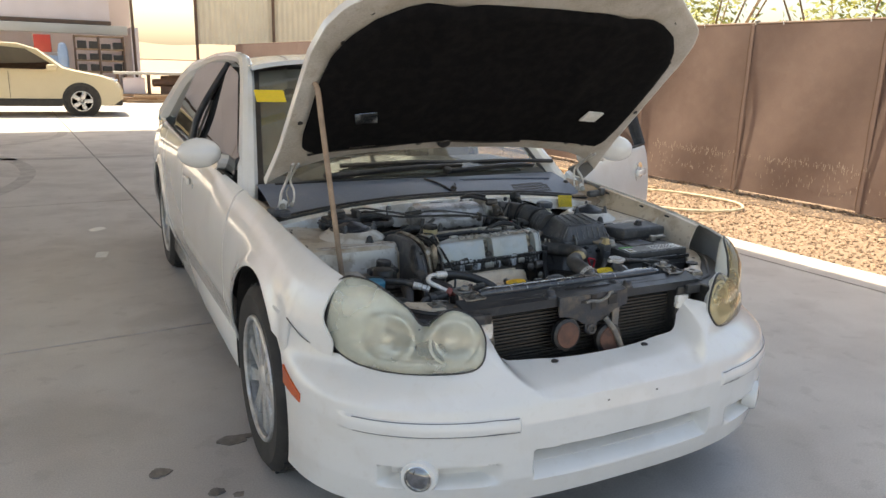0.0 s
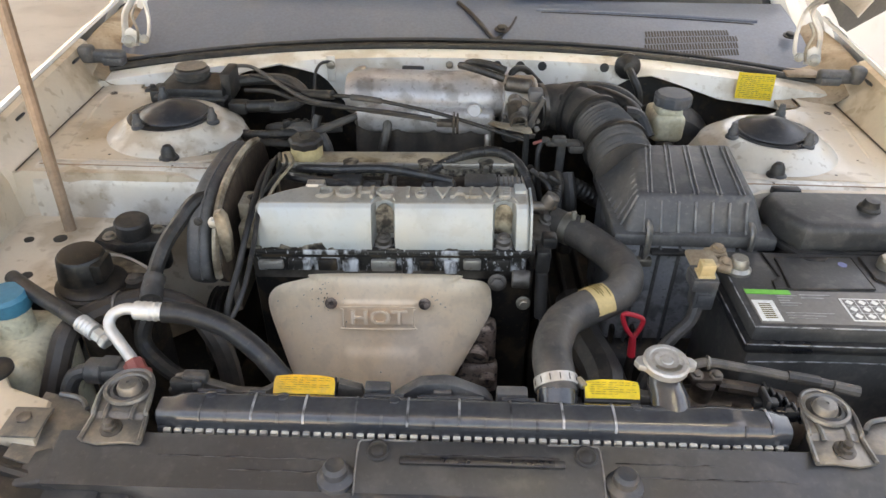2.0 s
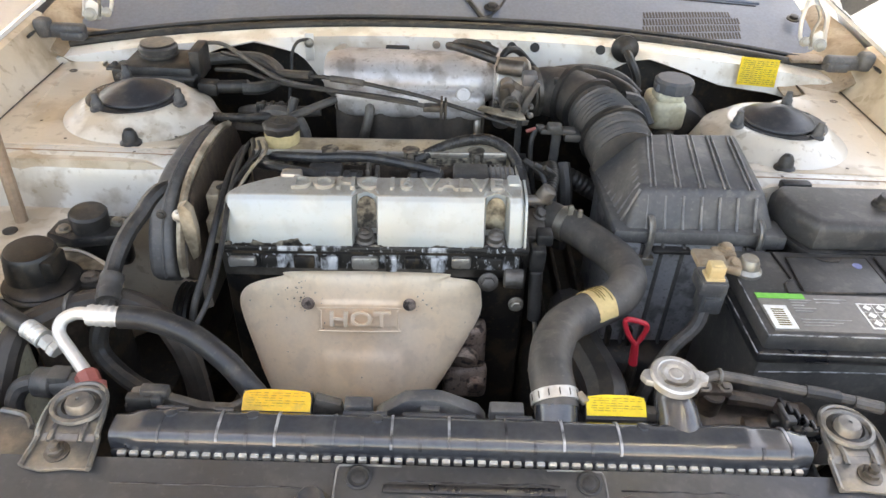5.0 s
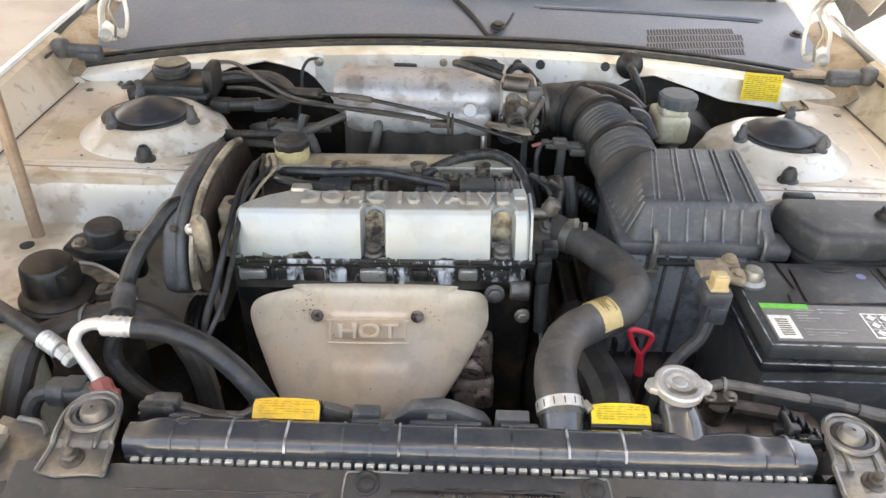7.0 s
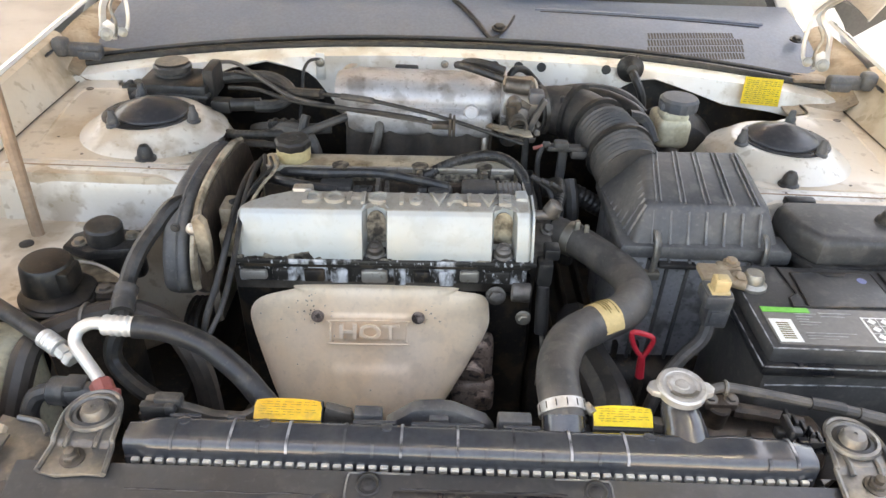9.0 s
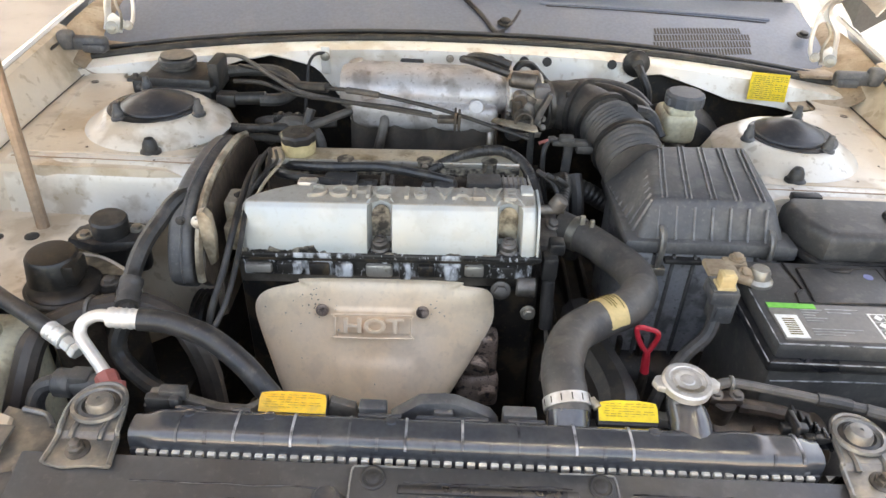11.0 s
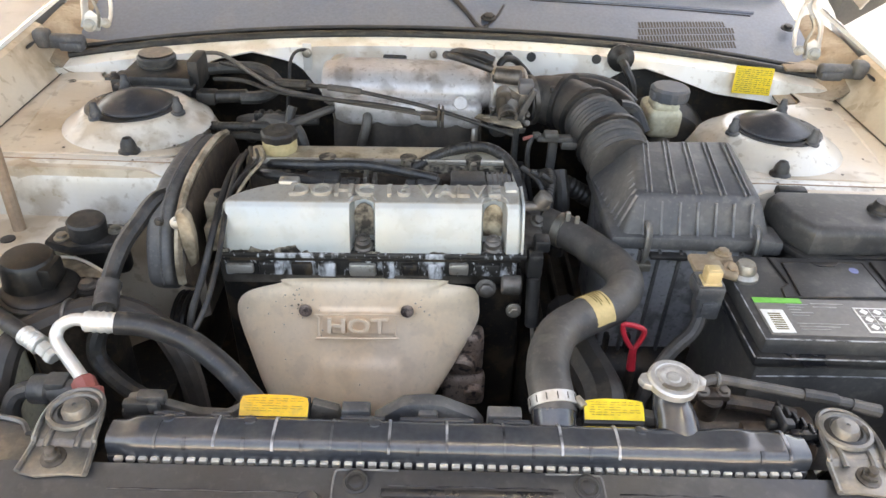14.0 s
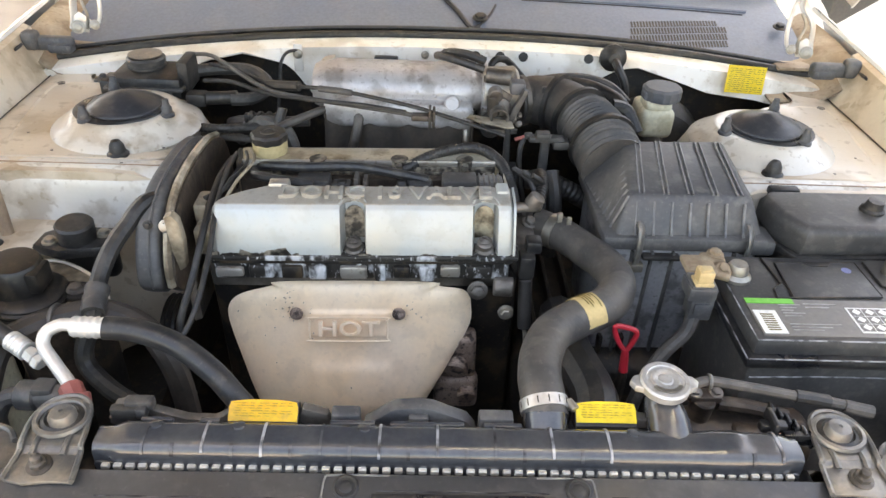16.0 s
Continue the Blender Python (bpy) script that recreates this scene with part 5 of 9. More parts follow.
for s in (-1, 1):
    top = hood_pt(-0.1, s * 0.91, 0.0)
    hg = [Vector((s * 0.668, 0.83, 0.795)), Vector((s * 0.662, 0.83, 0.815)), Vector((s * 0.655, 0.83, 0.850)), Vector((s * 0.632, 0.835, 0.895)), top]
    hp_ = part("hinge", tube(hg, 0.0042, 6, 8, flat=1.6), M["alupipe"], hood, "bright worn steel hood hinge")
    part("link", tube([(s * 0.646, 0.828, 0.800), (s * 0.622, 0.826, 0.806), (s * 0.613, 0.826, 0.825), (s * 0.612, 0.830, 0.855), (s * 0.622, 0.835, 0.895), top + Vector((-s * 0.02, 0, 0))], 0.0038, 5, 8), M["alupipe"], hp_)
    part("spring_arm", tube([(s * 0.640, 0.824, 0.797), (s * 0.634, 0.822, 0.822), (s * 0.640, 0.824, 0.848), (s * 0.630, 0.830, 0.868)], 0.0028, 5, 6), M["steel"], hp_)
    part("gusset", prism([(s * 0.668, 0.790), (s * 0.640, 0.790), (s * 0.632, 0.812), (s * 0.650, 0.826), (s * 0.664, 0.816)][::int(s)], "xz", 0.8255, 0.8285, 0.0008), M["alupipe"], hp_)
    part("foot_plate", box(s * 0.645 - 0.034, s * 0.645 + 0.034, 0.818, 0.856, 0.766, 0.7735, 0.003), M["pocket"], hp_)
    part("pivot_bolt", bolt((s * 0.655, 0.822, 0.800), (-s * 0.3, -1, 0.3), 0.008), M["steel"], hp_)
    part("link_bolt", bolt((s * 0.624, 0.820, 0.806), (-s * 0.3, -1, 0.3), 0.006), M["steel"], hp_)
rod_top = hood_pt(0.33, -0.93, -0.004)
solo("hood_prop_rod", tube([Vector((-0.594, 0.361, 0.664)).lerp(rod_top - Vector((0, 0, 0.01)), k / 6) for k in range(7)] + [(rod_top.x - 0.01, rod_top.y + 0.015, rod_top.z + 0.012)], 0.0085, 4, 10), M["rodpaint"], "brown-painted steel rod propping the hood up", "prop rod")

# ---------------------------------------------------------------- engine bay shell


def apron_top(y):
    return 0.737 if y > 0.403 else 0.665


TOWER = (0.490, 0.566)


def apron_pt(s, y, k):
    """Cross-section of the inner fender: from the fender's edge inwards to the drop."""
    xt, zt = top_edge(y)
    zt -= 0.006
    za = apron_top(y)
    drop = smoothstep(0.10, 0.33, y)
    pts = [(xt - 0.002, zt), (xt - 0.012, zt - 0.004), (xt - 0.024, zt - 0.03), (xt - 0.038, max(za + 0.004, zt - 0.062)), (xt - 0.044, za - 0.004), (xt - 0.052, za - 0.004), (xt - 0.058, za),
           (0.60, za), (0.555, za), (0.51, za), (0.47, za), (0.43, za - 0.001), (0.395, za - 0.012), (0.375, za - 0.04), (0.372, za - 0.09), (0.372, za - 0.25)]
    if y < 0.403:                             # only a narrow shelf ahead of the wheelhouse
        pts[7:] = [(0.60, za), (0.575, za), (0.555, za), (0.54, za), (0.53, za - 0.002), (0.525, za - 0.012), (0.522, za - 0.04), (0.520, za - 0.09), (0.520, za - 0.25)]
    x, z = pts[k]
    if k >= 7:                                # the panel stops short of the firewall
        x = max(x, 0.372 + 0.16 * smoothstep(0.62, 0.70, y) + 0.085 * smoothstep(0.69, 0.75, y))
    return Vector((s * x, y, z))


ys_a = [0.20, 0.22, 0.25, 0.28, 0.32, 0.36, 0.38, 0.394, 0.400, 0.406, 0.412] + lin(0.42, 0.80, 30)
apr = {}
for s in (-1, 1):
    apr[s] = part("inner_fender", sheet(lambda y, k: apron_pt(s, y, k), ys_a, list(range(16)), 0.003), M["bay"], car, "dusty cream inner fender panel")
    cx, cy = s * TOWER[0], TOWER[1]
    part("strut_tower", lathe([(0.104, -0.10), (0.1045, -0.014), (0.1105, -0.0055), (0.1075, -0.0022), (0.104, 0.0002), (0.100, 0.0026), (0.097, 0.004), (0.090, 0.009), (0.083, 0.015), (0.077, 0.0195), (0.070, 0.0215), (0.063, 0.0205), (0.045, 0.020)], (cx, cy, 0.741), (0, 0, 1), 56), M["towermid"], car, "domed cream strut tower")
    cap = part("strut_cap", lathe([(0.060, -0.002), (0.060, 0.001), (0.0535, 0.0015), (0.053, 0.005), (0.050, 0.008), (0.046, 0.009), (0.041, 0.0125), (0.032, 0.0165), (0.022, 0.0195), (0.014, 0.022), (0.008, 0.0245), (0.001, 0.0255)], (cx, cy, 0.763), (0, 0, 1), 36), M["capdust"], car, "black domed strut cap")
    part("cap_plate", lathe([(0.064, -0.003), (0.064, 0.0005), (0.060, 0.0022), (0.050, 0.0022)], (cx + s * 0.010, cy, 0.7625), (0, 0, 1), 40), M["blackgloss"], cap)
    part("cap_lip", tube([Vector((cx + 0.0525 * math.cos(a), cy + 0.0525 * math.sin(a), 0.7665)) for a in lin(0, 6.283 * 31 / 32, 32)], 0.0022, 1, 6, closed=True), M["capdust"], cap)
    for dx, dy in ((0.040, -0.052), (-0.070, -0.022), (0.038, 0.062)):
        p = (cx + s * dx, cy + dy, 0.7605)
        part("strut_nut", lathe([(0.0105, 0), (0.0105, 0.004), (0.008, 0.006), (0.008, 0.013), (0.0055, 0.017), (0.0045, 0.026), (0.001, 0.027)], p, (0, 0, 1), 12), M["dusty"], cap)
    part("rubber_stop", lathe([(0.015, 0), (0.015, 0.003), (0.0115, 0.006), (0.010, 0.015), (0.006, 0.022), (0.001, 0.024)], (s * 0.467, 0.459, 0.737), (0, 0, 1), 20), M["rubber"], car)
    for y in (0.36, 0.51, 0.73):
        xt, zt = top_edge(y)
        q = Matrix.Translation((s * (xt - 0.019), y, zt - 0.022)) @ pose(0, 0, 0, 0, s * 45, 0)
        part("fender_hole", box(-0.007, 0.007, -0.010, 0.010, -0.001, 0.003, 0.001, m=q), M["black"], apr[s])
    part("press_ridge", tube([(s * 0.640, 0.500, 0.7338), (s * 0.655, 0.60, 0.7342), (s * 0.664, 0.690, 0.7342), (s * 0.650, 0.716, 0.7342), (s * 0.60, 0.722, 0.734)], 0.0042, 8, 8), M["bay"], apr[s])
    part("press_ridge", tube([(s * 0.640, 0.447, 0.7360), (s * 0.56, 0.448, 0.7362), (s * 0.45, 0.446, 0.7362), (s * 0.405, 0.458, 0.735), (s * 0.385, 0.485, 0.727)], 0.0030, 5, 8), M["bay"], apr[s])
    for x, y, r in ((0.655, 0.715, 0.0075), (0.452, 0.430, 0.0022), (0.41, 0.480, 0.0025), (0.62, 0.52, 0.0018), (0.56, 0.462, 0.0022)):
        part("chip", lathe([(r, 0), (r * 0.9, 0.0006), (0.0004, 0.0006)], (s * x, y, 0.7376 if y > 0.5 else 0.7395), (0, 0.0, 1), 9), M["oilbrown"], apr[s])
    # rubber corner block at the rear of the bay
    part("corner_block", merge(box(s * 0.682 - 0.038, s * 0.682 + 0.038, 0.758, 0.780, 0.776, 0.800, 0.007, 3), box(s * 0.664 - 0.020, s * 0.664 + 0.020, 0.752, 0.778, 0.774, 0.790, 0.005, 2), box(s * 0.712 - 0.013, s * 0.712 + 0.013, 0.750, 0.776, 0.778, 0.810, 0.007, 3)), M["dusty"], car, "dusty rubber corner block")
    # dusty pocket under the hood hinge, beside the cowl
    part("hinge_pocket", sheet(lambda u, y: Vector((s * (0.585 + (top_edge(y)[0] - 0.587) * u), y, 0.762 + 0.09 * (y - 0.76) - 0.022 * (1 - smoothstep(0.805, 0.835, y)) * (1 - smoothstep(0.80, 1.0, u)) - 0.010 * (1 - smoothstep(0.5, 0.8, u)) + 0.020 * smoothstep(0.55, 1.0, u) + 0.012 * math.sin(9 * y) * smoothstep(0, 0.5, u))), lin(0, 1, 14), lin(0.755, 1.06, 16), 0.003), M["pocket"], car, "dirt-browned hinge pocket")
    part("seam_bead", tube([(s * (top_edge(y)[0] - 0.048), y, apron_top(y) - 0.002) for y in lin(0.41, 0.77, 9)], 0.0011, 4, 6), M["oilbrown"], apr[s])
    for x, y, r in ((0.640, 0.330, 0.007), (0.597, 0.335, 0.0095), (0.60, 0.243, 0.008)):
        part("apron_hole", lathe([(r, 0), (r, 0.002), (0.001, 0.0025)], (s * x, y, 0.6645), (0, 0, 1), 18), M["black"], apr[s])
    # pressed front face of the wheelhouse
    face = [(0.446, 0.7374), (0.436, 0.7402), (0.425, 0.7396), (0.413, 0.7355), (0.406, 0.7275), (0.4015, 0.716), (0.3995, 0.700), (0.398, 0.680), (0.396, 0.655)]
    part("wheelhouse_face", sheet(lambda u, k: Vector((s * u, face[k][0] + 0.025 * (1 - smoothstep(0.372, 0.402, u)), face[k][1] - 0.010 * (1 - smoothstep(0.372, 0.395, u)) - 0.004 * math.exp(-((u - 0.60) / 0.012) ** 2))), lin(0.374, 0.655, 30), list(range(9)), 0.004), M["tower"], car, "rounded pressed face of the wheelhouse")
    part("press_seam", tube([(s * u, 0.4255 + 0.025 * (1 - smoothstep(0.372, 0.402, u)), 0.7398 - 0.010 * (1 - smoothstep(0.372, 0.395, u))) for u in lin(0.38, 0.65, 14)], 0.0011, 3, 5), M["rodpaint"], car)
    # lamp panel from the inner fender to the radiator support
    band = [(-0.69, 0.235), (-0.64, 0.225), (-0.577, 0.115), (-0.507, 0.03), (-0.455, 0.012), (-0.443, -0.047), (-0.493, -0.04), (-0.528, 0.005), (-0.60, 0.07), (-0.64, 0.115), (-0.685, 0.175)]
    pn = part("lamp_panel", prism([(-s * x, y) for x, y in band], "xy", 0.655, 0.675, 0.006), M["bay"], car, "cream pressed lamp panel")
    part("panel_end", merge(prism([(s * 0.47, 0.030), (s * 0.425, 0.018), (s * 0.397, -0.012), (s * 0.393, -0.05), (s * 0.41, -0.078), (s * 0.47, -0.06)][::int(s)], "xy", 0.662, 0.668, 0.002), tube([(s * 0.45, 0.023, 0.671), (s * 0.425, 0.017, 0.671), (s * 0.412, 0.003, 0.671)], 0.003, 4, 6)), M["bracket"], pn, "dusty metal end of the lamp panel")
    part("panel_plug", lathe([(0.020, 0), (0.020, 0.004), (0.015, 0.006), (0.001, 0.006)], (s * 0.535, 0.050, 0.675), (0, 0, 1), 24), M["rubber"], pn)
    part("panel_bolt", bolt((s * 0.465, -0.02, 0.675)), M["iron"], pn)
    part("panel_clip", box(s * 0.462 - 0.020, s * 0.462 + 0.020, -0.044, -0.004, 0.6755, 0.679, 0.0015), M["bracket"], pn)
    part("panel_hole", lathe([(0.006, 0), (0.006, 0.001)], (s * 0.598, 0.105, 0.675), (0, 0, 1), 14), M["black"], pn)
    part("lamp_back", prism([(s * 0.70, 0.235), (s * 0.688, 0.18), (s * 0.643, 0.12), (s * 0.603, 0.075), (s * 0.531, 0.010), (s * 0.496, -0.035), (s * 0.41, -0.06), (s * 0.405, -0.155), (s * 0.47, -0.11), (s * 0.53, -0.085), (s * 0.60, -0.02), (s * 0.675, 0.075), (s * 0.715, 0.15)][::int(s)], "xy", 0.55, 0.666, 0.010, 3), M["rubber"], car, "black lamp carrier")
    part("carrier_edge", tube([(s * 0.69, 0.205, 0.672), (s * 0.655, 0.115, 0.672), (s * 0.60, 0.045, 0.671), (s * 0.54, -0.02, 0.670), (s * 0.49, -0.065, 0.668), (s * 0.42, -0.085, 0.664)], 0.006, 5, 8), M["rubber"], car)
    part("bumper_bracket", box(s * 0.352 - 0.022, s * 0.352 + 0.022, -0.105, -0.085, 0.59, 0.632, 0.004), M["baywhite"], car)
    part("support_side", box(s * 0.36 - 0.03, s * 0.36 + 0.03, -0.10, -0.02, 0.30, 0.66, 0.008), M["black"], car)
    part("frame_rail", box(s * 0.46 - 0.05, s * 0.46 + 0.05, -0.06, 0.85, 0.30, 0.42, 0.01), M["dark"], car)
part("splash_tray", box(-0.62, 0.62, -0.1, 0.95, 0.18, 0.20, 0), M["dark"], car)
part("inner_bumper_beam", box(-0.62, 0.62, -0.13, -0.09, 0.28, 0.47, 0.02), M["black"], car)


def seal_pt(x):
    k = abs(x) / 0.66
    return Vector((x, 0.845 - 0.045 * k ** 2.5 + (0.026 * k if x > 0 else 0.0), 0.803 - 0.042 * k ** 2.0))


def fw_low(x):
    return float(np.interp(x, [-0.66, -0.50, -0.43, -0.36, -0.28, -0.24, 0.27, 0.31, 0.346, 0.413, 0.48, 0.57, 0.62, 0.66], [0.66, 0.71, 0.762, 0.779, 0.756, 0.70, 0.74, 0.765, 0.770, 0.750, 0.7285, 0.7205, 0.710, 0.69]))


def fw_pt(x, v):
    a = seal_pt(x)
    if v > 1:                                 # lip turned back under the cowl seal
        return a + Vector((0, -0.040, -0.012)).lerp(Vector((0, 0.004, -0.005)), v - 1)
    return a + Vector((0, -0.040 - 0.012 * (1 - v), -0.012)) + Vector((0, 0, (fw_low(x) - a.z + 0.012) * (1 - v)))


fw = part("firewall", sheet(fw_pt, lin(-0.70, 0.70, 96), lin(0, 1, 8) + [1.25, 1.5, 2.0], 0.003), M["baywhite"], car, "white firewall lip under the cowl")
part("firewall_insulation", box(-0.66, 0.66, 0.84, 0.86, 0.3, 0.765, 0.01), M["dark"], car)
for x in (0.051, 0.095, 0.137, 0.256):
    part("firewall_hole", lathe([(0.0085, 0), (0.0085, 0.003), (0.001, 0.003)], (x, seal_pt(x).y - 0.0415, 0.779), (0, -1, 0.2), 20), M["black"], fw)
gm = part("grommet", lathe([(0.024, 0), (0.024, 0.008), (0.017, 0.012), (0.010, 0.02), (0.001, 0.021)], (0.297, 0.802, 0.786), (0, -1, 0.15), 24), M["rubber"], fw)
part("cable", tube([(0.297, 0.790, 0.786), (0.303, 0.768, 0.776), (0.318, 0.755, 0.74), (0.320, 0.75, 0.66)], 0.0075, 5, 8), M["rubber"], gm)
part("wire_bracket", box(-0.272, -0.256, 0.786, 0.790, 0.745, 0.795, 0.002), M["baywhite"], fw)
part("bracket_bolt", bolt((-0.264, 0.786, 0.778), (0, -1, 0.1), 0.006), M["steel"], fw)
part("firewall_stud", bolt((-0.04, 0.801, 0.779), (0, -1, 0.1), 0.005), M["steel"], fw)
part("cowl_seal", tube([seal_pt(x) + Vector((0, 0.0, -0.002)) for x in lin(-0.69, 0.69, 24)], 0.0068, 4, 10), M["rubber"], car, "black rubber cowl seal")
part("cowl_seal_lip", tube([seal_pt(x) + Vector((0, 0.014, 0.006)) for x in lin(-0.68, 0.68, 24)], 0.0038, 4, 8), M["rubber"], car)


def cowl_pt(x, v):
    k = abs(x) / 0.66
    a = seal_pt(x) + Vector((0, 0.016, 0.004))
    b = Vector((x, 1.045 + 0.05 * k * k, 0.842 - 0.008 * k * k))
    p = a.lerp(b, v)
    p.z += 0.010 * math.sin(math.pi * v)
    if x < 0.02 + 0.10 * v:                    # the passenger-side sheet overlaps the other
        p.z += 0.004
    return p


COWL_V = 0.62
xs_c = sorted(lin(-0.685, 0.685, 69))
cowl = part("cowl_panel", sheet(cowl_pt, xs_c, lin(0, 1, 16), 0.004), M["greyblue"], car, "dusty blue-grey plastic cowl panel")
slot_me = finish("vent_slot", box(-0.0017, 0.0017, -0.0082, 0.0082, -0.002, 0.0009, 0), M["black"])
for r in range(4):
    for k in range(32):
        u, v = k / 31, (r + 0.5) / 4
        x = 0.340 + 0.190 * u + 0.014 * v
        yy = 0.842 + 0.033 * u + 0.082 * v
        if r == 0 and k < 8 or r == 3 and k > 28:
            continue
        y_a, y_b = cowl_pt(x, 0).y, cowl_pt(x, 1).y
        v4 = (yy - y_a) / (y_b - y_a)
        d4 = cowl_pt(x, v4 + 0.01) - cowl_pt(x, v4)
        part("vent_slot", slot_me, None, cowl).matrix_basis = Matrix.Translation(cowl_pt(x, v4)) @ Matrix.Rotation(math.atan2(d4.z, d4.y), 4, "X")
part("cowl_step", tube([cowl_pt(-0.026, 0.68) + Vector((0, 0, 0.004)), cowl_pt(-0.005, 0.45) + Vector((0, 0, 0.005)), cowl_pt(0.02, 0.2) + Vector((0, 0, 0.005)), cowl_pt(0.043, 0.02) + Vector((0, 0, 0.003)), cowl_pt(0.058, 0.04) + Vector((0, 0, 0.003))], 0.0045, 4, 6), M["black"], cowl)
part("cowl_clip", bolt((0.061, 0.89, 0.822), (0, -0.2, 1), 0.010, 0.008), M["black"], cowl)
part("cowl_clip", bolt((0.648, 0.935, 0.812), (0, -0.2, 1), 0.009, 0.008), M["black"], cowl)
part("cowl_trim", tube([cowl_pt(x, 0.93) + Vector((0, 0, 0.003)) for x in lin(-0.62, 0.10, 8)], 0.004, 4, 6), M["black"], cowl)
part("cowl_ledge", tube([cowl_pt(x, COWL_V) + Vector((0, 0, 0.0015)) for x in lin(0.135, 0.60, 12)], 0.0032, 4, 6), M["greyblue"], cowl)
part("cowl_ledge", tube([cowl_pt(x, COWL_V - 0.045) + Vector((0, 0, 0.0005)) for x in lin(0.145, 0.59, 12)], 0.0014, 4, 6), M["black"], cowl)
part("cowl_step", tube([cowl_pt(0.092, 0.43) + Vector((0, 0, 0.001)), cowl_pt(0.078, 0.22) + Vector((0, 0, 0.002)), cowl_pt(0.055, 0.04) + Vector((0, 0, 0.001))], 0.0025, 4, 6), M["black"], cowl)
for k, (a, b, c) in enumerate((((0.10, 1.03, 0.868), (0.42, 1.075, 0.875), (0.58, 1.10, 0.868)), ((-0.42, 1.04, 0.865), (-0.05, 1.055, 0.885), (0.18, 1.05, 0.888)))):
    wa = part("wiper", tube([a, b, c], [0.017, 0.014, 0.010], 8, 8, flat=0.6), M["black"], car, "black windshield wiper arm")
    part("blade", tube([Vector(b) + Vector((-0.30, 0.04, 0.012)), Vector(b) + Vector((0, 0.03, 0.018)), Vector(b) + Vector((0.28, 0.05, 0.006))], 0.010, 6, 6), M["rubber"], wa)
    part("pivot_cap", lathe([(0.018, 0), (0.017, 0.015), (0.008, 0.02)], a, (0, -0.3, 1), 18), M["black"], wa)
q = Matrix.Translation((0.543, 0.790, 0.757)) @ pose(0, 0, 0, 75, 4, 3) @ Matrix.Diagonal((0.93, 0.84, 1, 1))
lb = part("bay_sticker", box(-0.039, 0.039, -0.029, 0.029, 0, 0.0012, 0, m=q), M["yellow"], fw, "yellow caution sticker")
part("sticker_print", bars([(-0.036 + 0.009 * j + 0.0012 * ((3 * k + 5 * j) % 4), -0.036 + 0.009 * (j + 1) - 0.0008 * ((k + 2 * j) % 3), 0.022 - 0.0042 * k, 0.0229 - 0.0042 * k) for k in range(12) for j in range(8 - (k % 5 == 3) * 3)], q @ Matrix.Translation((0, 0, 0.0013))), M["ink"], lb)

# radiator support and hood latch
tb = part("tie_bar", merge(prism([(-0.0965, 0.675), (-0.0425, 0.6885), (-0.0425, 0.662), (-0.08, 0.649), (-0.0915, 0.649)], "yz", -0.415, 0.415, 0.003),
                           prism([(0.36, -0.11), (0.36, -0.035), (0.50, -0.055), (0.53, -0.10), (0.46, -0.12)], "xy", 0.634, 0.664, 0.006), prism([(-0.36, -0.11), (-0.36, -0.035), (-0.50, -0.055), (-0.53, -0.10), (-0.46, -0.12)], "xy", 0.634, 0.664, 0.006)), M["bar"], car, "dusty black radiator support bar")
for s in (-1, 1):
    part("bar_end", prism([(s * 0.40, 0.646), (s * 0.40, 0.677), (s * 0.415, 0.676), (s * 0.44, 0.668), (s * 0.475, 0.655), (s * 0.475, 0.640), (s * 0.42, 0.642)][::-int(s)], "xz", -0.0955, -0.050, 0.005, 3), M["bar"], tb)
def on_bar(bm):
    """Tilts what is modelled flat at z = 0 onto the sloping top of the bar."""
    bmesh.ops.transform(bm, matrix=Matrix.Translation((0, -0.0815, 0.679)) @ pose(0, 0, 0, 14.0), verts=bm.verts)
    return bm


part("tie_bar_cover", on_bar(prism([(-0.118, -0.022), (0.122, -0.022), (0.122, 0.034), (0.112, 0.038), (-0.108, 0.038), (-0.118, 0.034)], "xy", 0.0, 0.004, 0.0015)), M["bar"], tb)
part("worn_edge", on_bar(tube([(-0.1165, -0.020, 0.0042), (-0.1165, 0.030, 0.0042), (-0.1065, 0.0368, 0.0042), (-0.06, 0.0370, 0.0040)], 0.0010, 4, 5)), M["ribedge"], tb)
part("worn_edge", on_bar(tube([(0.1205, -0.020, 0.0042), (0.1205, 0.030, 0.0042), (0.1105, 0.0368, 0.0042), (0.07, 0.0370, 0.0040)], 0.0010, 4, 5)), M["ribedge"], tb)
for x0, x1, y in ((-0.31, -0.145, 0.017), (-0.24, -0.13, 0.004), (0.135, 0.24, 0.022), (0.15, 0.31, 0.008), (-0.07, 0.08, 0.0235)):
    part("scuff", on_bar(tube([(x0 + (x1 - x0) * k / 6, y + 0.0012 * math.sin(3 * k), 0.0002 if abs(x0) > 0.12 else 0.0040) for k in range(7)], 0.0007, 3, 5)), M["rib_dust_glint"], tb)
part("cover_groove", on_bar(box(-0.075, 0.085, 0.012, 0.020, 0.0035, 0.0075, 0.0015)), M["blackgloss"], tb)
for x in (-0.097, 0.106):
    part("push_clip", on_bar(merge(lathe([(0.0115, 0), (0.0115, 0.0012), (0.0095, 0.002), (0.0085, 0.0008)], (x, 0.026, 0.0045), (0, 0, 1), 24), lathe([(0.006, 0), (0.006, 0.0012), (0.004, 0.0022), (0.001, 0.002)], (x, 0.026, 0.0045), (0, 0, 1), 16))), M["blackgloss"], tb)
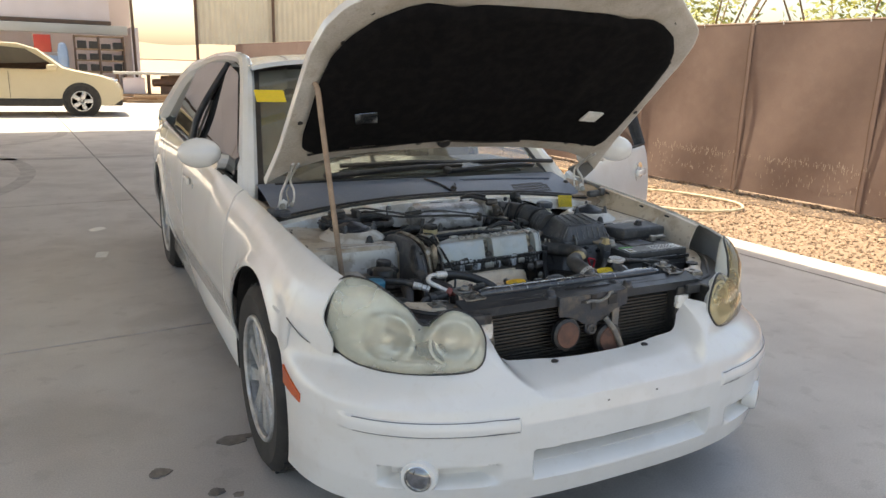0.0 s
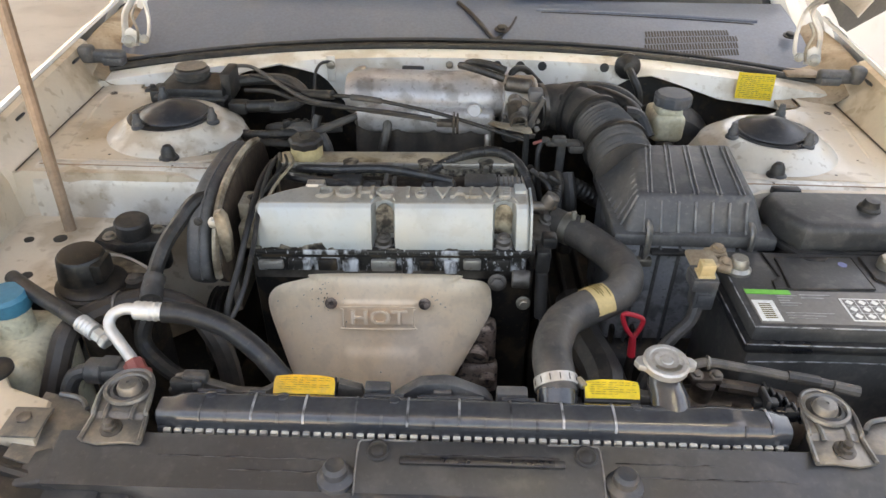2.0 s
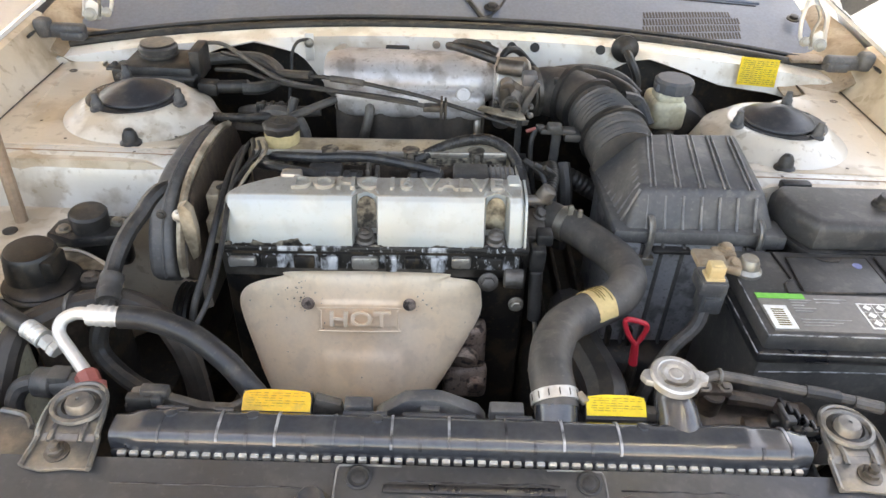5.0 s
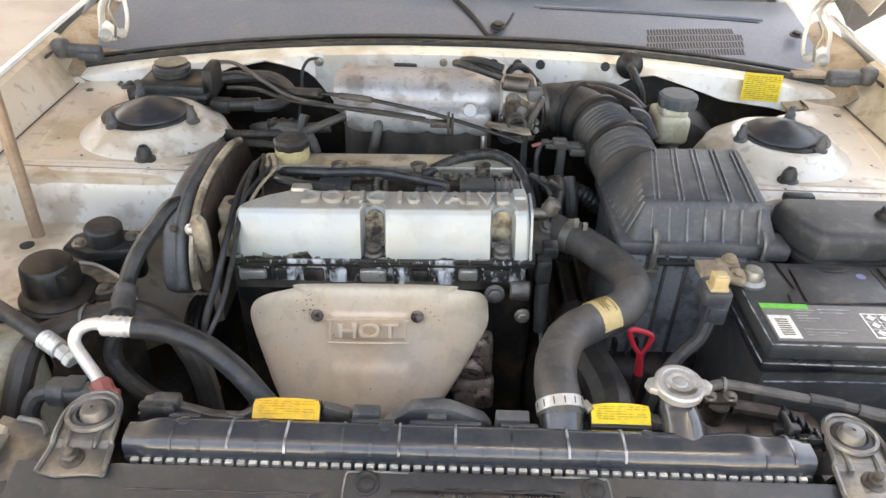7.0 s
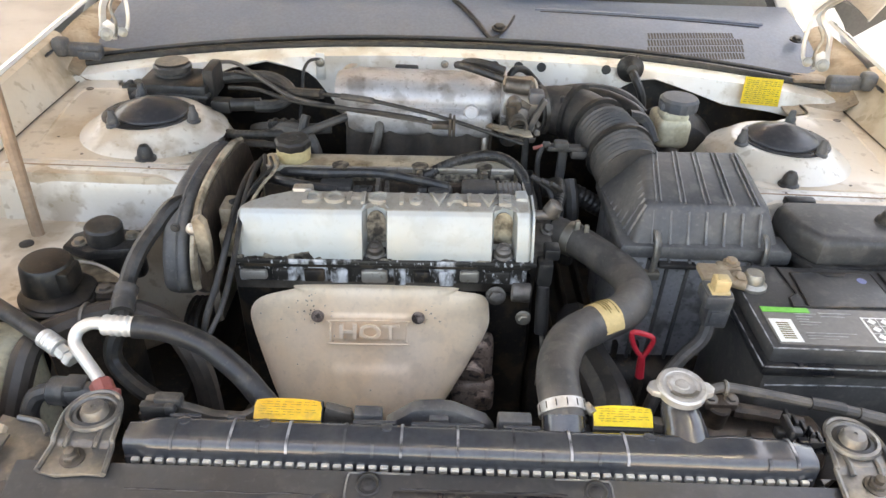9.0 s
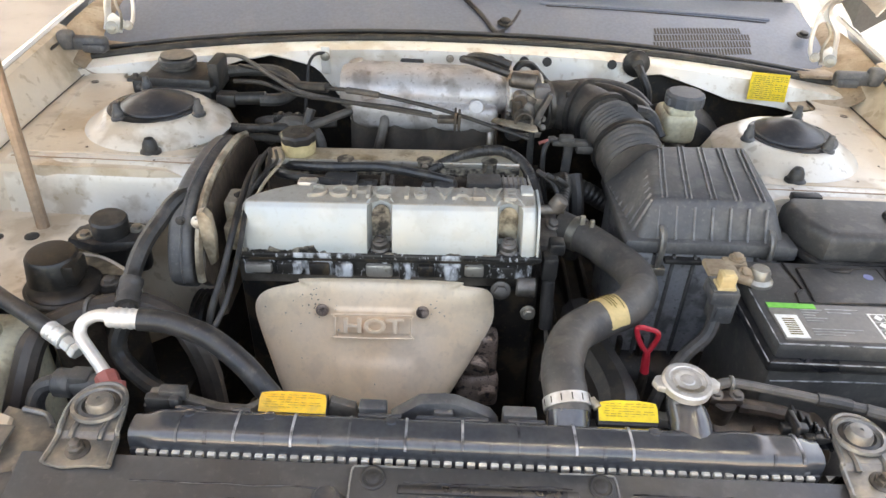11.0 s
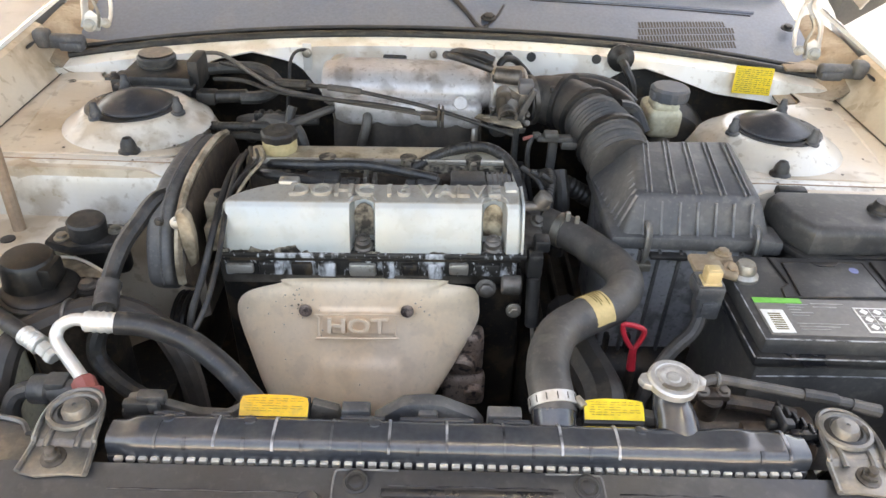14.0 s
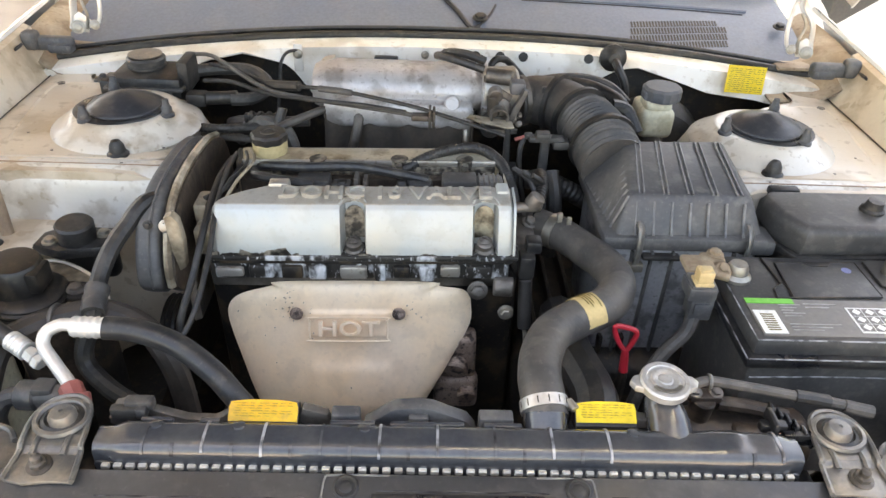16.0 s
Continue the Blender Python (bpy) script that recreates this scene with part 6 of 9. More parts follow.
for x in (-0.135, 0.14):
    part("rubber_buffer", lathe([(0.018, 0), (0.018, 0.006), (0.012, 0.010), (0.012, 0.018), (0.009, 0.022), (0.001, 0.022)], (x, -0.083, 0.676), (0, 0, 1), 20), M["latch"], tb)
latch = part("hood_latch", prism([(-0.118, 0.679), (0.122, 0.679), (0.128, 0.645), (0.124, 0.632), (0.085, 0.622), (0.060, 0.606), (0.036, 0.596), (0.021, 0.588), (0.018, 0.566), (0.008, 0.556), (-0.010, 0.556), (-0.020, 0.566), (-0.023, 0.588), (-0.040, 0.598), (-0.064, 0.612), (-0.090, 0.618), (-0.114, 0.621), (-0.118, 0.635)], "xz", -0.106, -0.097, 0.003), M["latch"], car, "grey stamped hood latch bracket")
part("latch_slot", merge(prism([(-0.010, 0.676), (0.010, 0.676), (0.008, 0.638), (0.004, 0.632), (-0.004, 0.632), (-0.008, 0.638)], "xz", -0.108, -0.105), prism([(-0.042, 0.662), (0.038, 0.662), (0.038, 0.654), (-0.042, 0.654)], "xz", -0.108, -0.105)), M["black"], latch)
part("latch_hook", tube([(-0.03, -0.110, 0.657), (-0.005, -0.112, 0.660), (0.02, -0.112, 0.656), (0.045, -0.113, 0.668), (0.052, -0.113, 0.678), (0.062, -0.112, 0.680)], 0.005, 5, 8), M["bracket"], latch)
part("latch_lever", prism([(0.05, 0.668), (0.085, 0.672), (0.085, 0.640), (0.055, 0.640)], "xz", -0.109, -0.105, 0.002), M["black"], latch)
part("latch_ring", tube([Vector((0.0 + 0.012 * math.cos(a), -0.108, 0.572 + 0.012 * math.sin(a))) for a in lin(0, 6.283 * 11 / 12, 12)], 0.005, 3, 6, closed=True), M["latch"], latch)
part("latch_brace", tube([(0.045, -0.108, 0.602), (0.072, -0.125, 0.562), (0.092, -0.135, 0.515)], 0.009, 5, 8, flat=0.6), M["bracket"], latch)
for x, z in ((-0.089, 0.566), (0.065, 0.532)):
    hn = thing("horn", (x, -0.10, z), "round rusty brown disc horn behind the grille opening", "horn", "pair of horns")
    part("shell", lathe([(0.02, 0), (0.043, 0.006), (0.046, 0.018), (0.046, 0.024), (0.040, 0.028)], (x, -0.088, z), (0, -1, 0.1), 36), M["black"], hn)
    part("disc", lathe([(0.038, 0.026), (0.036, 0.031), (0.028, 0.030), (0.014, 0.034), (0.001, 0.035)], (x, -0.088, z), (0, -1, 0.1), 32), M["rust"], hn)
    part("stay", box(x + 0.02, x + 0.045, -0.095, -0.085, z, z + 0.09, 0.003), M["bracket"], hn)

# ---------------------------------------------------------------- condenser and radiator
cond = thing("condenser", (0, -0.05, 0.22), "dusty finned air-conditioning condenser behind the grille opening", "condenser")
part("core", box(-0.335, 0.335, -0.055, -0.045, 0.25, 0.632, 0.002), M["dark"], cond)
fin_me = finish("cooling_tube", box(-0.33, 0.33, -0.0035, 0.0035, -0.0022, 0.0022, 0), M["fin"])
for k in range(36):
    part("cooling_tube", fin_me, None, cond).location = Vector((0, -0.059, 0.27 + 0.0102 * k)) - BASE[cond]
for s in (-1, 1):
    part("end_tank", cyl((s * 0.342, -0.055, 0.25), (s * 0.342, -0.055, 0.63), 0.012), M["iron"], cond)
part("service_pipe", tube([(-0.325, -0.075, 0.632), (-0.328, -0.085, 0.60), (-0.318, -0.08, 0.565), (-0.325, -0.07, 0.53)], 0.009, 6, 8), M["steel"], cond)

rad = thing("radiator", (0, 0.0, 0.22), "black plastic radiator top tank with crimped core", "radiator")


def tank_pt(x, a, grow=0.0):
    """Boxy rounded section of the tank, swelling a little beside the filler neck."""
    r = 1.0 - 0.22 * smoothstep(0.300, 0.318, abs(x)) + 0.07 * smoothstep(0.228, 0.24, x) * (1 - smoothstep(0.262, 0.272, x))
    c, q = math.cos(a), math.sin(a)
    y = 0.0195 * r * math.copysign(abs(c) ** 0.6, c)
    z = 0.0195 * r * math.copysign(abs(q) ** 0.6, q)
    return Vector((x, -0.0095 + y * (1 + grow) - 0.0025 * max(0, -q), 0.6815 + z * (1 + grow)))


tank = part("top_tank", sheet(tank_pt, lin(-0.326, 0.320, 90), lin(-0.9, math.pi + 0.9, 40), 0.004), M["tank"], rad)
part("tank_base", box(-0.327, 0.32, -0.0285, 0.011, 0.640, 0.680, 0.004), M["tank"], rad)
for x0, x1 in ((-0.292, -0.262), (-0.238, -0.220), (-0.118, -0.076), (-0.062, 0.008), (0.026, 0.062)):
    part("tank_lip", box(x0, x1, 0.0065, 0.0115, 0.692, 0.6985, 0.0015), M["tank"], tank)
for k in range(12):
    x = -0.2807 + 0.0526 * k
    if not 0.16 < x < 0.26:
        part("tank_rib", sheet(lambda u, a: tank_pt(u, a, 0.05), [x - 0.0012, x, x + 0.0012], lin(0.35, math.pi - 0.35 - 0.2 * (k % 2), 22), 0.003), M["rib_wear_glint"] if k % 3 else M["rib_dust_glint"], rad)
    if k < 11 and not 0.13 < x < 0.21:
        part("short_rib", sheet(lambda u, a: tank_pt(u + 0.0263, a, 0.045), [x - 0.0016, x, x + 0.0016], lin(math.pi - 1.15, math.pi - 0.3, 12), 0.003), M["rib_dust_glint"], rad)
tab_me = finish("crimp_tab", box(-0.0037, 0.0037, -0.0024, 0.0024, -0.0026, 0.0026, 0.0008, 1), M["crimp"])
for k in range(58):
    part("crimp_tab", tab_me, None, rad).location = Vector((-0.314 + 0.0109 * k, -0.0305, 0.679)) - BASE[rad]
part("core", box(-0.325, 0.32, -0.035, 0.02, 0.24, 0.642, 0.002), M["fin"], rad)
for x in (-0.275, -0.20, -0.085, 0.165):
    part("boss", lathe([(0.006, 0), (0.006, 0.002), (0.004, 0.0025)], (x, 0.0, 0.6995), (0, 0.2, 1), 16), M["tank"], tank)
# filler neck and pressure cap
part("filler_neck", tube([(0.206, 0.004, 0.680), (0.2055, 0.020, 0.690), (0.203, 0.039, 0.700), (0.202, 0.0455, 0.714)], [0.024, 0.021, 0.018, 0.015], 5, 18), M["tank"], rad)
rc = part("radiator_cap", lathe([(0.021, -0.006), (0.0245, -0.004), (0.0245, 0.003), (0.0225, 0.005), (0.0185, 0.005), (0.0175, 0.0043), (0.0145, 0.0043), (0.0135, 0.0052), (0.010, 0.0054), (0.009, 0.0048), (0.007, 0.0048), (0.006, 0.0056), (0.001, 0.0058)], (0.202, 0.045, 0.722), (0, -0.08, 1), 36), M["capmetal"], rad, "bright metal pressure cap with two ears")
for s in (-1, 1):
    part("ear", prism([(0.202 + s * 0.021, 0.035), (0.202 + s * 0.030, 0.038), (0.202 + s * 0.0335, 0.046), (0.202 + s * 0.029, 0.053), (0.202 + s * 0.019, 0.056)][::s], "xy", 0.716, 0.724, 0.002), M["capmetal"], rc)
part("cap_print", merge(*[box(-0.0022, 0.0022, -0.002, 0.002, 0, 0.0012, 0, m=Matrix.Translation((0.202 + 0.0155 * math.cos(a), 0.045 + 0.0155 * math.sin(a), 0.7258)) @ pose(0, 0, 0, 0, 0, math.degrees(a) + 90)) for a in lin(3.9, 5.6, 9)]), M["steel"], rc)
# mounting brackets: a round seat for the rubber mount, a step, and a lower foot with its bolt
for s in (-1, 1):
    seat = [(0.335, -0.022), (0.338, 0.0), (0.3436, 0.022), (0.352, 0.033), (0.365, 0.037), (0.380, 0.032), (0.389, 0.018), (0.391, 0.0), (0.388, -0.022)]
    foot = [(0.330, -0.058), (0.334, -0.028), (0.388, -0.028), (0.389, -0.056), (0.372, -0.060), (0.350, -0.057)]
    riser = sheet(lambda u, v: Vector((s * (0.335 + 0.053 * u), -0.020 - 0.009 * v, 0.6935 - 0.0035 * smoothstep(0, 1, v))), [0, 0.5, 1], lin(0, 1, 6), 0.003)
    b = part("mount_bracket", merge(prism([(s * x, y) for x, y in seat][::s], "xy", 0.690, 0.694, 0.0015), prism([(s * x, y) for x, y in foot][::s], "xy", 0.6865, 0.6905, 0.0015), riser), M["bracket"], rad, "dusty stamped steel mounting bracket")
    part("turned_edge", tube([(s * 0.330, -0.058, 0.6915), (s * 0.334, -0.028, 0.692)] + [(s * x, y, 0.696) for x, y in seat] + [(s * 0.388, -0.028, 0.692), (s * 0.389, -0.056, 0.6915)], 0.0026, 4, 6), M["bracket"], b)
    for x in (0.349, 0.376):
        part("bead", tube([(s * x, -0.010, 0.6945), (s * x, -0.021, 0.6945), (s * x, -0.030, 0.692)], 0.0028, 4, 6), M["bracket"], b)
    part("ring", tube([Vector((s * 0.364 + 0.0225 * math.cos(a), 0.008 + 0.0205 * math.sin(a), 0.697)) for a in lin(0, 6.283 * 15 / 16, 16)], 0.0034, 3, 6, closed=True), M["bracket"], b)
    part("rubber_mount", lathe([(0.0205, 0), (0.020, 0.005), (0.015, 0.008), (0.013, 0.006)], (s * 0.363, 0.007, 0.693), (0, 0, 1), 28), M["rubber"], b)
    part("pin", lathe([(0.0125, 0), (0.0125, 0.012), (0.010, 0.0165), (0.002, 0.0175), (0.0015, 0.016)], (s * 0.3605, 0.0045, 0.693), (0, 0, 1), 24), M["bracket"], b)
    part("bolt", merge(bolt((s * 0.364, -0.041, 0.6905), (0, -0.1, 1), 0.0075, 0.008), lathe([(0.0045, 0), (0.0045, 0.013), (0.001, 0.014)], (s * 0.364, -0.041, 0.6905), (0, -0.1, 1), 14)), M["iron"], b)
    part("side_bolt", bolt((s * 0.415, -0.050, 0.668), (0, -0.1, 1), 0.0075, 0.009), M["iron"], b)
M["dustyshroud"] = mat("grey_brown_dusty_plastic", (0.10, 0.088, 0.075), 0.5, col2=(0.15, 0.128, 0.105), scale=22, amount=0.6, bump=0.05, bscale=200, dirt=((0.03, 0.028, 0.026), 40, 0.5))
SHROUD_ARM = [(-0.322, 0.676), (-0.322, 0.698), (-0.300, 0.703), (-0.288, 0.692), (-0.258, 0.681), (-0.232, 0.680), (-0.222, 0.686), (-0.214, 0.694), (-0.210, 0.672)]
# fan shroud behind the tank, with two yellow labels
shr = part("fan_shroud", merge(box(-0.26, 0.19, 0.020, 0.034, 0.45, 0.671, 0.004), box(-0.235, -0.135, 0.012, 0.032, 0.660, 0.679, 0.004), box(0.105, 0.19, 0.014, 0.034, 0.660, 0.681, 0.004)), M["black"], rad)
for x0, x1, y0 in ((-0.215, -0.150, 0.0225), (0.1165, 0.175, 0.029)):
    part("label_ramp", prism([(y0 - 0.012, 0.680), (y0 - 0.010, 0.6875), (y0 + 0.008, 0.7005), (y0 + 0.012, 0.6975), (y0 + 0.012, 0.668), (y0 - 0.012, 0.668)], "yz", x0 - 0.001, x1 + 0.001, 0.002), M["black"], shr)
    q = Matrix.Translation(((x0 + x1) / 2, y0, 0.6965)) @ pose(0, 0, 0, 35)
    w = (x1 - x0) / 2
    yl = part("warning_label", sheet(lambda u, v: q @ Vector((w * u * (1 - 0.05 * smoothstep(0.4, 1, v)), 0.0102 * v - 0.0022 * abs(u) ** 3 * (0.5 + 0.5 * v), 0.0014 - 0.0014 * u * u)), lin(-1, 1, 17), lin(-1, 1, 9), 0.0006), M["orange"] if x0 < 0 else M["yellow"], shr, "faded orange-yellow fan warning label" if x0 < 0 else "yellow fan warning label")
    for k in range(6):
        ll = [(w * (-0.86 + 0.215 * j + 0.03 * ((3 * k + 5 * j) % 4)), w * (-0.86 + 0.215 * (j + 1) - 0.02 * ((k + 2 * j) % 3)), 0.0064 - 0.0024 * k, 0.0069 - 0.0024 * k) for j in range(8 - 3 * (k % 3 == 2))]
        part("label_print", bars(ll, q @ Matrix.Translation((0, 0, 0.0019))), M["fadedink"], yl)
part("shroud_arm", prism(SHROUD_ARM, "xz", 0.024, 0.034, 0.002), M["dustyshroud"], shr, "dusty grey-brown edge of the shroud")
part("shroud_arm", prism([(-0.150, 0.688), (-0.146, 0.698), (-0.122, 0.690), (-0.118, 0.676), (-0.150, 0.672)], "xz", 0.024, 0.034, 0.002), M["dustyshroud"], shr)
part("shroud_tab", box(-0.118, -0.091, 0.016, 0.030, 0.668, 0.6985, 0.002), M["dusty"], shr)
part("shroud_tab", box(0.022, 0.055, 0.016, 0.030, 0.666, 0.697, 0.002), M["dusty"], shr)
part("motor_bridge", merge(prism([(-0.088, 0.676), (-0.060, 0.699), (-0.035, 0.702), (-0.022, 0.700), (0.012, 0.684), (0.020, 0.672), (-0.03, 0.668), (-0.06, 0.672)], "xz", 0.024, 0.040, 0.003), box(-0.045, -0.026, 0.018, 0.026, 0.672, 0.694, 0.002)), M["dusty"], shr)
part("shroud_arm", prism([(0.176, 0.672), (0.176, 0.693), (0.19, 0.690), (0.196, 0.672)], "xz", 0.024, 0.036, 0.002), M["dustyshroud"], shr)
part("edge_hook", merge(box(-0.312, -0.285, 0.020, 0.032, 0.694, 0.706, 0.003), box(-0.300, -0.290, 0.014, 0.024, 0.690, 0.702, 0.002)), M["dusty_dark"], shr)
part("fan_motor", cyl((-0.02, 0.06, 0.47), (-0.02, 0.16, 0.47), 0.055), M["black"], shr)
part("drain_hose_clip", merge(box(0.292, 0.318, 0.012, 0.022, 0.69, 0.70, 0.002), box(0.300, 0.306, 0.005, 0.03, 0.695, 0.708, 0.002)), M["black"], rad)
part("left_clip", merge(box(-0.325, -0.295, 0.016, 0.026, 0.68, 0.70, 0.003), box(-0.33, -0.28, 0.02, 0.034, 0.675, 0.685, 0.003)), M["black"], rad)
oh = solo("overflow_hose", tube([(0.232, 0.050, 0.714), (0.252, 0.058, 0.713), (0.29, 0.055, 0.709), (0.335, 0.050, 0.704), (0.372, 0.046, 0.700), (0.408, 0.037, 0.698)], 0.0052, 8, 10), M["hose"], "thin dark grey overflow hose from the radiator cap", "hose")
part("clamp", tube([Vector((0.252, 0.0575 + 0.0062 * math.cos(a), 0.713 + 0.0062 * math.sin(a))) for a in lin(0, 6.283 * 9 / 10, 10)], 0.002, 3, 6, closed=True), M["bracket"], oh)
part("sleeve", tube([(0.338, 0.0495, 0.7035), (0.355, 0.048, 0.702), (0.372, 0.046, 0.700)], 0.0068, 4, 10), M["rubber"], oh)
part("end_sleeve", tube([(0.386, 0.042, 0.699), (0.398, 0.039, 0.698), (0.412, 0.036, 0.697)], 0.0066, 4, 10), M["hose"], oh)
cmb = part("clip_comb", box(0.312, 0.343, 0.004, 0.012, 0.680, 0.696, 0.002), M["blackgloss"], rad, "black plastic comb clip at the tank's end")
for k in range(6):
    part("tooth", box(0.309 + 0.0055 * k, 0.3125 + 0.0055 * k, 0.031 - 0.0065 * k, 0.043 - 0.0065 * k, 0.684, 0.7015 - 0.0008 * k, 0.0008), M["blackgloss"], cmb)
uh = thing("radiator_hose", (0.09, 0.03, 0.68), "thick dark rubber upper radiator hose in an S-bend", "hose")
HP = [(0.089, 0.030, 0.685), (0.087, 0.052, 0.695), (0.086, 0.075, 0.700), (0.092, 0.105, 0.701), (0.108, 0.140, 0.700), (0.140, 0.167, 0.699), (0.176, 0.191, 0.699), (0.199, 0.228, 0.697), (0.199, 0.272, 0.695), (0.177, 0.322, 0.690), (0.152, 0.355, 0.690), (0.121, 0.382, 0.690)]
part("tube", tube(HP, 0.0225, 7, 20), M["hose"], uh)
HS = spline(HP, 7)


def ring_on(i, r, w, name, material, parent, label=""):
    a, b = HS[i], HS[i + 1]
    d = (b - a).normalized()
    return part(name, lathe([(r - 0.003, -w), (r, -w), (r, w), (r - 0.003, w)], a, d, 28), material, parent, label)


ring_on(4, 0.0243, 0.0058, "hose_clamp", M["capmetal"], uh)
for k in range(14):                           # worm-drive slots in the band
    a = 2 * math.pi * k / 14
    part("clamp_slot", box(-0.0006, 0.0006, -0.0035, 0.0035, 0.0238, 0.0246, 0, m=Matrix.Translation(HS[4]) @ (HS[5] - HS[4]).to_track_quat("Y", "Z").to_matrix().to_4x4() @ Matrix.Rotation(a, 4, "Y")), M["dark"], uh)
part("clamp_screw", cyl((0.110, 0.040, 0.700), (0.116, 0.030, 0.698), 0.0045), M["steel"], uh)
HD = (HS[38] - HS[37]).normalized()
HU = (Vector((0, 0, 1)) - HD * HD.z).normalized()
HV = HD.cross(HU)


def on_hose(a, w, r):
    """A spot on the hose's skin: a is the angle from the top, w the way along."""
    return HS[37] + HD * w + (HU * math.cos(a) + HV * math.sin(a)) * r


hl_ = part("hose_label", sheet(lambda a, w: on_hose(a, w, 0.0234 + 0.0003 * math.sin(7 * a + 300 * w)), lin(-1.6, 1.5, 18), lin(-0.013, 0.013, 6), 0.0006), M["tan"], uh, "tan printed paper label")
for a0, a1, w in ((-1.2, -0.5, -0.008), (-1.25, 0.3, -0.0045), (-1.15, 0.5, -0.001), (-0.9, 0.35, 0.002), (-1.2, -0.1, 0.0055), (-1.0, 0.6, 0.009)):
    part("label_print", sheet(lambda a, v: on_hose(a, w + 0.0009 * v, 0.0241), lin(a0, a1, 9), [-0.6, 0.6], 0.0003), M["ink"], hl_)
ring_on(72, 0.0243, 0.006, "hose_clamp", M["steel"], uh)
part("clamp_ears", merge(box(0.142, 0.149, 0.352, 0.358, 0.700, 0.724, 0.001), box(0.154, 0.160, 0.345, 0.351, 0.700, 0.722, 0.001)), M["steel"], uh)
part("outlet_neck", cyl((0.088, 0.005, 0.668), (0.088, 0.036, 0.689), 0.022), M["tank"], uh)

# ---------------------------------------------------------------- engine
eng = thing("engine", (-0.1, 0.4, 0.2), "transverse twin-cam engine with a silver valve cover and oily castings", "engine", move=(0.004, 0.036, -0.004), lean=-1.5)
part("block", box(-0.31, 0.10, 0.27, 0.54, 0.22, 0.665, 0.02), M["dark"], eng)
part("gearbox", box(0.10, 0.40, 0.24, 0.56, 0.22, 0.52, 0.04, 3), M["dark"], eng)
part("cylinder_head", box(-0.30, 0.085, 0.256, 0.50, 0.645, 0.698, 0.006), M["iron"], eng)
# machined lugs on the head under the cover
rng = random.Random(2)
part("head_flange", box(-0.288, 0.083, 0.2435, 0.262, 0.668, 0.694, 0.003), M["chipped"], eng, "black paint flaking off the cast head")
x = -0.285
k = 0
while x < 0.07:
    w = rng.uniform(0.014, 0.035)
    part("head_lug", box(x, x + w, 0.238, 0.262, 0.671 + rng.uniform(-0.004, 0.003), 0.690 + rng.uniform(-0.003, 0.002), 0.003), (M["alu"], M["chipped"], M["dark"], M["chipped"])[k % 4], eng)
    x += w + rng.uniform(0.006, 0.016)
    k += 1

# front valve cover: rounded box with two bolt recesses in its face


def cover_profile(t):
    """From the bottom of the face over the rounded edge to the back of the top: (y, z)."""
    P = [(0.242, 0.702), (0.245, 0.715), (0.251, 0.735), (0.257, 0.750), (0.2615, 0.7590), (0.268, 0.7640), (0.282, 0.7660), (0.296, 0.7670), (0.306, 0.7673), (0.311, 0.7645), (0.313, 0.754), (0.313, 0.734)]
    i = min(int(t), len(P) - 2)
    f = t - i
    return P[i][0] + (P[i + 1][0] - P[i][0]) * f, P[i][1] + (P[i + 1][1] - P[i][1]) * f


def cover_pt(x, t):
    y, z = cover_profile(t)
    x0 = x
    x += 0.066 * smoothstep(5.0, 9.0, t) * (0.089 - x) / 0.376      # the corner over the belt is cut off
    # rounded ends
    e = min(x0 + 0.287, 0.089 - x0)
    k = 1 - smoothstep(0, 0.010, e)
    z -= 0.010 * k * k * (1 if t > 3 else 0.2)
    y += 0.008 * k * k * (1 if t < 6 else 0)
    for c in (-0.112, 0.0515):
        d = abs(x - c)
        if t < 6.2:
            rec = (1 - smoothstep(0.0122, 0.0152, d)) * (1 - smoothstep(4.6, 5.6, t + (d / 0.016) ** 2 * 0.9))
            y += 0.030 * rec
    return Vector((x, y, z))


xs_v = sorted(set([round(a, 5) for a in lin(-0.287, 0.089, 50)] + [round(c + d, 5) for c in (-0.112, 0.0515) for d in lin(-0.02, 0.02, 21)] + [round(-0.287 + a, 5) for a in lin(0, 0.012, 6)] + [round(0.089 - a, 5) for a in lin(0, 0.012, 6)]))
vc = part("valve_cover", sheet(cover_pt, xs_v, lin(0, 4.8, 25), 0.004), M["cover"], eng, "silver painted valve cover with raised lettering")
part("cover_top", sheet(cover_pt, xs_v, lin(4.8, 11, 32), 0.004), M["covertop"], vc, "heat-browned top of the cover")
part("cover_end", prism([cover_profile(t) for t in lin(0, 11, 23)] + [(0.313, 0.702)], "yz", 0.086, 0.089, 0), M["cover"], vc)
part("cover_end", sheet(lambda t, v: cover_pt(-0.287, t).lerp(Vector((cover_pt(-0.287, t).x - 0.004, cover_pt(-0.287, t).y, 0.700)), v), lin(0, 11, 23), [0, 1], 0.002), M["cover"], vc)
part("cover_flange", box(-0.291, 0.094, 0.239, 0.318, 0.697, 0.705, 0.003), M["chipped"], vc)
part("gasket", box(-0.289, 0.086, 0.2405, 0.332, 0.693, 0.6975, 0.001), M["dark"], vc)
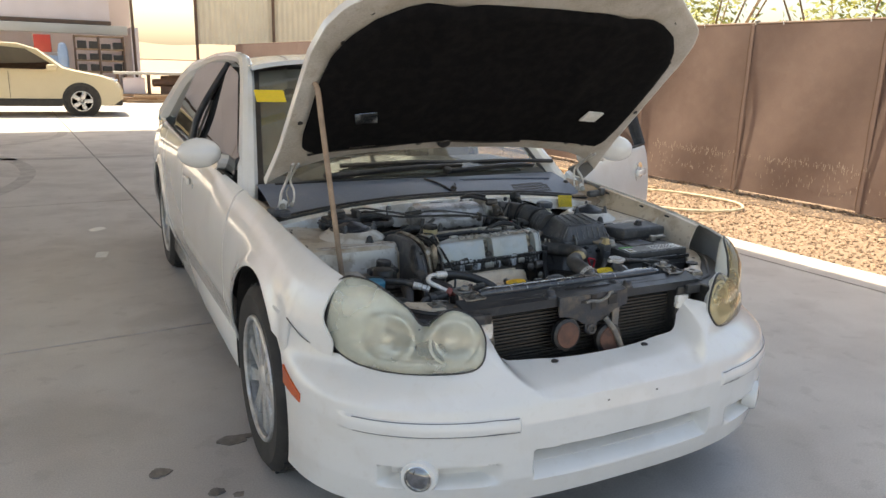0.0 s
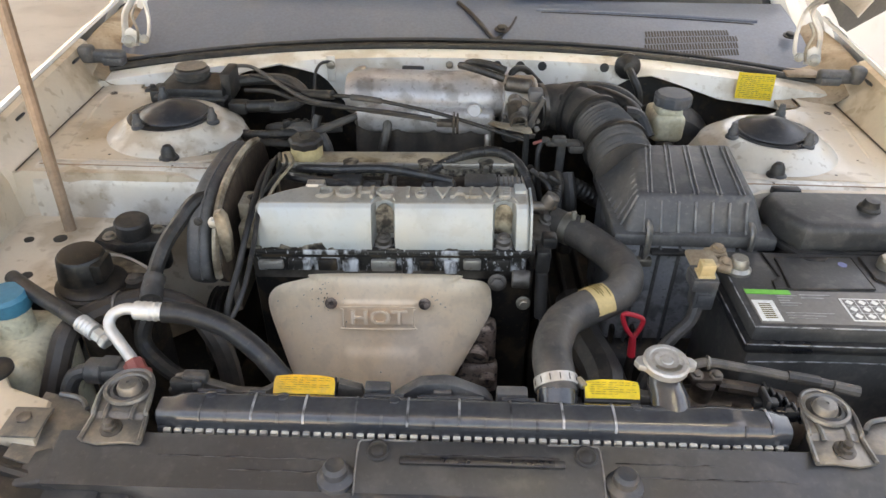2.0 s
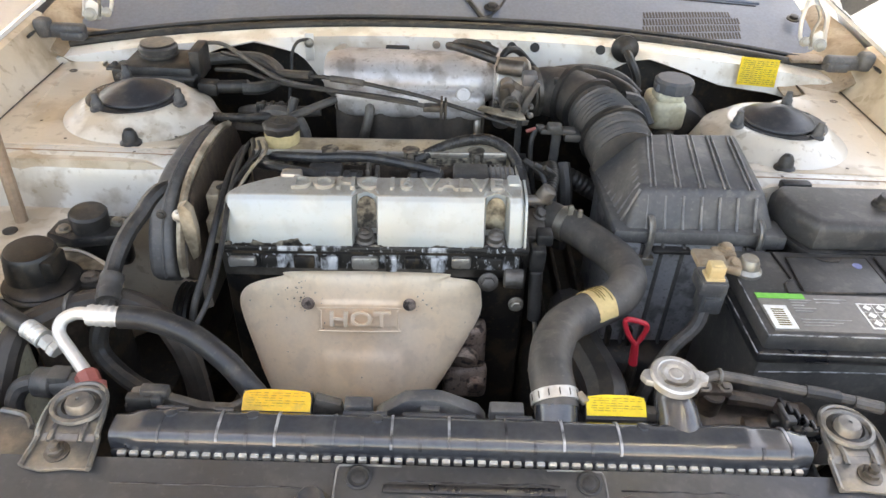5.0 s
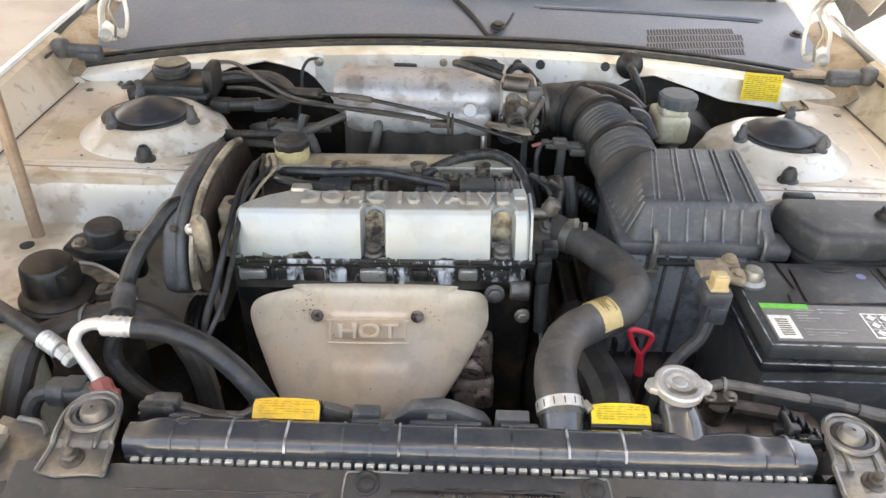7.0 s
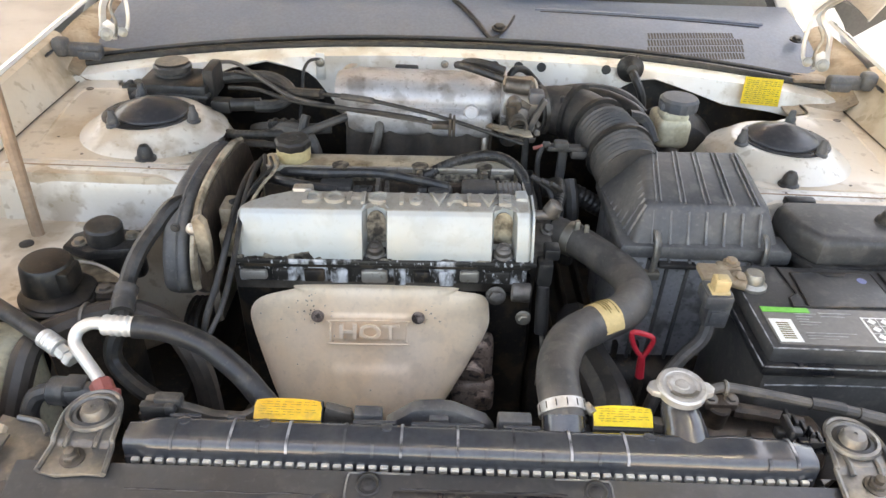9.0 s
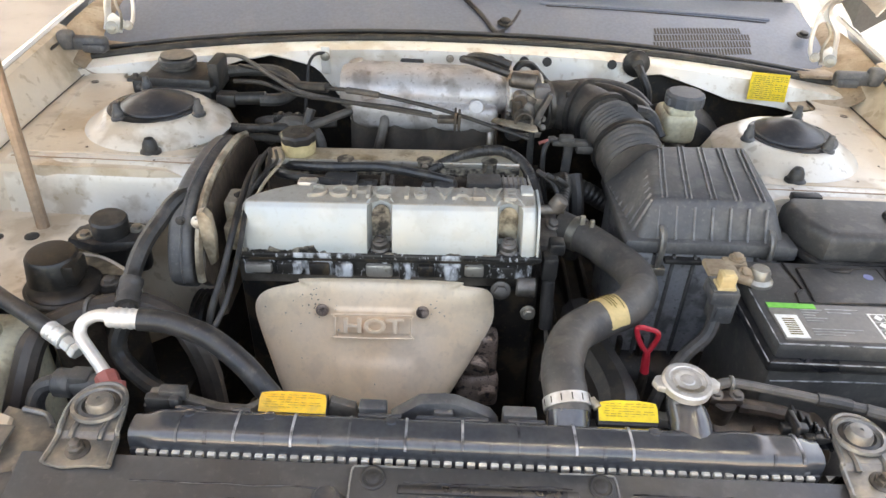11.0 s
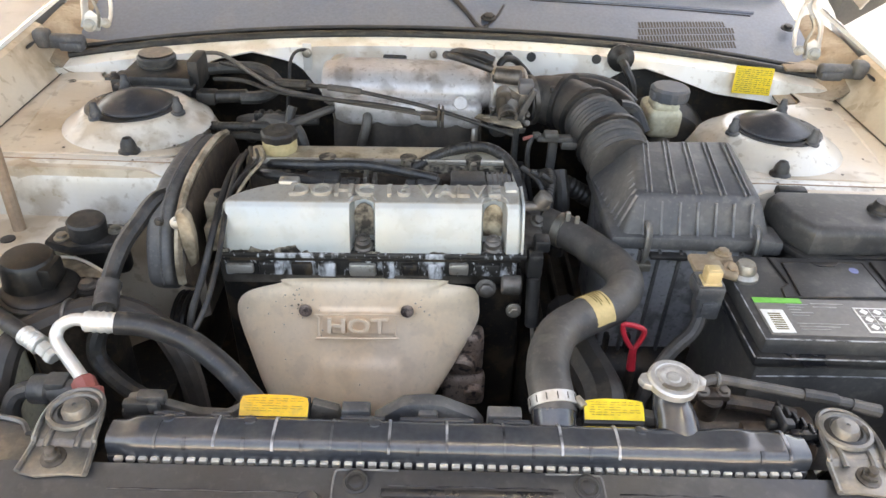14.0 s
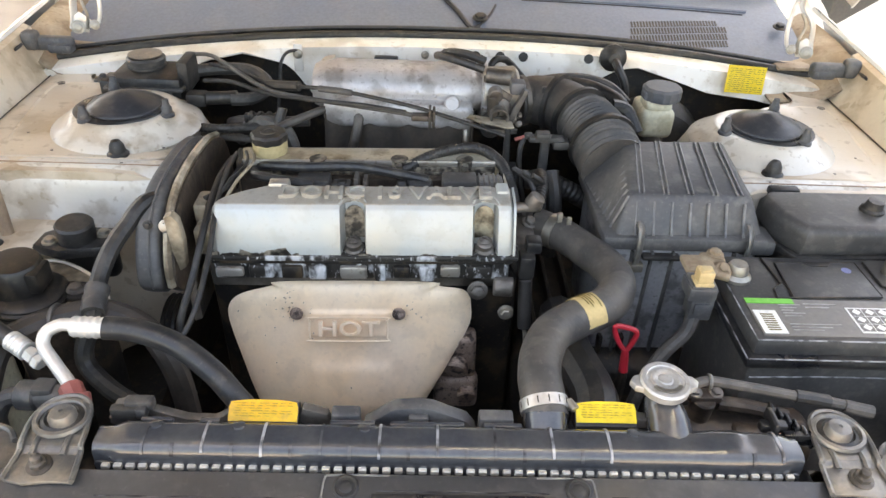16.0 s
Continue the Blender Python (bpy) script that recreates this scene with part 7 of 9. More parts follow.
for c in (-0.112, 0.0515):
    part("cover_bolt", merge(lathe([(0.0125, 0), (0.0125, 0.003), (0.010, 0.005), (0.010, 0.012), (0.007, 0.014), (0.001, 0.014)], (c, 0.256, 0.706), (0, -0.25, 1), 20), tube([Vector((c + (0.0085 - 0.0009 * a / 3) * math.cos(a), 0.2535 + (0.0085 - 0.0009 * a / 3) * math.sin(a), 0.7205 + 0.0002 * a)) for a in lin(0, 18, 40)], 0.0011, 1, 5)), M["iron"], vc)
    part("recess_soot", sheet(lambda u, v: Vector((c + u * 0.0125 * math.sqrt(1 - (max(0, v - 0.62) / 0.39) ** 2), 0.2745 + 0.008 * v, 0.712 + 0.042 * v)), lin(-1, 1, 8), lin(0, 1, 14), 0.001), M["soot"] if c < 0 else M["oilstreak"], vc, "oil-stained bolt recess")
q = Matrix.Translation((-0.073, 0.2885, 0.7667)) @ pose(0, 0, 0, 2.5)
text_part("lettering", "DOHC 16 VALVE", 0.0335, 0.0034, q @ Matrix.Diagonal((1.07, 0.98, 1, 1)), M["covertop"], vc, "raised cast lettering", 0.0008)
part("cover_lug", box(-0.222, -0.196, 0.304, 0.320, 0.759, 0.772, 0.003), M["alu"], vc)
part("cover_lug", box(0.066, 0.082, 0.290, 0.314, 0.761, 0.7705, 0.003), M["cover"], vc)
rng = random.Random(11)
for i in range(20):                            # black flakes along the foot of the face
    cx = rng.uniform(-0.283, -0.19) if i < 13 else rng.uniform(-0.19, 0.078)
    h, w = rng.uniform(0.003, 0.011) * (1 if i < 13 else 0.5), rng.uniform(0.006, 0.016)
    pts = [(cx + w * (0.7 + 0.5 * rng.random()) * math.cos(a), h * (0.6 + 0.6 * rng.random()) * math.sin(a)) for a in lin(0, math.pi, 9)]
    part("grime_flake", sheet(lambda q, r: Vector((cx + (pts[q][0] - cx) * r, 0.2418 - 0.0006 + 0.23 * pts[q][1] * r, 0.7035 + pts[q][1] * r)), list(range(9)), [0.02, 0.5, 1.0]), M["soot"], vc)
# centre valley with leads, and the rear cover
part("valley", box(-0.285, 0.085, 0.318, 0.38, 0.66, 0.715, 0.004), M["dark"], eng)
rv = part("rear_valve_cover", merge(box(-0.287, 0.079, 0.392, 0.440, 0.70, 0.759, 0.009, 3)), M["oilycover"], eng, "oil-browned rear valve cover")
part("cover_step", box(-0.278, 0.072, 0.374, 0.393, 0.70, 0.741, 0.004), M["oilbrown"], rv)
# bright strip that paints the highlight along the front edge
part("cover_edge", box(-0.280, 0.074, 0.3905, 0.3955, 0.7515, 0.7605, 0.002), M["alu"], rv, "bright strip imitating the highlight on the cover's edge")
# dark bands along the groove, flat dark marks for the bolt recesses
part("soot_band", box(-0.280, 0.072, 0.3895, 0.3925, 0.742, 0.7515, 0.0006), M["soot"], rv)
part("step_groove", box(-0.27, 0.066, 0.386, 0.3925, 0.740, 0.745, 0.001), M["soot"], rv)
for x in (-0.172, -0.06, 0.03):
    part("bolt_notch", merge(lathe([(0.012, 0), (0.012, 0.0016), (0.0005, 0.0018)], (x, 0.3975, 0.7592), (0, 0, 1), 18), box(x - 0.010, x + 0.010, 0.3885, 0.3905, 0.742, 0.7606, 0.0004)), M["soot"], rv)
    part("cover_bolt", lathe([(0.0065, 0), (0.0065, 0.004), (0.0045, 0.006), (0.0045, 0.016), (0.001, 0.0165)], (x, 0.384, 0.744), (0, -0.2, 1), 14), M["steel"], rv)
oc = part("oil_filler_neck", lathe([(0.023, 0), (0.024, 0.004), (0.024, 0.017), (0.021, 0.019)], (-0.241, 0.420, 0.758), (0, 0, 1), 28), M["oilcap"], rv)
part("oil_cap", lathe([(0.023, 0.0), (0.025, 0.003), (0.025, 0.010), (0.022, 0.013), (0.014, 0.014), (0.001, 0.0145)], (-0.241, 0.420, 0.776), (0, 0, 1), 48, wave=lambda a: 1 + 0.045 * math.cos(8 * a)), M["black"], oc, "black knurled oil filler cap")
part("cap_grip", lathe([(0.012, 0), (0.0115, 0.0012), (0.008, 0.0015), (0.0075, 0.0006)], (-0.241, 0.420, 0.7895), (0, 0, 1), 24), M["black"], oc)
# ignition leads and harness lying in the valley
for k, P in enumerate(([(-0.275, 0.42, 0.735), (-0.24, 0.385, 0.755), (-0.19, 0.368, 0.762), (-0.12, 0.366, 0.764), (-0.06, 0.358, 0.758), (-0.02, 0.352, 0.752)],
                       [(-0.28, 0.41, 0.73), (-0.25, 0.362, 0.752), (-0.21, 0.342, 0.756), (-0.17, 0.338, 0.752)],
                       [(-0.06, 0.385, 0.745), (-0.03, 0.40, 0.757), (0.01, 0.415, 0.766), (0.05, 0.415, 0.768), (0.078, 0.395, 0.758), (0.092, 0.36, 0.74), (0.097, 0.33, 0.72)])):
    part("ignition_lead" if k < 2 else "harness", tube(P, 0.0065 if k < 2 else 0.0075, 8 if k < 2 else 20, 10, rib=(0.0042, 0.10) if k == 2 else None), M["achose"] if k < 2 else M["rubber"], eng)
part("coil_pack", merge(box(-0.195, -0.150, 0.338, 0.366, 0.712, 0.757, 0.004), box(-0.150, -0.122, 0.341, 0.36, 0.715, 0.750, 0.004), box(-0.190, -0.155, 0.333, 0.339, 0.735, 0.752, 0.002)), M["dusty_dark"], eng, "black ignition coil block")
part("coil_pack", merge(box(-0.049, -0.014, 0.340, 0.366, 0.715, 0.753, 0.008), box(-0.002, 0.045, 0.338, 0.370, 0.715, 0.757, 0.004), box(0.006, 0.037, 0.333, 0.339, 0.73, 0.750, 0.002)), M["dusty_dark"], eng, "black ignition coil block")
part("connector", box(0.045, 0.080, 0.346, 0.370, 0.722, 0.752, 0.003), M["ribedge"], eng, "dusty grey plug")
part("injector_rail", merge(cyl((-0.12, 0.40, 0.74), (0.06, 0.40, 0.74), 0.007), box(-0.1, -0.07, 0.392, 0.41, 0.735, 0.75, 0.003)), M["steel"], eng)
part("breather_pipe", merge(cyl((0.082, 0.298, 0.742), (0.125, 0.304, 0.740), 0.0065), lathe([(0.010, 0), (0.011, 0.004), (0.011, 0.016), (0.008, 0.018)], (0.112, 0.304, 0.742), (0.5, 0, 0.7), 14)), M["iron"], eng)
for k in range(5):                             # ribs across the pale plug at the end of the valley
    part("plug_rib", box(0.047 + 0.0065 * k, 0.050 + 0.0065 * k, 0.3445, 0.3715, 0.7215, 0.7535, 0.001), M["greylabel"], eng)
part("clip", merge(box(-0.118, -0.112, 0.338, 0.362, 0.735, 0.760, 0.001), box(-0.106, -0.101, 0.338, 0.362, 0.730, 0.756, 0.001)), M["iron"], eng)
for x in (-0.205, -0.135, -0.055):
    part("lead_boot", lathe([(0.009, 0), (0.010, 0.006), (0.0085, 0.018), (0.006, 0.024), (0.001, 0.025)], (x, 0.348, 0.728), (0, 0.1, 1), 16), M["rubber"], eng)
# timing-belt cover


def arch(r_y, r_z, cy, cz, a0, a1, n):
    return [(cy + r_y * math.cos(a), cz + r_z * math.sin(a)) for a in lin(a0, a1, n)]


BELT = [(0.238, 0.650), (0.216, 0.672), (0.217, 0.695), (0.230, 0.723), (0.250, 0.746), (0.282, 0.763), (0.325, 0.771), (0.385, 0.771), (0.44, 0.765), (0.483, 0.752), (0.508, 0.72), (0.515, 0.66), (0.50, 0.60)]
out = [(p.x, p.y) for p in spline([(y, z, 0) for y, z in BELT], 4)] + [(0.45, 0.60), (0.30, 0.63)]
bc = part("belt_cover", prism(out, "yz", -0.376, -0.345, 0.008, 4), M["dusty"], eng, "black curved timing belt cover")
out2 = [(y + 0.006, z - 0.003) for y, z in out[:-2]] + [(0.44, 0.61), (0.30, 0.64)]
part("cover_ridge", tube([(-0.3575, y - 0.001, z + 0.0005) for y, z in BELT[1:10]], 0.0022, 5, 6), M["dusty"], bc)
part("belt_cover_back", prism(out2, "yz", -0.342, -0.328, 0.004), M["oilbrown"], eng, "grimy backing plate of the belt cover")
part("front_plate", prism([(-0.328, 0.770), (-0.319, 0.774), (-0.312, 0.764), (-0.3105, 0.735), (-0.314, 0.700), (-0.322, 0.694), (-0.327, 0.725)], "xz", 0.222, 0.236, 0.002), M["tanalu"], eng, "tan cast plate beside the belt cover")
part("backing_lip", tube([(-0.335, y + 0.003, z + 0.0015) for y, z in BELT[1:10]], 0.0055, 5, 6), M["tanalu"], eng)
part("cover_screw", bolt((-0.334, 0.240, 0.748), (0.1, -1, 0.2), 0.006, 0.007), M["alu"], bc)
part("cover_screw", bolt((-0.357, 0.243, 0.748), (0.1, -1, 0.2), 0.004, 0.005), M["black"], bc)
part("mount_boss", merge(box(-0.314, -0.288, 0.262, 0.30, 0.690, 0.728, 0.006), box(-0.318, -0.30, 0.29, 0.33, 0.715, 0.748, 0.005)), M["tanalu"], eng)
part("belt_pulley", lathe([(0.06, 0), (0.062, 0.004), (0.058, 0.008), (0.062, 0.012), (0.058, 0.016), (0.062, 0.02), (0.04, 0.022), (0.02, 0.018)], (-0.38, 0.33, 0.50), (-1, 0, 0), 32), M["dark"], eng)

# exhaust heat shield


SH = [(-0.2785, 0.598), (-0.2835, 0.6218), (-0.2765, 0.638), (-0.2600, 0.6485), (-0.2308, 0.657), (-0.222, 0.660), (-0.2137, 0.666), (-0.115, 0.668), (-0.0122, 0.666), (-0.004, 0.660), (0.0239, 0.6554), (0.0345, 0.646), (0.0372, 0.6343), (0.0365, 0.608), (0.0145, 0.570), (-0.010, 0.532), (-0.030, 0.500), (-0.042, 0.478), (-0.12, 0.468), (-0.20, 0.470), (-0.232, 0.482), (-0.248, 0.520), (-0.263, 0.559)]
sh_out = spline([(x, z, 0) for x, z in SH], 4, True)


sh_soft = [sum((sh_out[(i + k) % len(sh_out)] for k in range(-9, 10)), Vector()) / 19 for i in range(len(sh_out))]


def shield_pt(i, r):
    p = sh_soft[int(i)].lerp(sh_out[int(i)], r ** 7)
    cx, cz = -0.125, 0.595
    x, z = cx + (p.x - cx) * r, cz + (p.y - cz) * r
    y = 0.250 - 0.062 * smoothstep(0.0, 1.0, (0.655 - z) / 0.165) + 0.006 * r ** 8 - 0.012 * math.sqrt(max(0, 1 - r ** 2))
    emb = (1 - smoothstep(0.048, 0.054, abs(x + 0.122))) * (1 - smoothstep(0.0135, 0.0175, abs(z - 0.617)))
    y -= 0.0022 * emb
    low = (1 - smoothstep(0.045, 0.057, abs(x + 0.12))) * (1 - smoothstep(0.560, 0.575, z))
    y -= 0.0035 * low
    return Vector((x, y, z - 0.012))


hs = part("heat_shield", sheet(shield_pt, list(range(len(sh_out))), lin(0.01, 1, 34), 0.002, True), M["shield"], eng, "heat-tinted beige steel exhaust shield")
qs = Matrix.Translation((-0.122, 0.2185, 0.605)) @ Matrix.Diagonal((1.16, 1.16, 1.16, 1)) @ pose(0, 0, 0, 90 - 24)
text_part("stamping", "HOT", 0.024, 0.0016, qs @ Matrix.Diagonal((1.35, 1, 1, 1)), M["shield"], hs, "stamped lettering", 0.0006)
part("stamping_frame", tube([qs @ Vector(p) for p in ((-0.043, -0.010, 0), (-0.043, 0.010, 0), (-0.040, 0.0135, 0), (0.040, 0.0135, 0), (0.043, 0.010, 0), (0.043, -0.010, 0), (0.040, -0.0135, 0), (-0.040, -0.0135, 0))], 0.0014, 2, 6, closed=True), M["shield"], hs)
rng = random.Random(21)
specks = []
while len(specks) < 46:
    p = shield_pt(rng.randrange(len(sh_out)), rng.uniform(0.1, 0.97))
    d = min(math.hypot(p.x + 0.200, p.z - 0.632), 1.6 * math.hypot(p.x + 0.05, p.z - 0.622))
    if rng.random() < math.exp(-d / 0.012) + 0.004:
        r = rng.uniform(0.0005, 0.0013)
        specks.append(lathe([(r, -0.0004), (r * 0.8, 0.0005), (0.0002, 0.0006)], p - Vector((0, 0.0012, -0.0003)), (0, -1, 0.45), 6))
part("rust_speck", merge(*specks), M["rustcast"], hs, "scattered rust specks")["kind"] = "stuff"
for x in (-0.189, -0.057):
    part("shield_bolt", merge(lathe([(0.0085, 0), (0.0085, 0.003), (0.006, 0.004)], (x, 0.231, 0.622), (0, -1, 0.15), 20), lathe([(0.0055, 0.003), (0.0055, 0.007), (0.001, 0.008)], (x, 0.231, 0.622), (0, -1, 0.15), 6)), M["rustcast"], hs)
part("manifold_flange", merge(box(-0.005, 0.046, 0.230, 0.262, 0.500, 0.578, 0.008, 3), cyl((0.02, 0.235, 0.535), (0.017, 0.22, 0.53), 0.018), box(-0.03, 0.0, 0.225, 0.25, 0.49, 0.53, 0.008), box(-0.012, 0.050, 0.222, 0.250, 0.455, 0.512, 0.010, 3), cyl((0.034, 0.228, 0.490), (0.034, 0.214, 0.486), 0.013)), M["rustcast"], eng, "spotted cast manifold flange")
part("exhaust_manifold", tube([(-0.23, 0.28, 0.60), (-0.12, 0.28, 0.57), (0.0, 0.28, 0.55), (-0.08, 0.25, 0.42)], 0.03, 6, 12), M["dark"], eng)
part("downpipe_casting", box(-0.2, 0.0, 0.235, 0.29, 0.36, 0.52, 0.02), M["dark"], eng)

# intake plenum and throttle body
pl = thing("intake_plenum", (-0.07, 0.52, 0.66), "dusty cast aluminium intake plenum with runners", "intake plenum", move=(0, 0.108, -0.014))


def plen_pt(x, a):
    e = min(x + 0.217, 0.052 - x)
    r = 1 - 0.18 * (1 - smoothstep(0, 0.02, e))
    y, z = 0.578 + 0.066 * r * math.cos(a), 0.778 + 0.042 * r * math.sin(a)
    return Vector((x, y, z - 0.008 * math.cos(a)))


part("chamber", merge(sheet(plen_pt, lin(-0.217, 0.052, 26), lin(0, 2 * math.pi, 33)), prism([plen_pt(-0.216, a).yz for a in lin(0, 6.2, 30)], "yz", -0.2175, -0.216), prism([plen_pt(0.051, a).yz for a in lin(0, 6.2, 30)], "yz", 0.051, 0.053)), M["plenum"], pl)
part("runner_plate", sheet(lambda x, z: Vector((x, 0.505 - 0.006 * math.cos(x * 2 * math.pi / 0.0625) - 0.10 * (0.77 - z), z)), lin(-0.195, 0.042, 60), lin(0.69, 0.772, 6), 0.004), M["runner"], pl, "casting of the joined runners, darkened to imitate shade")
part("lower_body", box(-0.198, 0.040, 0.492, 0.560, 0.738, 0.782, 0.012, 3), M["plenum"], pl)
part("end_flange", prism(arch(0.062, 0.052, 0.568, 0.778, 0, 6.1, 24), "yz", 0.053, 0.062, 0.002), M["plenum"], pl)
part("plug", lathe([(0.0125, 0), (0.0125, 0.004), (0.010, 0.006), (0.001, 0.006)], (0.005, 0.5015, 0.781), (0, -1, 0.42), 24), M["plenum"], pl)
part("boss", lathe([(0.010, 0), (0.010, 0.01), (0.006, 0.012)], (-0.19, 0.535, 0.800), (0, -0.5, 1), 14), M["alu"], pl)
part("boss", lathe([(0.012, 0), (0.012, 0.008), (0.007, 0.01)], (-0.195, 0.585, 0.812), (-0.3, 0, 1), 14), M["alu"], pl)
part("foam_strip", box(-0.125, -0.085, 0.612, 0.622, 0.806, 0.815, 0.003), M["black"], pl)
part("brace", tube([(-0.145, 0.520, 0.768), (-0.142, 0.490, 0.752), (-0.150, 0.480, 0.715), (-0.165, 0.478, 0.66)], 0.008, 5, 10), M["iron"], pl)
part("stay", tube([(0.03, 0.515, 0.755), (0.03, 0.495, 0.72), (0.028, 0.49, 0.66)], 0.006, 4, 8), M["alu"], pl)
tbd = thing("throttle", (0.085, 0.52, 0.72), "grimy aluminium throttle unit with brown springs and cams", "throttle", move=(-0.008, 0.085, 0.0))
part("barrel", cyl((0.062, 0.560, 0.778), (0.118, 0.566, 0.780), 0.036), M["alu"], tbd)
part("cam", merge(lathe([(0.014, 0), (0.014, 0.006), (0.010, 0.008)], (0.088, 0.492, 0.778), (0, -1, 0.2), 24), prism([(0.07, 0.774), (0.095, 0.767), (0.104, 0.794), (0.082, 0.807)], "xz", 0.496, 0.500, 0.001), box(0.07, 0.112, 0.478, 0.492, 0.757, 0.767, 0.002), cyl((0.072, 0.482, 0.80), (0.076, 0.484, 0.768), 0.009), cyl((0.076, 0.476, 0.800), (0.076, 0.492, 0.803), 0.011)), M["iron"], tbd)
part("spring", tube([Vector((0.083 + 0.013 * math.cos(a), 0.476 - 0.0009 * a, 0.774 + 0.013 * math.sin(a))) for a in lin(0, 22, 60)], 0.002, 2, 5), M["iron"], tbd)
part("sensor", box(0.099, 0.122, 0.488, 0.512, 0.798, 0.818, 0.004), M["greycap"], tbd)
part("idle_valve", cyl((0.075, 0.53, 0.74), (0.075, 0.50, 0.735), 0.016), M["latch"], tbd)
part("idle_pipe", cyl((0.105, 0.525, 0.812), (0.065, 0.535, 0.812), 0.012), M["iron"], tbd)
part("vacuum_hose", tube([(0.0, 0.60, 0.822), (0.01, 0.568, 0.835), (0.035, 0.55, 0.838), (0.062, 0.54, 0.832)], 0.007, 6, 8), M["rubber"], tbd)
part("vacuum_hose", tube([(-0.012, 0.59, 0.822), (0.0, 0.555, 0.832), (0.03, 0.535, 0.83), (0.06, 0.53, 0.822)], 0.0065, 6, 8), M["rubber"], tbd)
part("cable_bracket", merge(prism([(0.033, 0.470), (0.040, 0.484), (0.102, 0.462), (0.104, 0.440), (0.094, 0.438), (0.050, 0.458)], "xy", 0.7655, 0.7685, 0.001), box(0.046, 0.056, 0.466, 0.474, 0.768, 0.7705, 0.001)), M["tanalu"], tbd, "grimy tan cable bracket")
# corrugated air duct
ad = thing("air_duct", (0.18, 0.52, 0.7), "black corrugated rubber intake duct", "air duct")
DP = [(0.118, 0.660, 0.756), (0.146, 0.662, 0.757), (0.186, 0.640, 0.757), (0.214, 0.590, 0.753), (0.230, 0.535, 0.746), (0.240, 0.470, 0.735)]
part("elbow", tube(DP[:4], [0.035, 0.040, 0.043, 0.044], 8, 24), M["hose"], ad)
part("bellows", tube(DP[3:], [0.044, 0.0455, 0.046], 8, 24, rib=(0.0085, 0.09)), M["hose"], ad)
for k, (p, w) in enumerate((((0.158, 0.632, 0.790), 0.010), ((0.205, 0.580, 0.792), 0.012), ((0.180, 0.640, 0.796), 0.007), ((0.232, 0.575, 0.786), 0.008))):
    part("clamp_screw", box(p[0] - w, p[0] + w, p[1] - 0.006, p[1] + 0.006, p[2] - 0.012, p[2] + 0.002, 0.003), M["dusty_dark"], ad)
DS = spline(DP, 8)
for i, r in ((2, 0.041), (14, 0.0495), (22, 0.0505), (33, 0.053)):
    d = (DS[i + 1] - DS[i]).normalized()
    part("clamp", lathe([(r - 0.004, -0.004), (r, -0.0035), (r, 0.0035), (r - 0.004, 0.004)], DS[i], d, 30), M["black"] if i > 5 else M["iron"], ad)
part("side_hose", tube([(0.165, 0.70, 0.760), (0.205, 0.712, 0.765), (0.245, 0.695, 0.766), (0.282, 0.655, 0.758), (0.288, 0.635, 0.735)], 0.014, 6, 12), M["rubber"], ad)
part("side_branch", tube([(0.255, 0.60, 0.775), (0.280, 0.60, 0.768), (0.296, 0.58, 0.74)], 0.012, 5, 10), M["rubber"], ad)

# air filter box
ab = thing("air_filter_box", (0.30, 0.38, 0.45), "dusty black ribbed air filter housing with steel clips", "air filter box", move=(0, 0.026, 0))


def lid_bm():
    bm = bmesh.new()
    lo = [(0.212, 0.290), (0.408, 0.300), (0.412, 0.455), (0.196, 0.458)]
    hi = [(0.224, 0.310), (0.388, 0.316), (0.394, 0.462), (0.252, 0.452)]
    A = [bm.verts.new((x, y, 0.716)) for x, y in lo]
    B = [bm.verts.new((x, y, z)) for (x, y), z in zip(hi, (0.765, 0.765, 0.776, 0.776))]
    for i in range(4):
        bm.faces.new((A[i], A[(i + 1) % 4], B[(i + 1) % 4], B[i]))
    bm.faces.new(B)
    bm.faces.new(A[::-1])
    bmesh.ops.bevel(bm, geom=[e for e in bm.edges if max(v.co.z for v in e.verts) > 0.74], offset=0.008, segments=3, affect="EDGES", profile=0.5)
    return bm


lid = part("lid", lid_bm(), M["dusty"], ab)
for k in range(5):
    x0, x1 = 0.243 + 0.0320 * k, 0.266 + 0.0285 * k
    for o in (-0.0032, 0.0032):                # each rib gets two pale lines that paint its highlights
        part("lid_rib", tube([(x0 + o, 0.316, 0.7655), (x0 + o + (x1 - x0) * 0.5, 0.385, 0.7715), (x1 + o, 0.448, 0.7765)], 0.0014, 3, 6), M["ribedge"], lid)
for k in range(7):
    x = 0.236 + 0.0235 * k
    part("face_rib", tube([(x, 0.309, 0.757), (x + 0.001, 0.300, 0.735), (x + 0.002, 0.291, 0.717)], 0.0018, 3, 6), M["ribedge"], lid)
for k in range(9):
    y = 0.31 + 0.0165 * k
    part("side_rib", tube([(0.225 + 0.15 * (y - 0.31), y, 0.764), (0.217 + 0.02 * (y - 0.31), y, 0.74), (0.209 - 0.08 * (y - 0.31), y, 0.717)], 0.0018, 3, 6), M["ribedge"], lid)
part("rim", merge(box(0.196, 0.412, 0.284, 0.474, 0.697, 0.717, 0.005), box(0.376, 0.424, 0.286, 0.33, 0.692, 0.714, 0.005)), M["dusty"], ab)
part("body", box(0.208, 0.402, 0.292, 0.462, 0.46, 0.70, 0.012, 3, taper=-0.04), M["dustcoat"], ab, "dust-caked lower half of the housing")
for x in (0.236, 0.262, 0.29, 0.345, 0.37):
    part("body_rib", box(x, x + 0.004, 0.284, 0.294, 0.52, 0.695, 0.001), M["dusty"], ab)
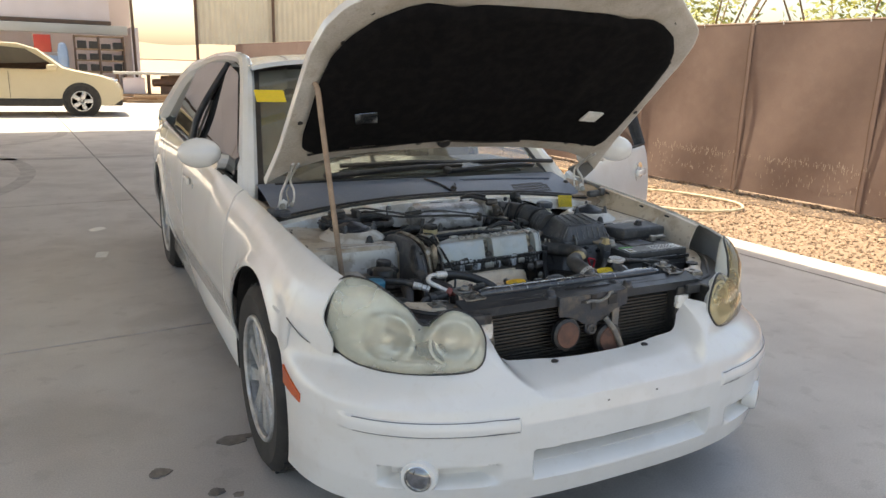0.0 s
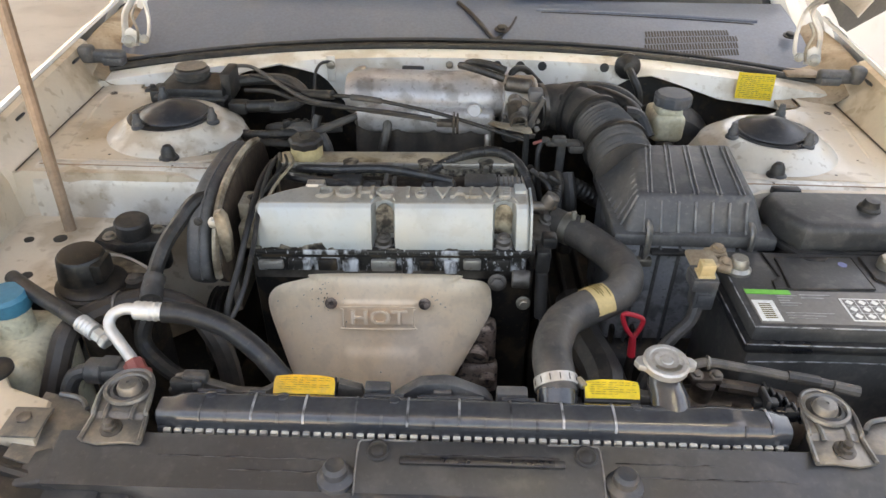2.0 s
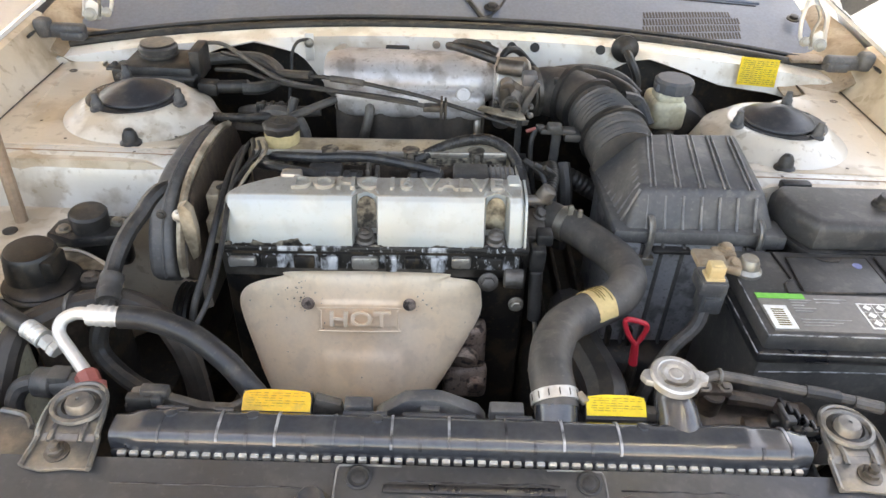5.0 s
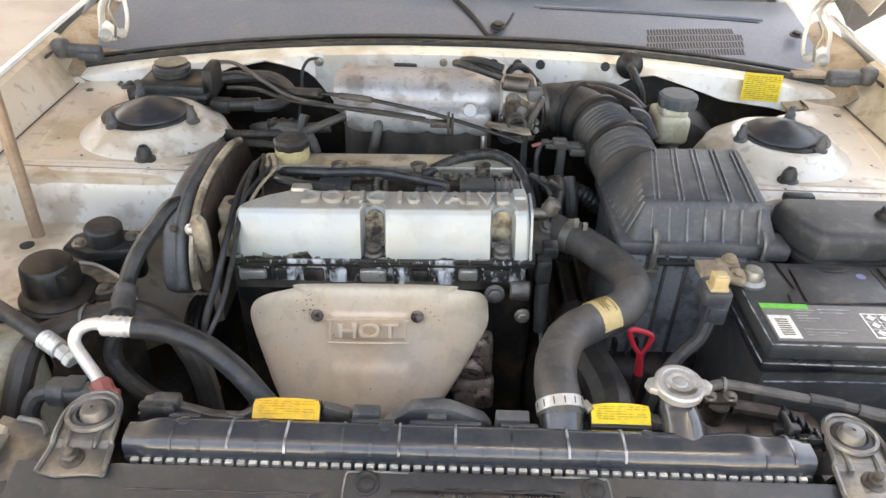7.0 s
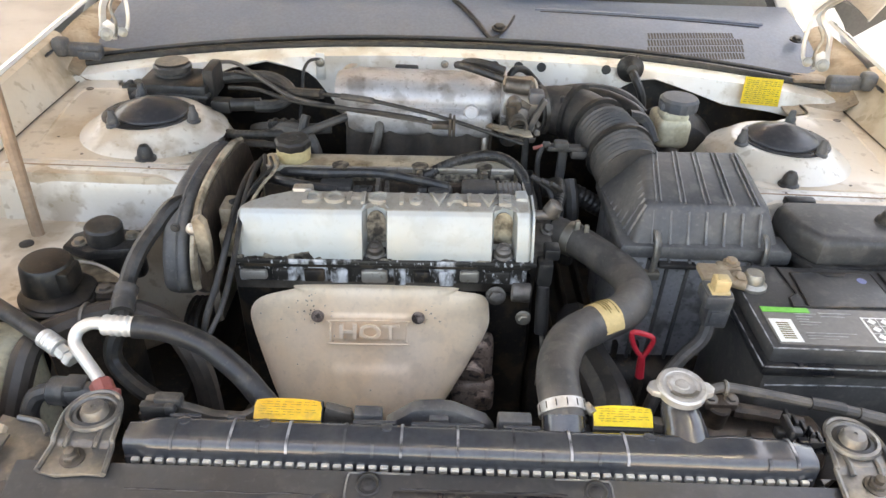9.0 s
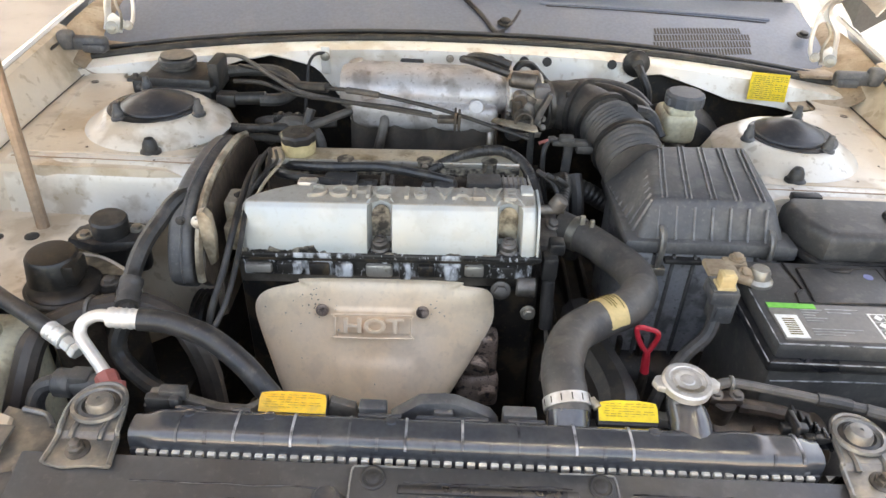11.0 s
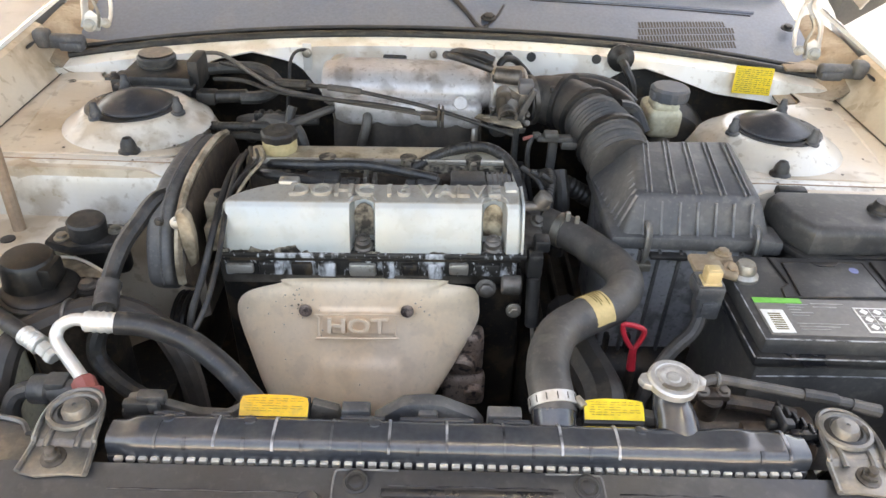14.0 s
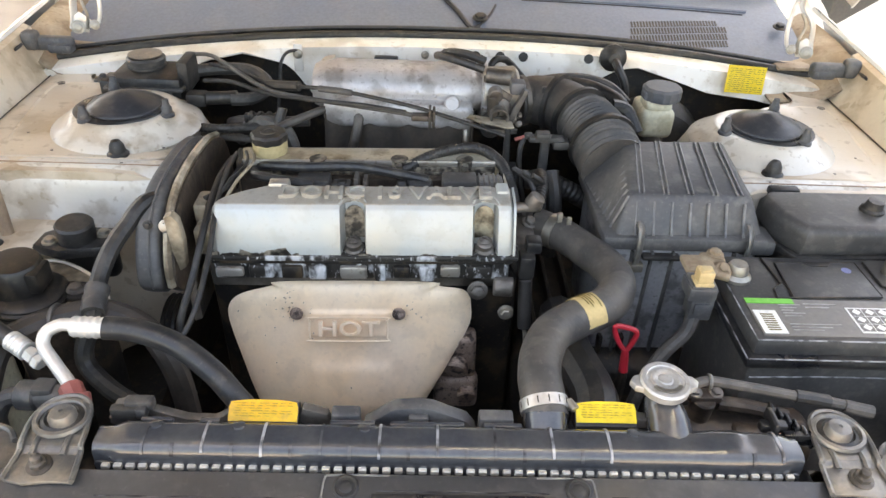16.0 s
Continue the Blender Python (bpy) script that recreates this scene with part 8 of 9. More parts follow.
part("tray_lip", box(0.25, 0.30, 0.278, 0.292, 0.686, 0.692, 0.002), M["black"], ab)
for x in (0.243, 0.385):
    cl = part("clip", tube([(x, 0.296, 0.732), (x, 0.283, 0.724), (x, 0.279, 0.70), (x, 0.284, 0.675)], 0.007, 5, 8, flat=0.5), M["bracket"], ab, "steel spring clip")
    part("hook", box(x - 0.010, x + 0.010, 0.276, 0.288, 0.668, 0.680, 0.002), M["steel"], cl)

# battery, its terminals and labels
bt = thing("battery", (0.455, 0.205, 0.46), "black car battery with a green-edged label and grey top", "battery", move=(0.002, 0.006, 0.005))
part("case", box(0.325, 0.585, 0.118, 0.285, 0.49, 0.672, 0.008), M["dusty_dark"], bt)
part("case_rim", box(0.318, 0.592, 0.112, 0.291, 0.668, 0.684, 0.006), M["blackgloss"], bt)
part("top_cover", box(0.326, 0.584, 0.120, 0.284, 0.680, 0.704, 0.006), M["dusty_dark"], bt)
# thin pale lines along the edges of the case
for P in ([(0.320, 0.1125, 0.6835), (0.45, 0.1122, 0.6838), (0.590, 0.1125, 0.6835)], [(0.3185, 0.114, 0.683), (0.3182, 0.20, 0.6832), (0.3185, 0.288, 0.683)], [(0.327, 0.1215, 0.7035), (0.45, 0.1212, 0.7037), (0.583, 0.1215, 0.7035)], [(0.3272, 0.122, 0.7034), (0.3270, 0.18, 0.7036), (0.3272, 0.222, 0.7034)], [(0.330, 0.1172, 0.652), (0.44, 0.1170, 0.655), (0.58, 0.1172, 0.652)]):
    part("edge_scuff", tube(P, 0.0009, 4, 5), M["rib_wear_glint"], bt)
part("vent_cover", prism([(0.402, 0.266), (0.505, 0.270), (0.505, 0.200), (0.397, 0.197)], "xy", 0.7035, 0.7062, 0.001), M["dusty_dark"], bt)
for P in ([(0.388, 0.278), (0.392, 0.222), (0.380, 0.212), (0.377, 0.193)], [(0.402, 0.266), (0.397, 0.197)], [(0.402, 0.266), (0.505, 0.270)], [(0.505, 0.270), (0.505, 0.202)], [(0.377, 0.1945), (0.505, 0.200)], [(0.517, 0.272), (0.516, 0.222), (0.528, 0.212)]):
    part("top_seam", tube([(x, y, 0.7056) for x, y in P], 0.0013, 1, 5), M["dark"], bt)
part("finger_slot", prism([(0.436, 0.267), (0.474, 0.268), (0.466, 0.259), (0.446, 0.259)], "xy", 0.7055, 0.7075, 0.0004), M["dark"], bt)
tl = part("label", box(0.336, 0.575, 0.127, 0.192, 0.704, 0.7055, 0.0), M["greylabel"], bt, "dusty grey printed label")
part("green_stripe", box(0.336, 0.392, 0.183, 0.192, 0.7055, 0.7063, 0), M["green"], tl)
part("barcode_patch", box(0.338, 0.364, 0.130, 0.170, 0.7055, 0.7063, 0), M["paper"], tl)
part("barcode_bars", merge(*[box(0.344, 0.358, 0.135 + 0.0038 * k, 0.1365 + 0.0038 * k, 0.7063, 0.7068, 0) for k in range(8)]), M["ink"], tl)
part("fine_print", merge(*[box(0.372, 0.398 - 0.006 * (k % 3), 0.180 - 0.005 * k, 0.1818 - 0.005 * k, 0.7055, 0.7062, 0) for k in range(5)], *[box(0.402, 0.44 - 0.01 * (k % 2), 0.182 - 0.006 * k, 0.184 - 0.006 * k, 0.7055, 0.7062, 0) for k in range(2)], *[box(0.372, 0.43 - 0.012 * (k % 3), 0.146 - 0.005 * k, 0.1472 - 0.005 * k, 0.7055, 0.7062, 0) for k in range(3)]), M["printgrey"], tl)
part("warning_panel", box(0.448, 0.545, 0.134, 0.178, 0.7055, 0.7062, 0), M["paper"], tl, "white framed warning panel")
cell_me = finish("warning_cell", box(-0.007, 0.007, -0.006, 0.006, 0, 0.0005, 0), M["greylabel"])
sign_me = finish("warning_sign", lathe([(0.0052, 0), (0.0052, 0.0004), (0.0005, 0.0004)], (0, 0, 0), (0, 0, 1), 4), M["paper"])
for i in range(6):
    for j in range(3):
        for nm, me, z in (("warning_cell", cell_me, 0.7062), ("warning_sign", sign_me, 0.7067)):
            part(nm, me, None, tl).location = (0.4575 + 0.0155 * i, 0.1425 + 0.0135 * j, z)
part("code_patch", box(0.548, 0.572, 0.13, 0.178, 0.7055, 0.7063, 0), M["paper"], tl)
part("blue_mark", lathe([(0.0058, 0), (0.0058, 0.0006), (0.0005, 0.0006)], (0.486, 0.252, 0.7062), (0, 0, 1), 14), mat("blue_print", (0.18, 0.20, 0.36), 0.5), bt)
part("terminal", merge(lathe([(0.013, 0), (0.013, 0.012), (0.010, 0.018), (0.001, 0.0185)], (0.342, 0.236, 0.706), (0, 0, 1), 20), lathe([(0.018, 0), (0.018, 0.004), (0.014, 0.008)], (0.342, 0.236, 0.704), (0, 0, 1), 20)), M["steel"], bt, "dull lead battery post")
part("terminal", merge(lathe([(0.013, 0), (0.013, 0.012), (0.010, 0.016), (0.001, 0.0165)], (0.545, 0.252, 0.704), (0, 0, 1), 20), box(0.555, 0.60, 0.242, 0.262, 0.708, 0.72, 0.004)), M["steel"], bt)
part("cable_clamp", merge(box(0.300, 0.330, 0.242, 0.262, 0.712, 0.724, 0.005), box(0.314, 0.334, 0.226, 0.246, 0.706, 0.719, 0.005), cyl((0.312, 0.228, 0.714), (0.328, 0.222, 0.713), 0.006), bolt((0.318, 0.254, 0.724), (0, 0, 1), 0.007), bolt((0.322, 0.232, 0.718), (0, -0.6, 1), 0.006)), M["corrosion"], bt, "corroded cable clamp")
part("hold_down", box(0.57, 0.60, 0.15, 0.22, 0.66, 0.70, 0.006), M["black"], bt)
fl = thing("fusible_link", (0.29, 0.21, 0.64), "grey fuse link block with a cream plug on the battery lead", "fuse block", move=(-0.006, -0.012, 0.016))
part("block", merge(box(0.283, 0.311, 0.205, 0.230, 0.662, 0.700, 0.004), box(0.277, 0.310, 0.203, 0.236, 0.692, 0.710, 0.003), box(0.279, 0.308, 0.205, 0.234, 0.709, 0.713, 0.0015), box(0.287, 0.305, 0.2025, 0.206, 0.672, 0.688, 0.001)), M["dusty"], fl)
part("plug", merge(box(0.284, 0.302, 0.206, 0.223, 0.712, 0.731, 0.002), box(0.287, 0.299, 0.209, 0.220, 0.730, 0.7325, 0.001), box(0.282, 0.304, 0.205, 0.225, 0.711, 0.716, 0.0015)), M["cream"], fl)
part("lug", box(0.284, 0.322, 0.240, 0.276, 0.702, 0.711, 0.004), M["corrosion"], fl)
part("lead", tube([(0.292, 0.212, 0.664), (0.285, 0.204, 0.645), (0.262, 0.195, 0.62), (0.24, 0.18, 0.585), (0.225, 0.165, 0.54)], 0.0085, 6, 10), M["hose"], fl)
fb = thing("fuse_box", (0.50, 0.31, 0.6), "black plastic fuse box with a rounded dusty lid", "fuse box")
part("lid", prism([(0.446, 0.293), (0.64, 0.300), (0.64, 0.402), (0.436, 0.399), (0.420, 0.384), (0.424, 0.330)], "xy", 0.703, 0.747, 0.013, 4), M["dusty_dark"], fb)
part("lid_lip", prism([(0.442, 0.289), (0.642, 0.296), (0.642, 0.404), (0.432, 0.402), (0.416, 0.386), (0.420, 0.328)], "xy", 0.698, 0.708, 0.003), M["black"], fb)
part("base", box(0.432, 0.63, 0.30, 0.392, 0.60, 0.702, 0.006), M["black"], fb)
part("knob", lathe([(0.016, 0), (0.015, 0.006), (0.012, 0.008), (0.010, 0.018), (0.001, 0.019)], (0.552, 0.346, 0.745), (0, -0.1, 1), 16), M["black"], fb)
part("latch", box(0.440, 0.482, 0.398, 0.414, 0.730, 0.746, 0.004), M["black"], fb)

# brake master cylinder
br = thing("brake_fluid_reservoir", (0.345, 0.66, 0.62), "milky brake fluid reservoir with a black ribbed cap", "reservoir", move=(0.008, 0.022, 0.014))
part("body", merge(box(0.311, 0.368, 0.615, 0.69, 0.690, 0.740, 0.011, 3), box(0.316, 0.362, 0.620, 0.668, 0.733, 0.755, 0.01, 3)), M["milky"], br)
part("master_cylinder", merge(cyl((0.340, 0.595, 0.676), (0.340, 0.735, 0.676), 0.017), box(0.322, 0.358, 0.625, 0.680, 0.676, 0.692, 0.003)), M["iron"], br, "dull cast brake cylinder")
part("cap", lathe([(0.030, 0), (0.031, 0.003), (0.031, 0.017), (0.027, 0.021), (0.001, 0.022)], (0.345, 0.645, 0.752), (0, 0, 1), 36, wave=lambda a: 1 + 0.045 * (math.cos(14 * a) > 0)), M["greycap"], br)
part("cap_tab", box(0.312, 0.334, 0.628, 0.65, 0.752, 0.766, 0.004), M["greycap"], br)
bb = thing("brake_booster", (0.37, 0.76, 0.65), "large round black brake booster on the firewall", "brake booster")
part("shell", lathe([(0.06, 0), (0.09, 0.02), (0.10, 0.05), (0.10, 0.07), (0.09, 0.085)], (0.375, 0.71, 0.625), (0, 1, 0.1), 40), M["black"], bb)

# cruise actuator and washer parts near the right-hand tower
ca = thing("cruise_actuator", (-0.49, 0.70, 0.68), "black vacuum actuator box with a round dusty cap", "actuator", move=(0.010, 0.0, 0.0))
part("body", merge(box(-0.555, -0.44, 0.645, 0.735, 0.735, 0.778, 0.008), box(-0.575, -0.55, 0.655, 0.70, 0.742, 0.768, 0.006), box(-0.448, -0.43, 0.66, 0.72, 0.75, 0.80, 0.004)), M["black"], ca)
part("cap", lathe([(0.034, -0.006), (0.034, 0.001), (0.029, 0.002), (0.029, 0.006), (0.031, 0.0065), (0.031, 0.0085), (0.0285, 0.009), (0.0285, 0.013), (0.031, 0.0135), (0.031, 0.019), (0.028, 0.022), (0.001, 0.0225)], (-0.508, 0.70, 0.774), (0, 0, 1), 32), M["dusty_dark"], ca)
part("lid_flange", merge(box(-0.562, -0.436, 0.640, 0.740, 0.757, 0.763, 0.002), *[box(-0.548 + 0.022 * k, -0.543 + 0.022 * k, 0.6415, 0.646, 0.738, 0.757, 0.001) for k in range(5)]), M["dusty_dark"], ca)
part("mount_ear", merge(box(-0.584, -0.556, 0.660, 0.684, 0.762, 0.767, 0.002), bolt((-0.572, 0.672, 0.767), (0, 0, 1), 0.005, 0.006)), M["dusty_dark"], ca)
part("cap_dust", lathe([(0.027, 0), (0.027, 0.001), (0.0005, 0.001)], (-0.508, 0.70, 0.7985), (0, 0, 1), 28), M["bracket"], ca)
part("connector", merge(box(-0.43, -0.398, 0.628, 0.655, 0.738, 0.760, 0.005), cyl((-0.40, 0.64, 0.75), (-0.35, 0.645, 0.752), 0.0105)), M["rubber"], ca)
part("stand", box(-0.54, -0.45, 0.66, 0.72, 0.55, 0.74, 0.005), M["dark"], ca)
solo("vacuum_loop", tube([(-0.35, 0.64, 0.75), (-0.315, 0.65, 0.75), (-0.30, 0.69, 0.757), (-0.335, 0.73, 0.765), (-0.385, 0.735, 0.765), (-0.43, 0.72, 0.765)], 0.0105, 7, 10), M["dusty_dark"], "looped black vacuum hose beside the actuator", "hose")


def hose(name, pts, r, m, label, cat="hose", rib=None, n=8):
    return solo(name, tube(pts, r, n, 10, rib=rib), m, label, cat)


hose("throttle_cable", [(-0.440, 0.720, 0.791), (-0.391, 0.700, 0.800), (-0.318, 0.620, 0.796), (-0.267, 0.580, 0.790), (-0.177, 0.550, 0.788), (-0.091, 0.530, 0.786), (-0.045, 0.520, 0.783)], 0.0034, M["hose"], "long grey control cable across the plenum", "cable")
hose("fuel_line", [(-0.391, 0.690, 0.789), (-0.331, 0.640, 0.797), (-0.271, 0.600, 0.791), (-0.232, 0.580, 0.799), (-0.190, 0.560, 0.805), (-0.143, 0.550, 0.803), (-0.075, 0.540, 0.794), (-0.033, 0.530, 0.788), (0.018, 0.520, 0.777), (0.080, 0.500, 0.766)], 0.0030, M["black"], "thin black line across the plenum", "cable")
hose("cable_sleeve", [(-0.280, 0.604, 0.791), (-0.255, 0.592, 0.795), (-0.228, 0.579, 0.800)], 0.0078, M["rubber"], "thick rubber sleeve on a control cable", "cable sleeve")
hose("cable_sleeve", [(-0.196, 0.562, 0.804), (-0.170, 0.556, 0.804), (-0.146, 0.551, 0.803)], 0.0050, M["hose"], "short grey sleeve on a control cable", "cable sleeve")
hose("control_cable", [(-0.395, 0.660, 0.772), (-0.340, 0.625, 0.785), (-0.285, 0.592, 0.783), (-0.215, 0.556, 0.789), (-0.130, 0.538, 0.790), (-0.065, 0.524, 0.787)], 0.0034, M["black"], "black control cable beside the grey one", "cable")
cc = thing("cable_clip", (-0.02, 0.45, 0.79), "grey double cable clip on the plenum front", "clip", move=(-0.012, 0.068, -0.012))
part("block", merge(box(-0.045, -0.012, 0.446, 0.462, 0.789, 0.798, 0.002), box(-0.020, -0.016, 0.443, 0.466, 0.778, 0.808, 0.001), box(-0.014, -0.010, 0.443, 0.466, 0.780, 0.806, 0.001)), M["iron"], cc)
hose("heater_hose", [(-0.285, 0.48, 0.735), (-0.255, 0.500, 0.762), (-0.226, 0.530, 0.767), (-0.190, 0.560, 0.772)], 0.0062, M["hose"], "short grey breather hose from the oil filler", "hose")
hose("pcv_hose", [(-0.290, 0.70, 0.70), (-0.289, 0.735, 0.745), (-0.288, 0.750, 0.772), (-0.280, 0.770, 0.785), (-0.262, 0.790, 0.783)], 0.0028, M["black"], "thin black wire rising to the firewall bracket", "wire")
hose("vacuum_stub", [(-0.243, 0.50, 0.70), (-0.25, 0.52, 0.76), (-0.245, 0.53, 0.785)], 0.007, M["rubber"], "upright black vacuum hose stub", "hose")
hose("wiring_loom", [(-0.42, 0.60, 0.72), (-0.36, 0.56, 0.735), (-0.30, 0.545, 0.745), (-0.25, 0.56, 0.745)], 0.0068, M["rubber"], "taped black wiring loom behind the belt cover", "wiring", (0.008, 0.12))
hose("wiring_loom", [(0.10, 0.53, 0.68), (0.16, 0.50, 0.69), (0.22, 0.50, 0.66), (0.28, 0.53, 0.64)], 0.014, M["rubber"], "black wiring loom beneath the intake duct", "wiring", (0.008, 0.12))
hose("earth_wire", [(0.112, 0.36, 0.73), (0.125, 0.40, 0.735), (0.13, 0.45, 0.73), (0.125, 0.50, 0.70)], 0.008, M["black"], "black engine wiring beside the valve cover", "wiring", (0.006, 0.12))
hose("heater_pipe", [(0.15, 0.48, 0.72), (0.155, 0.45, 0.68), (0.155, 0.44, 0.60)], 0.012, M["rubber"], "upright black heater hose", "hose")
jn = thing("wire_junction", (0.165, 0.47, 0.73), "black wiring junction with a pale red-tipped plug", "connector")
part("body", merge(box(0.118, 0.172, 0.515, 0.532, 0.748, 0.757, 0.003), box(0.128, 0.150, 0.510, 0.528, 0.755, 0.765, 0.003), box(0.155, 0.180, 0.512, 0.535, 0.738, 0.752, 0.004), box(0.112, 0.124, 0.520, 0.530, 0.752, 0.760, 0.002)), M["dusty_dark"], jn)
part("plug", cyl((0.098, 0.522, 0.750), (0.112, 0.524, 0.754), 0.0028), M["rednut"], jn)
part("lead", tube([(0.112, 0.524, 0.752), (0.106, 0.515, 0.735), (0.108, 0.505, 0.70), (0.116, 0.495, 0.66), (0.122, 0.49, 0.60)], 0.004, 6, 8), M["rubber"], jn)
part("post", box(0.138, 0.152, 0.524, 0.532, 0.55, 0.750, 0.002), M["dusty_dark"], jn)
hose("lower_radiator_hose", [(0.155, 0.06, 0.60), (0.165, 0.12, 0.62), (0.15, 0.20, 0.62), (0.15, 0.30, 0.60)], 0.026, M["rubber"], "thick black lower radiator hose", "hose")
# sensors at the end of the head
ss = thing("coolant_outlet", (0.115, 0.30, 0.62), "oily aluminium coolant outlet with black sensor plugs", "coolant outlet", move=(-0.004, 0.032, 0.0))
part("casting", merge(box(0.085, 0.118, 0.285, 0.36, 0.645, 0.70, 0.008), cyl((0.06, 0.245, 0.660), (0.085, 0.243, 0.660), 0.013), cyl((0.1, 0.37, 0.675), (0.115, 0.385, 0.675), 0.026)), M["iron"], ss)
part("sensor_plug", merge(box(0.092, 0.112, 0.25, 0.275, 0.665, 0.70, 0.004), cyl((0.102, 0.255, 0.665), (0.104, 0.235, 0.60), 0.009), box(0.1, 0.12, 0.262, 0.285, 0.698, 0.715, 0.003)), M["black"], ss)
part("wire", tube([(0.104, 0.235, 0.605), (0.108, 0.225, 0.57), (0.106, 0.22, 0.52)], 0.003, 5, 6), M["bracket"], ss)
part("bolt", bolt((0.04, 0.242, 0.655), (0, -1, 0.2), 0.009, 0.01), M["iron"], ss)
part("bolt", bolt((0.078, 0.236, 0.625), (0, -1, 0.2), 0.007, 0.01), M["steel"], ss)
ds = thing("transmission_dipstick", (0.185, 0.10, 0.5), "red plastic dipstick handle", "dipstick", move=(0.0, 0.010, 0.002))
part("handle", merge(tube([(0.1811, 0.145, 0.6966), (0.194, 0.146, 0.6955), (0.206, 0.145, 0.6901), (0.2053, 0.145, 0.6768), (0.1981, 0.144, 0.664), (0.1868, 0.145, 0.6779)], 0.0032, 4, 8, closed=True), tube([(0.1981, 0.144, 0.664), (0.199, 0.143, 0.65), (0.2006, 0.142, 0.632)], [0.004, 0.005, 0.0055], 5, 10)), M["red"], ds)
part("tube", tube([(0.2006, 0.142, 0.634), (0.20, 0.142, 0.58), (0.19, 0.14, 0.5)], 0.006, 5, 8), M["dark"], ds)

# power steering reservoir, washer filler, coolant bottle
ps = thing("power_steering_reservoir", (-0.46, 0.30, 0.6), "round black power steering reservoir on a bolted bracket", "reservoir")
part("cap", lathe([(0.023, 0), (0.0235, 0.022), (0.021, 0.025), (0.001, 0.0255)], (-0.477, 0.316, 0.690), (0.05, -0.05, 1), 32), M["black"], ps)
part("bracket", merge(prism([(-0.528, 0.300), (-0.490, 0.286), (-0.432, 0.300), (-0.428, 0.345), (-0.505, 0.348), (-0.526, 0.330)], "xy", 0.674, 0.690, 0.005), box(-0.51, -0.44, 0.322, 0.348, 0.62, 0.677, 0.01)), M["black"], ps)
part("bolt", bolt((-0.507, 0.306, 0.690), (0, 0, 1), 0.007), M["steel"], ps)
part("bolt", bolt((-0.447, 0.327, 0.690), (0, 0, 1), 0.007), M["steel"], ps)
sh_ = hose("steering_hose", [(-0.350, 0.375, 0.718), (-0.376, 0.318, 0.748), (-0.396, 0.280, 0.7305), (-0.406, 0.248, 0.716), (-0.411, 0.218, 0.697), (-0.405, 0.185, 0.686), (-0.402, 0.165, 0.678), (-0.411, 0.150, 0.653), (-0.406, 0.140, 0.633), (-0.375, 0.120, 0.618), (-0.338, 0.100, 0.614)], 0.0105, M["rubber"], "black power steering hose curving downwards", "hose")
part("sleeve", tube([(-0.4055, 0.205, 0.700), (-0.4055, 0.190, 0.692), (-0.402, 0.172, 0.686)], 0.0130, 5, 12, rib=(0.012, 0.10)), M["hose"], sh_, "crimped grey sleeve")
wf = thing("charcoal_canister", (-0.505, 0.22, 0.5), "black stepped canister cap on a brown body", "canister", move=(-0.008, 0.012, -0.003))
part("cap", lathe([(0.034, 0), (0.033, 0.006), (0.030, 0.034), (0.027, 0.0385), (0.022, 0.040), (0.001, 0.041)], (-0.504, 0.220, 0.678), (0.03, -0.02, 1), 40), M["canister"], wf)
part("flange", lathe([(0.040, 0), (0.044, 0.002), (0.045, 0.006), (0.0415, 0.008), (0.0415, 0.010), (0.038, 0.013), (0.028, 0.015)], (-0.495, 0.213, 0.667), (0.06, -0.04, 1), 44), M["canister"], wf)
part("lower_ring", lathe([(0.036, 0), (0.042, 0.002), (0.042, 0.008), (0.039, 0.010)], (-0.486, 0.208, 0.655), (0.06, -0.04, 1), 40), M["canister"], wf)
part("body", lathe([(0.033, 0), (0.036, 0.01), (0.036, 0.14), (0.034, 0.155)], (-0.482, 0.206, 0.50), (0, 0, 1), 36), M["oilbrown"], wf, "oily brown canister body")
part("grip", box(-0.484, -0.468, 0.196, 0.232, 0.684, 0.712, 0.004), M["canister"], wf)
mp_ = thing("mount_plate", (-0.40, 0.22, 0.60), "oil-stained cream engine mount plate with a bolt", "mount plate", move=(-0.011, 0.006, 0.0))
part("plate", prism([(-0.515, 0.298), (-0.484, 0.296), (-0.447, 0.275), (-0.415, 0.247), (-0.398, 0.216), (-0.396, 0.190), (-0.415, 0.175), (-0.46, 0.19), (-0.515, 0.24)], "xy", 0.654, 0.660, 0.002), M["tanalu"], mp_)
part("rim", tube([(-0.515, 0.298, 0.6615), (-0.484, 0.296, 0.6615), (-0.447, 0.275, 0.6615), (-0.415, 0.247, 0.6615), (-0.398, 0.216, 0.661), (-0.396, 0.190, 0.660)], 0.0022, 5, 6), M["bay"], mp_)
part("rubber", box(-0.462, -0.420, 0.215, 0.250, 0.660, 0.668, 0.006), M["dark"], mp_)
part("bolt", bolt((-0.441, 0.232, 0.668), (0, 0, 1), 0.008), M["iron"], mp_)
part("leg", box(-0.45, -0.41, 0.20, 0.24, 0.3, 0.655, 0.004), M["dark"], mp_)
cb2 = thing("coolant_bottle", (-0.565, 0.14, 0.4), "yellowed coolant bottle with a blue cap", "coolant bottle")
part("body", box(-0.60, -0.52, 0.075, 0.20, 0.40, 0.652, 0.02, 4), M["milky"], cb2)
part("neck", cyl((-0.567, 0.149, 0.645), (-0.567, 0.149, 0.685), 0.022), M["milky"], cb2)
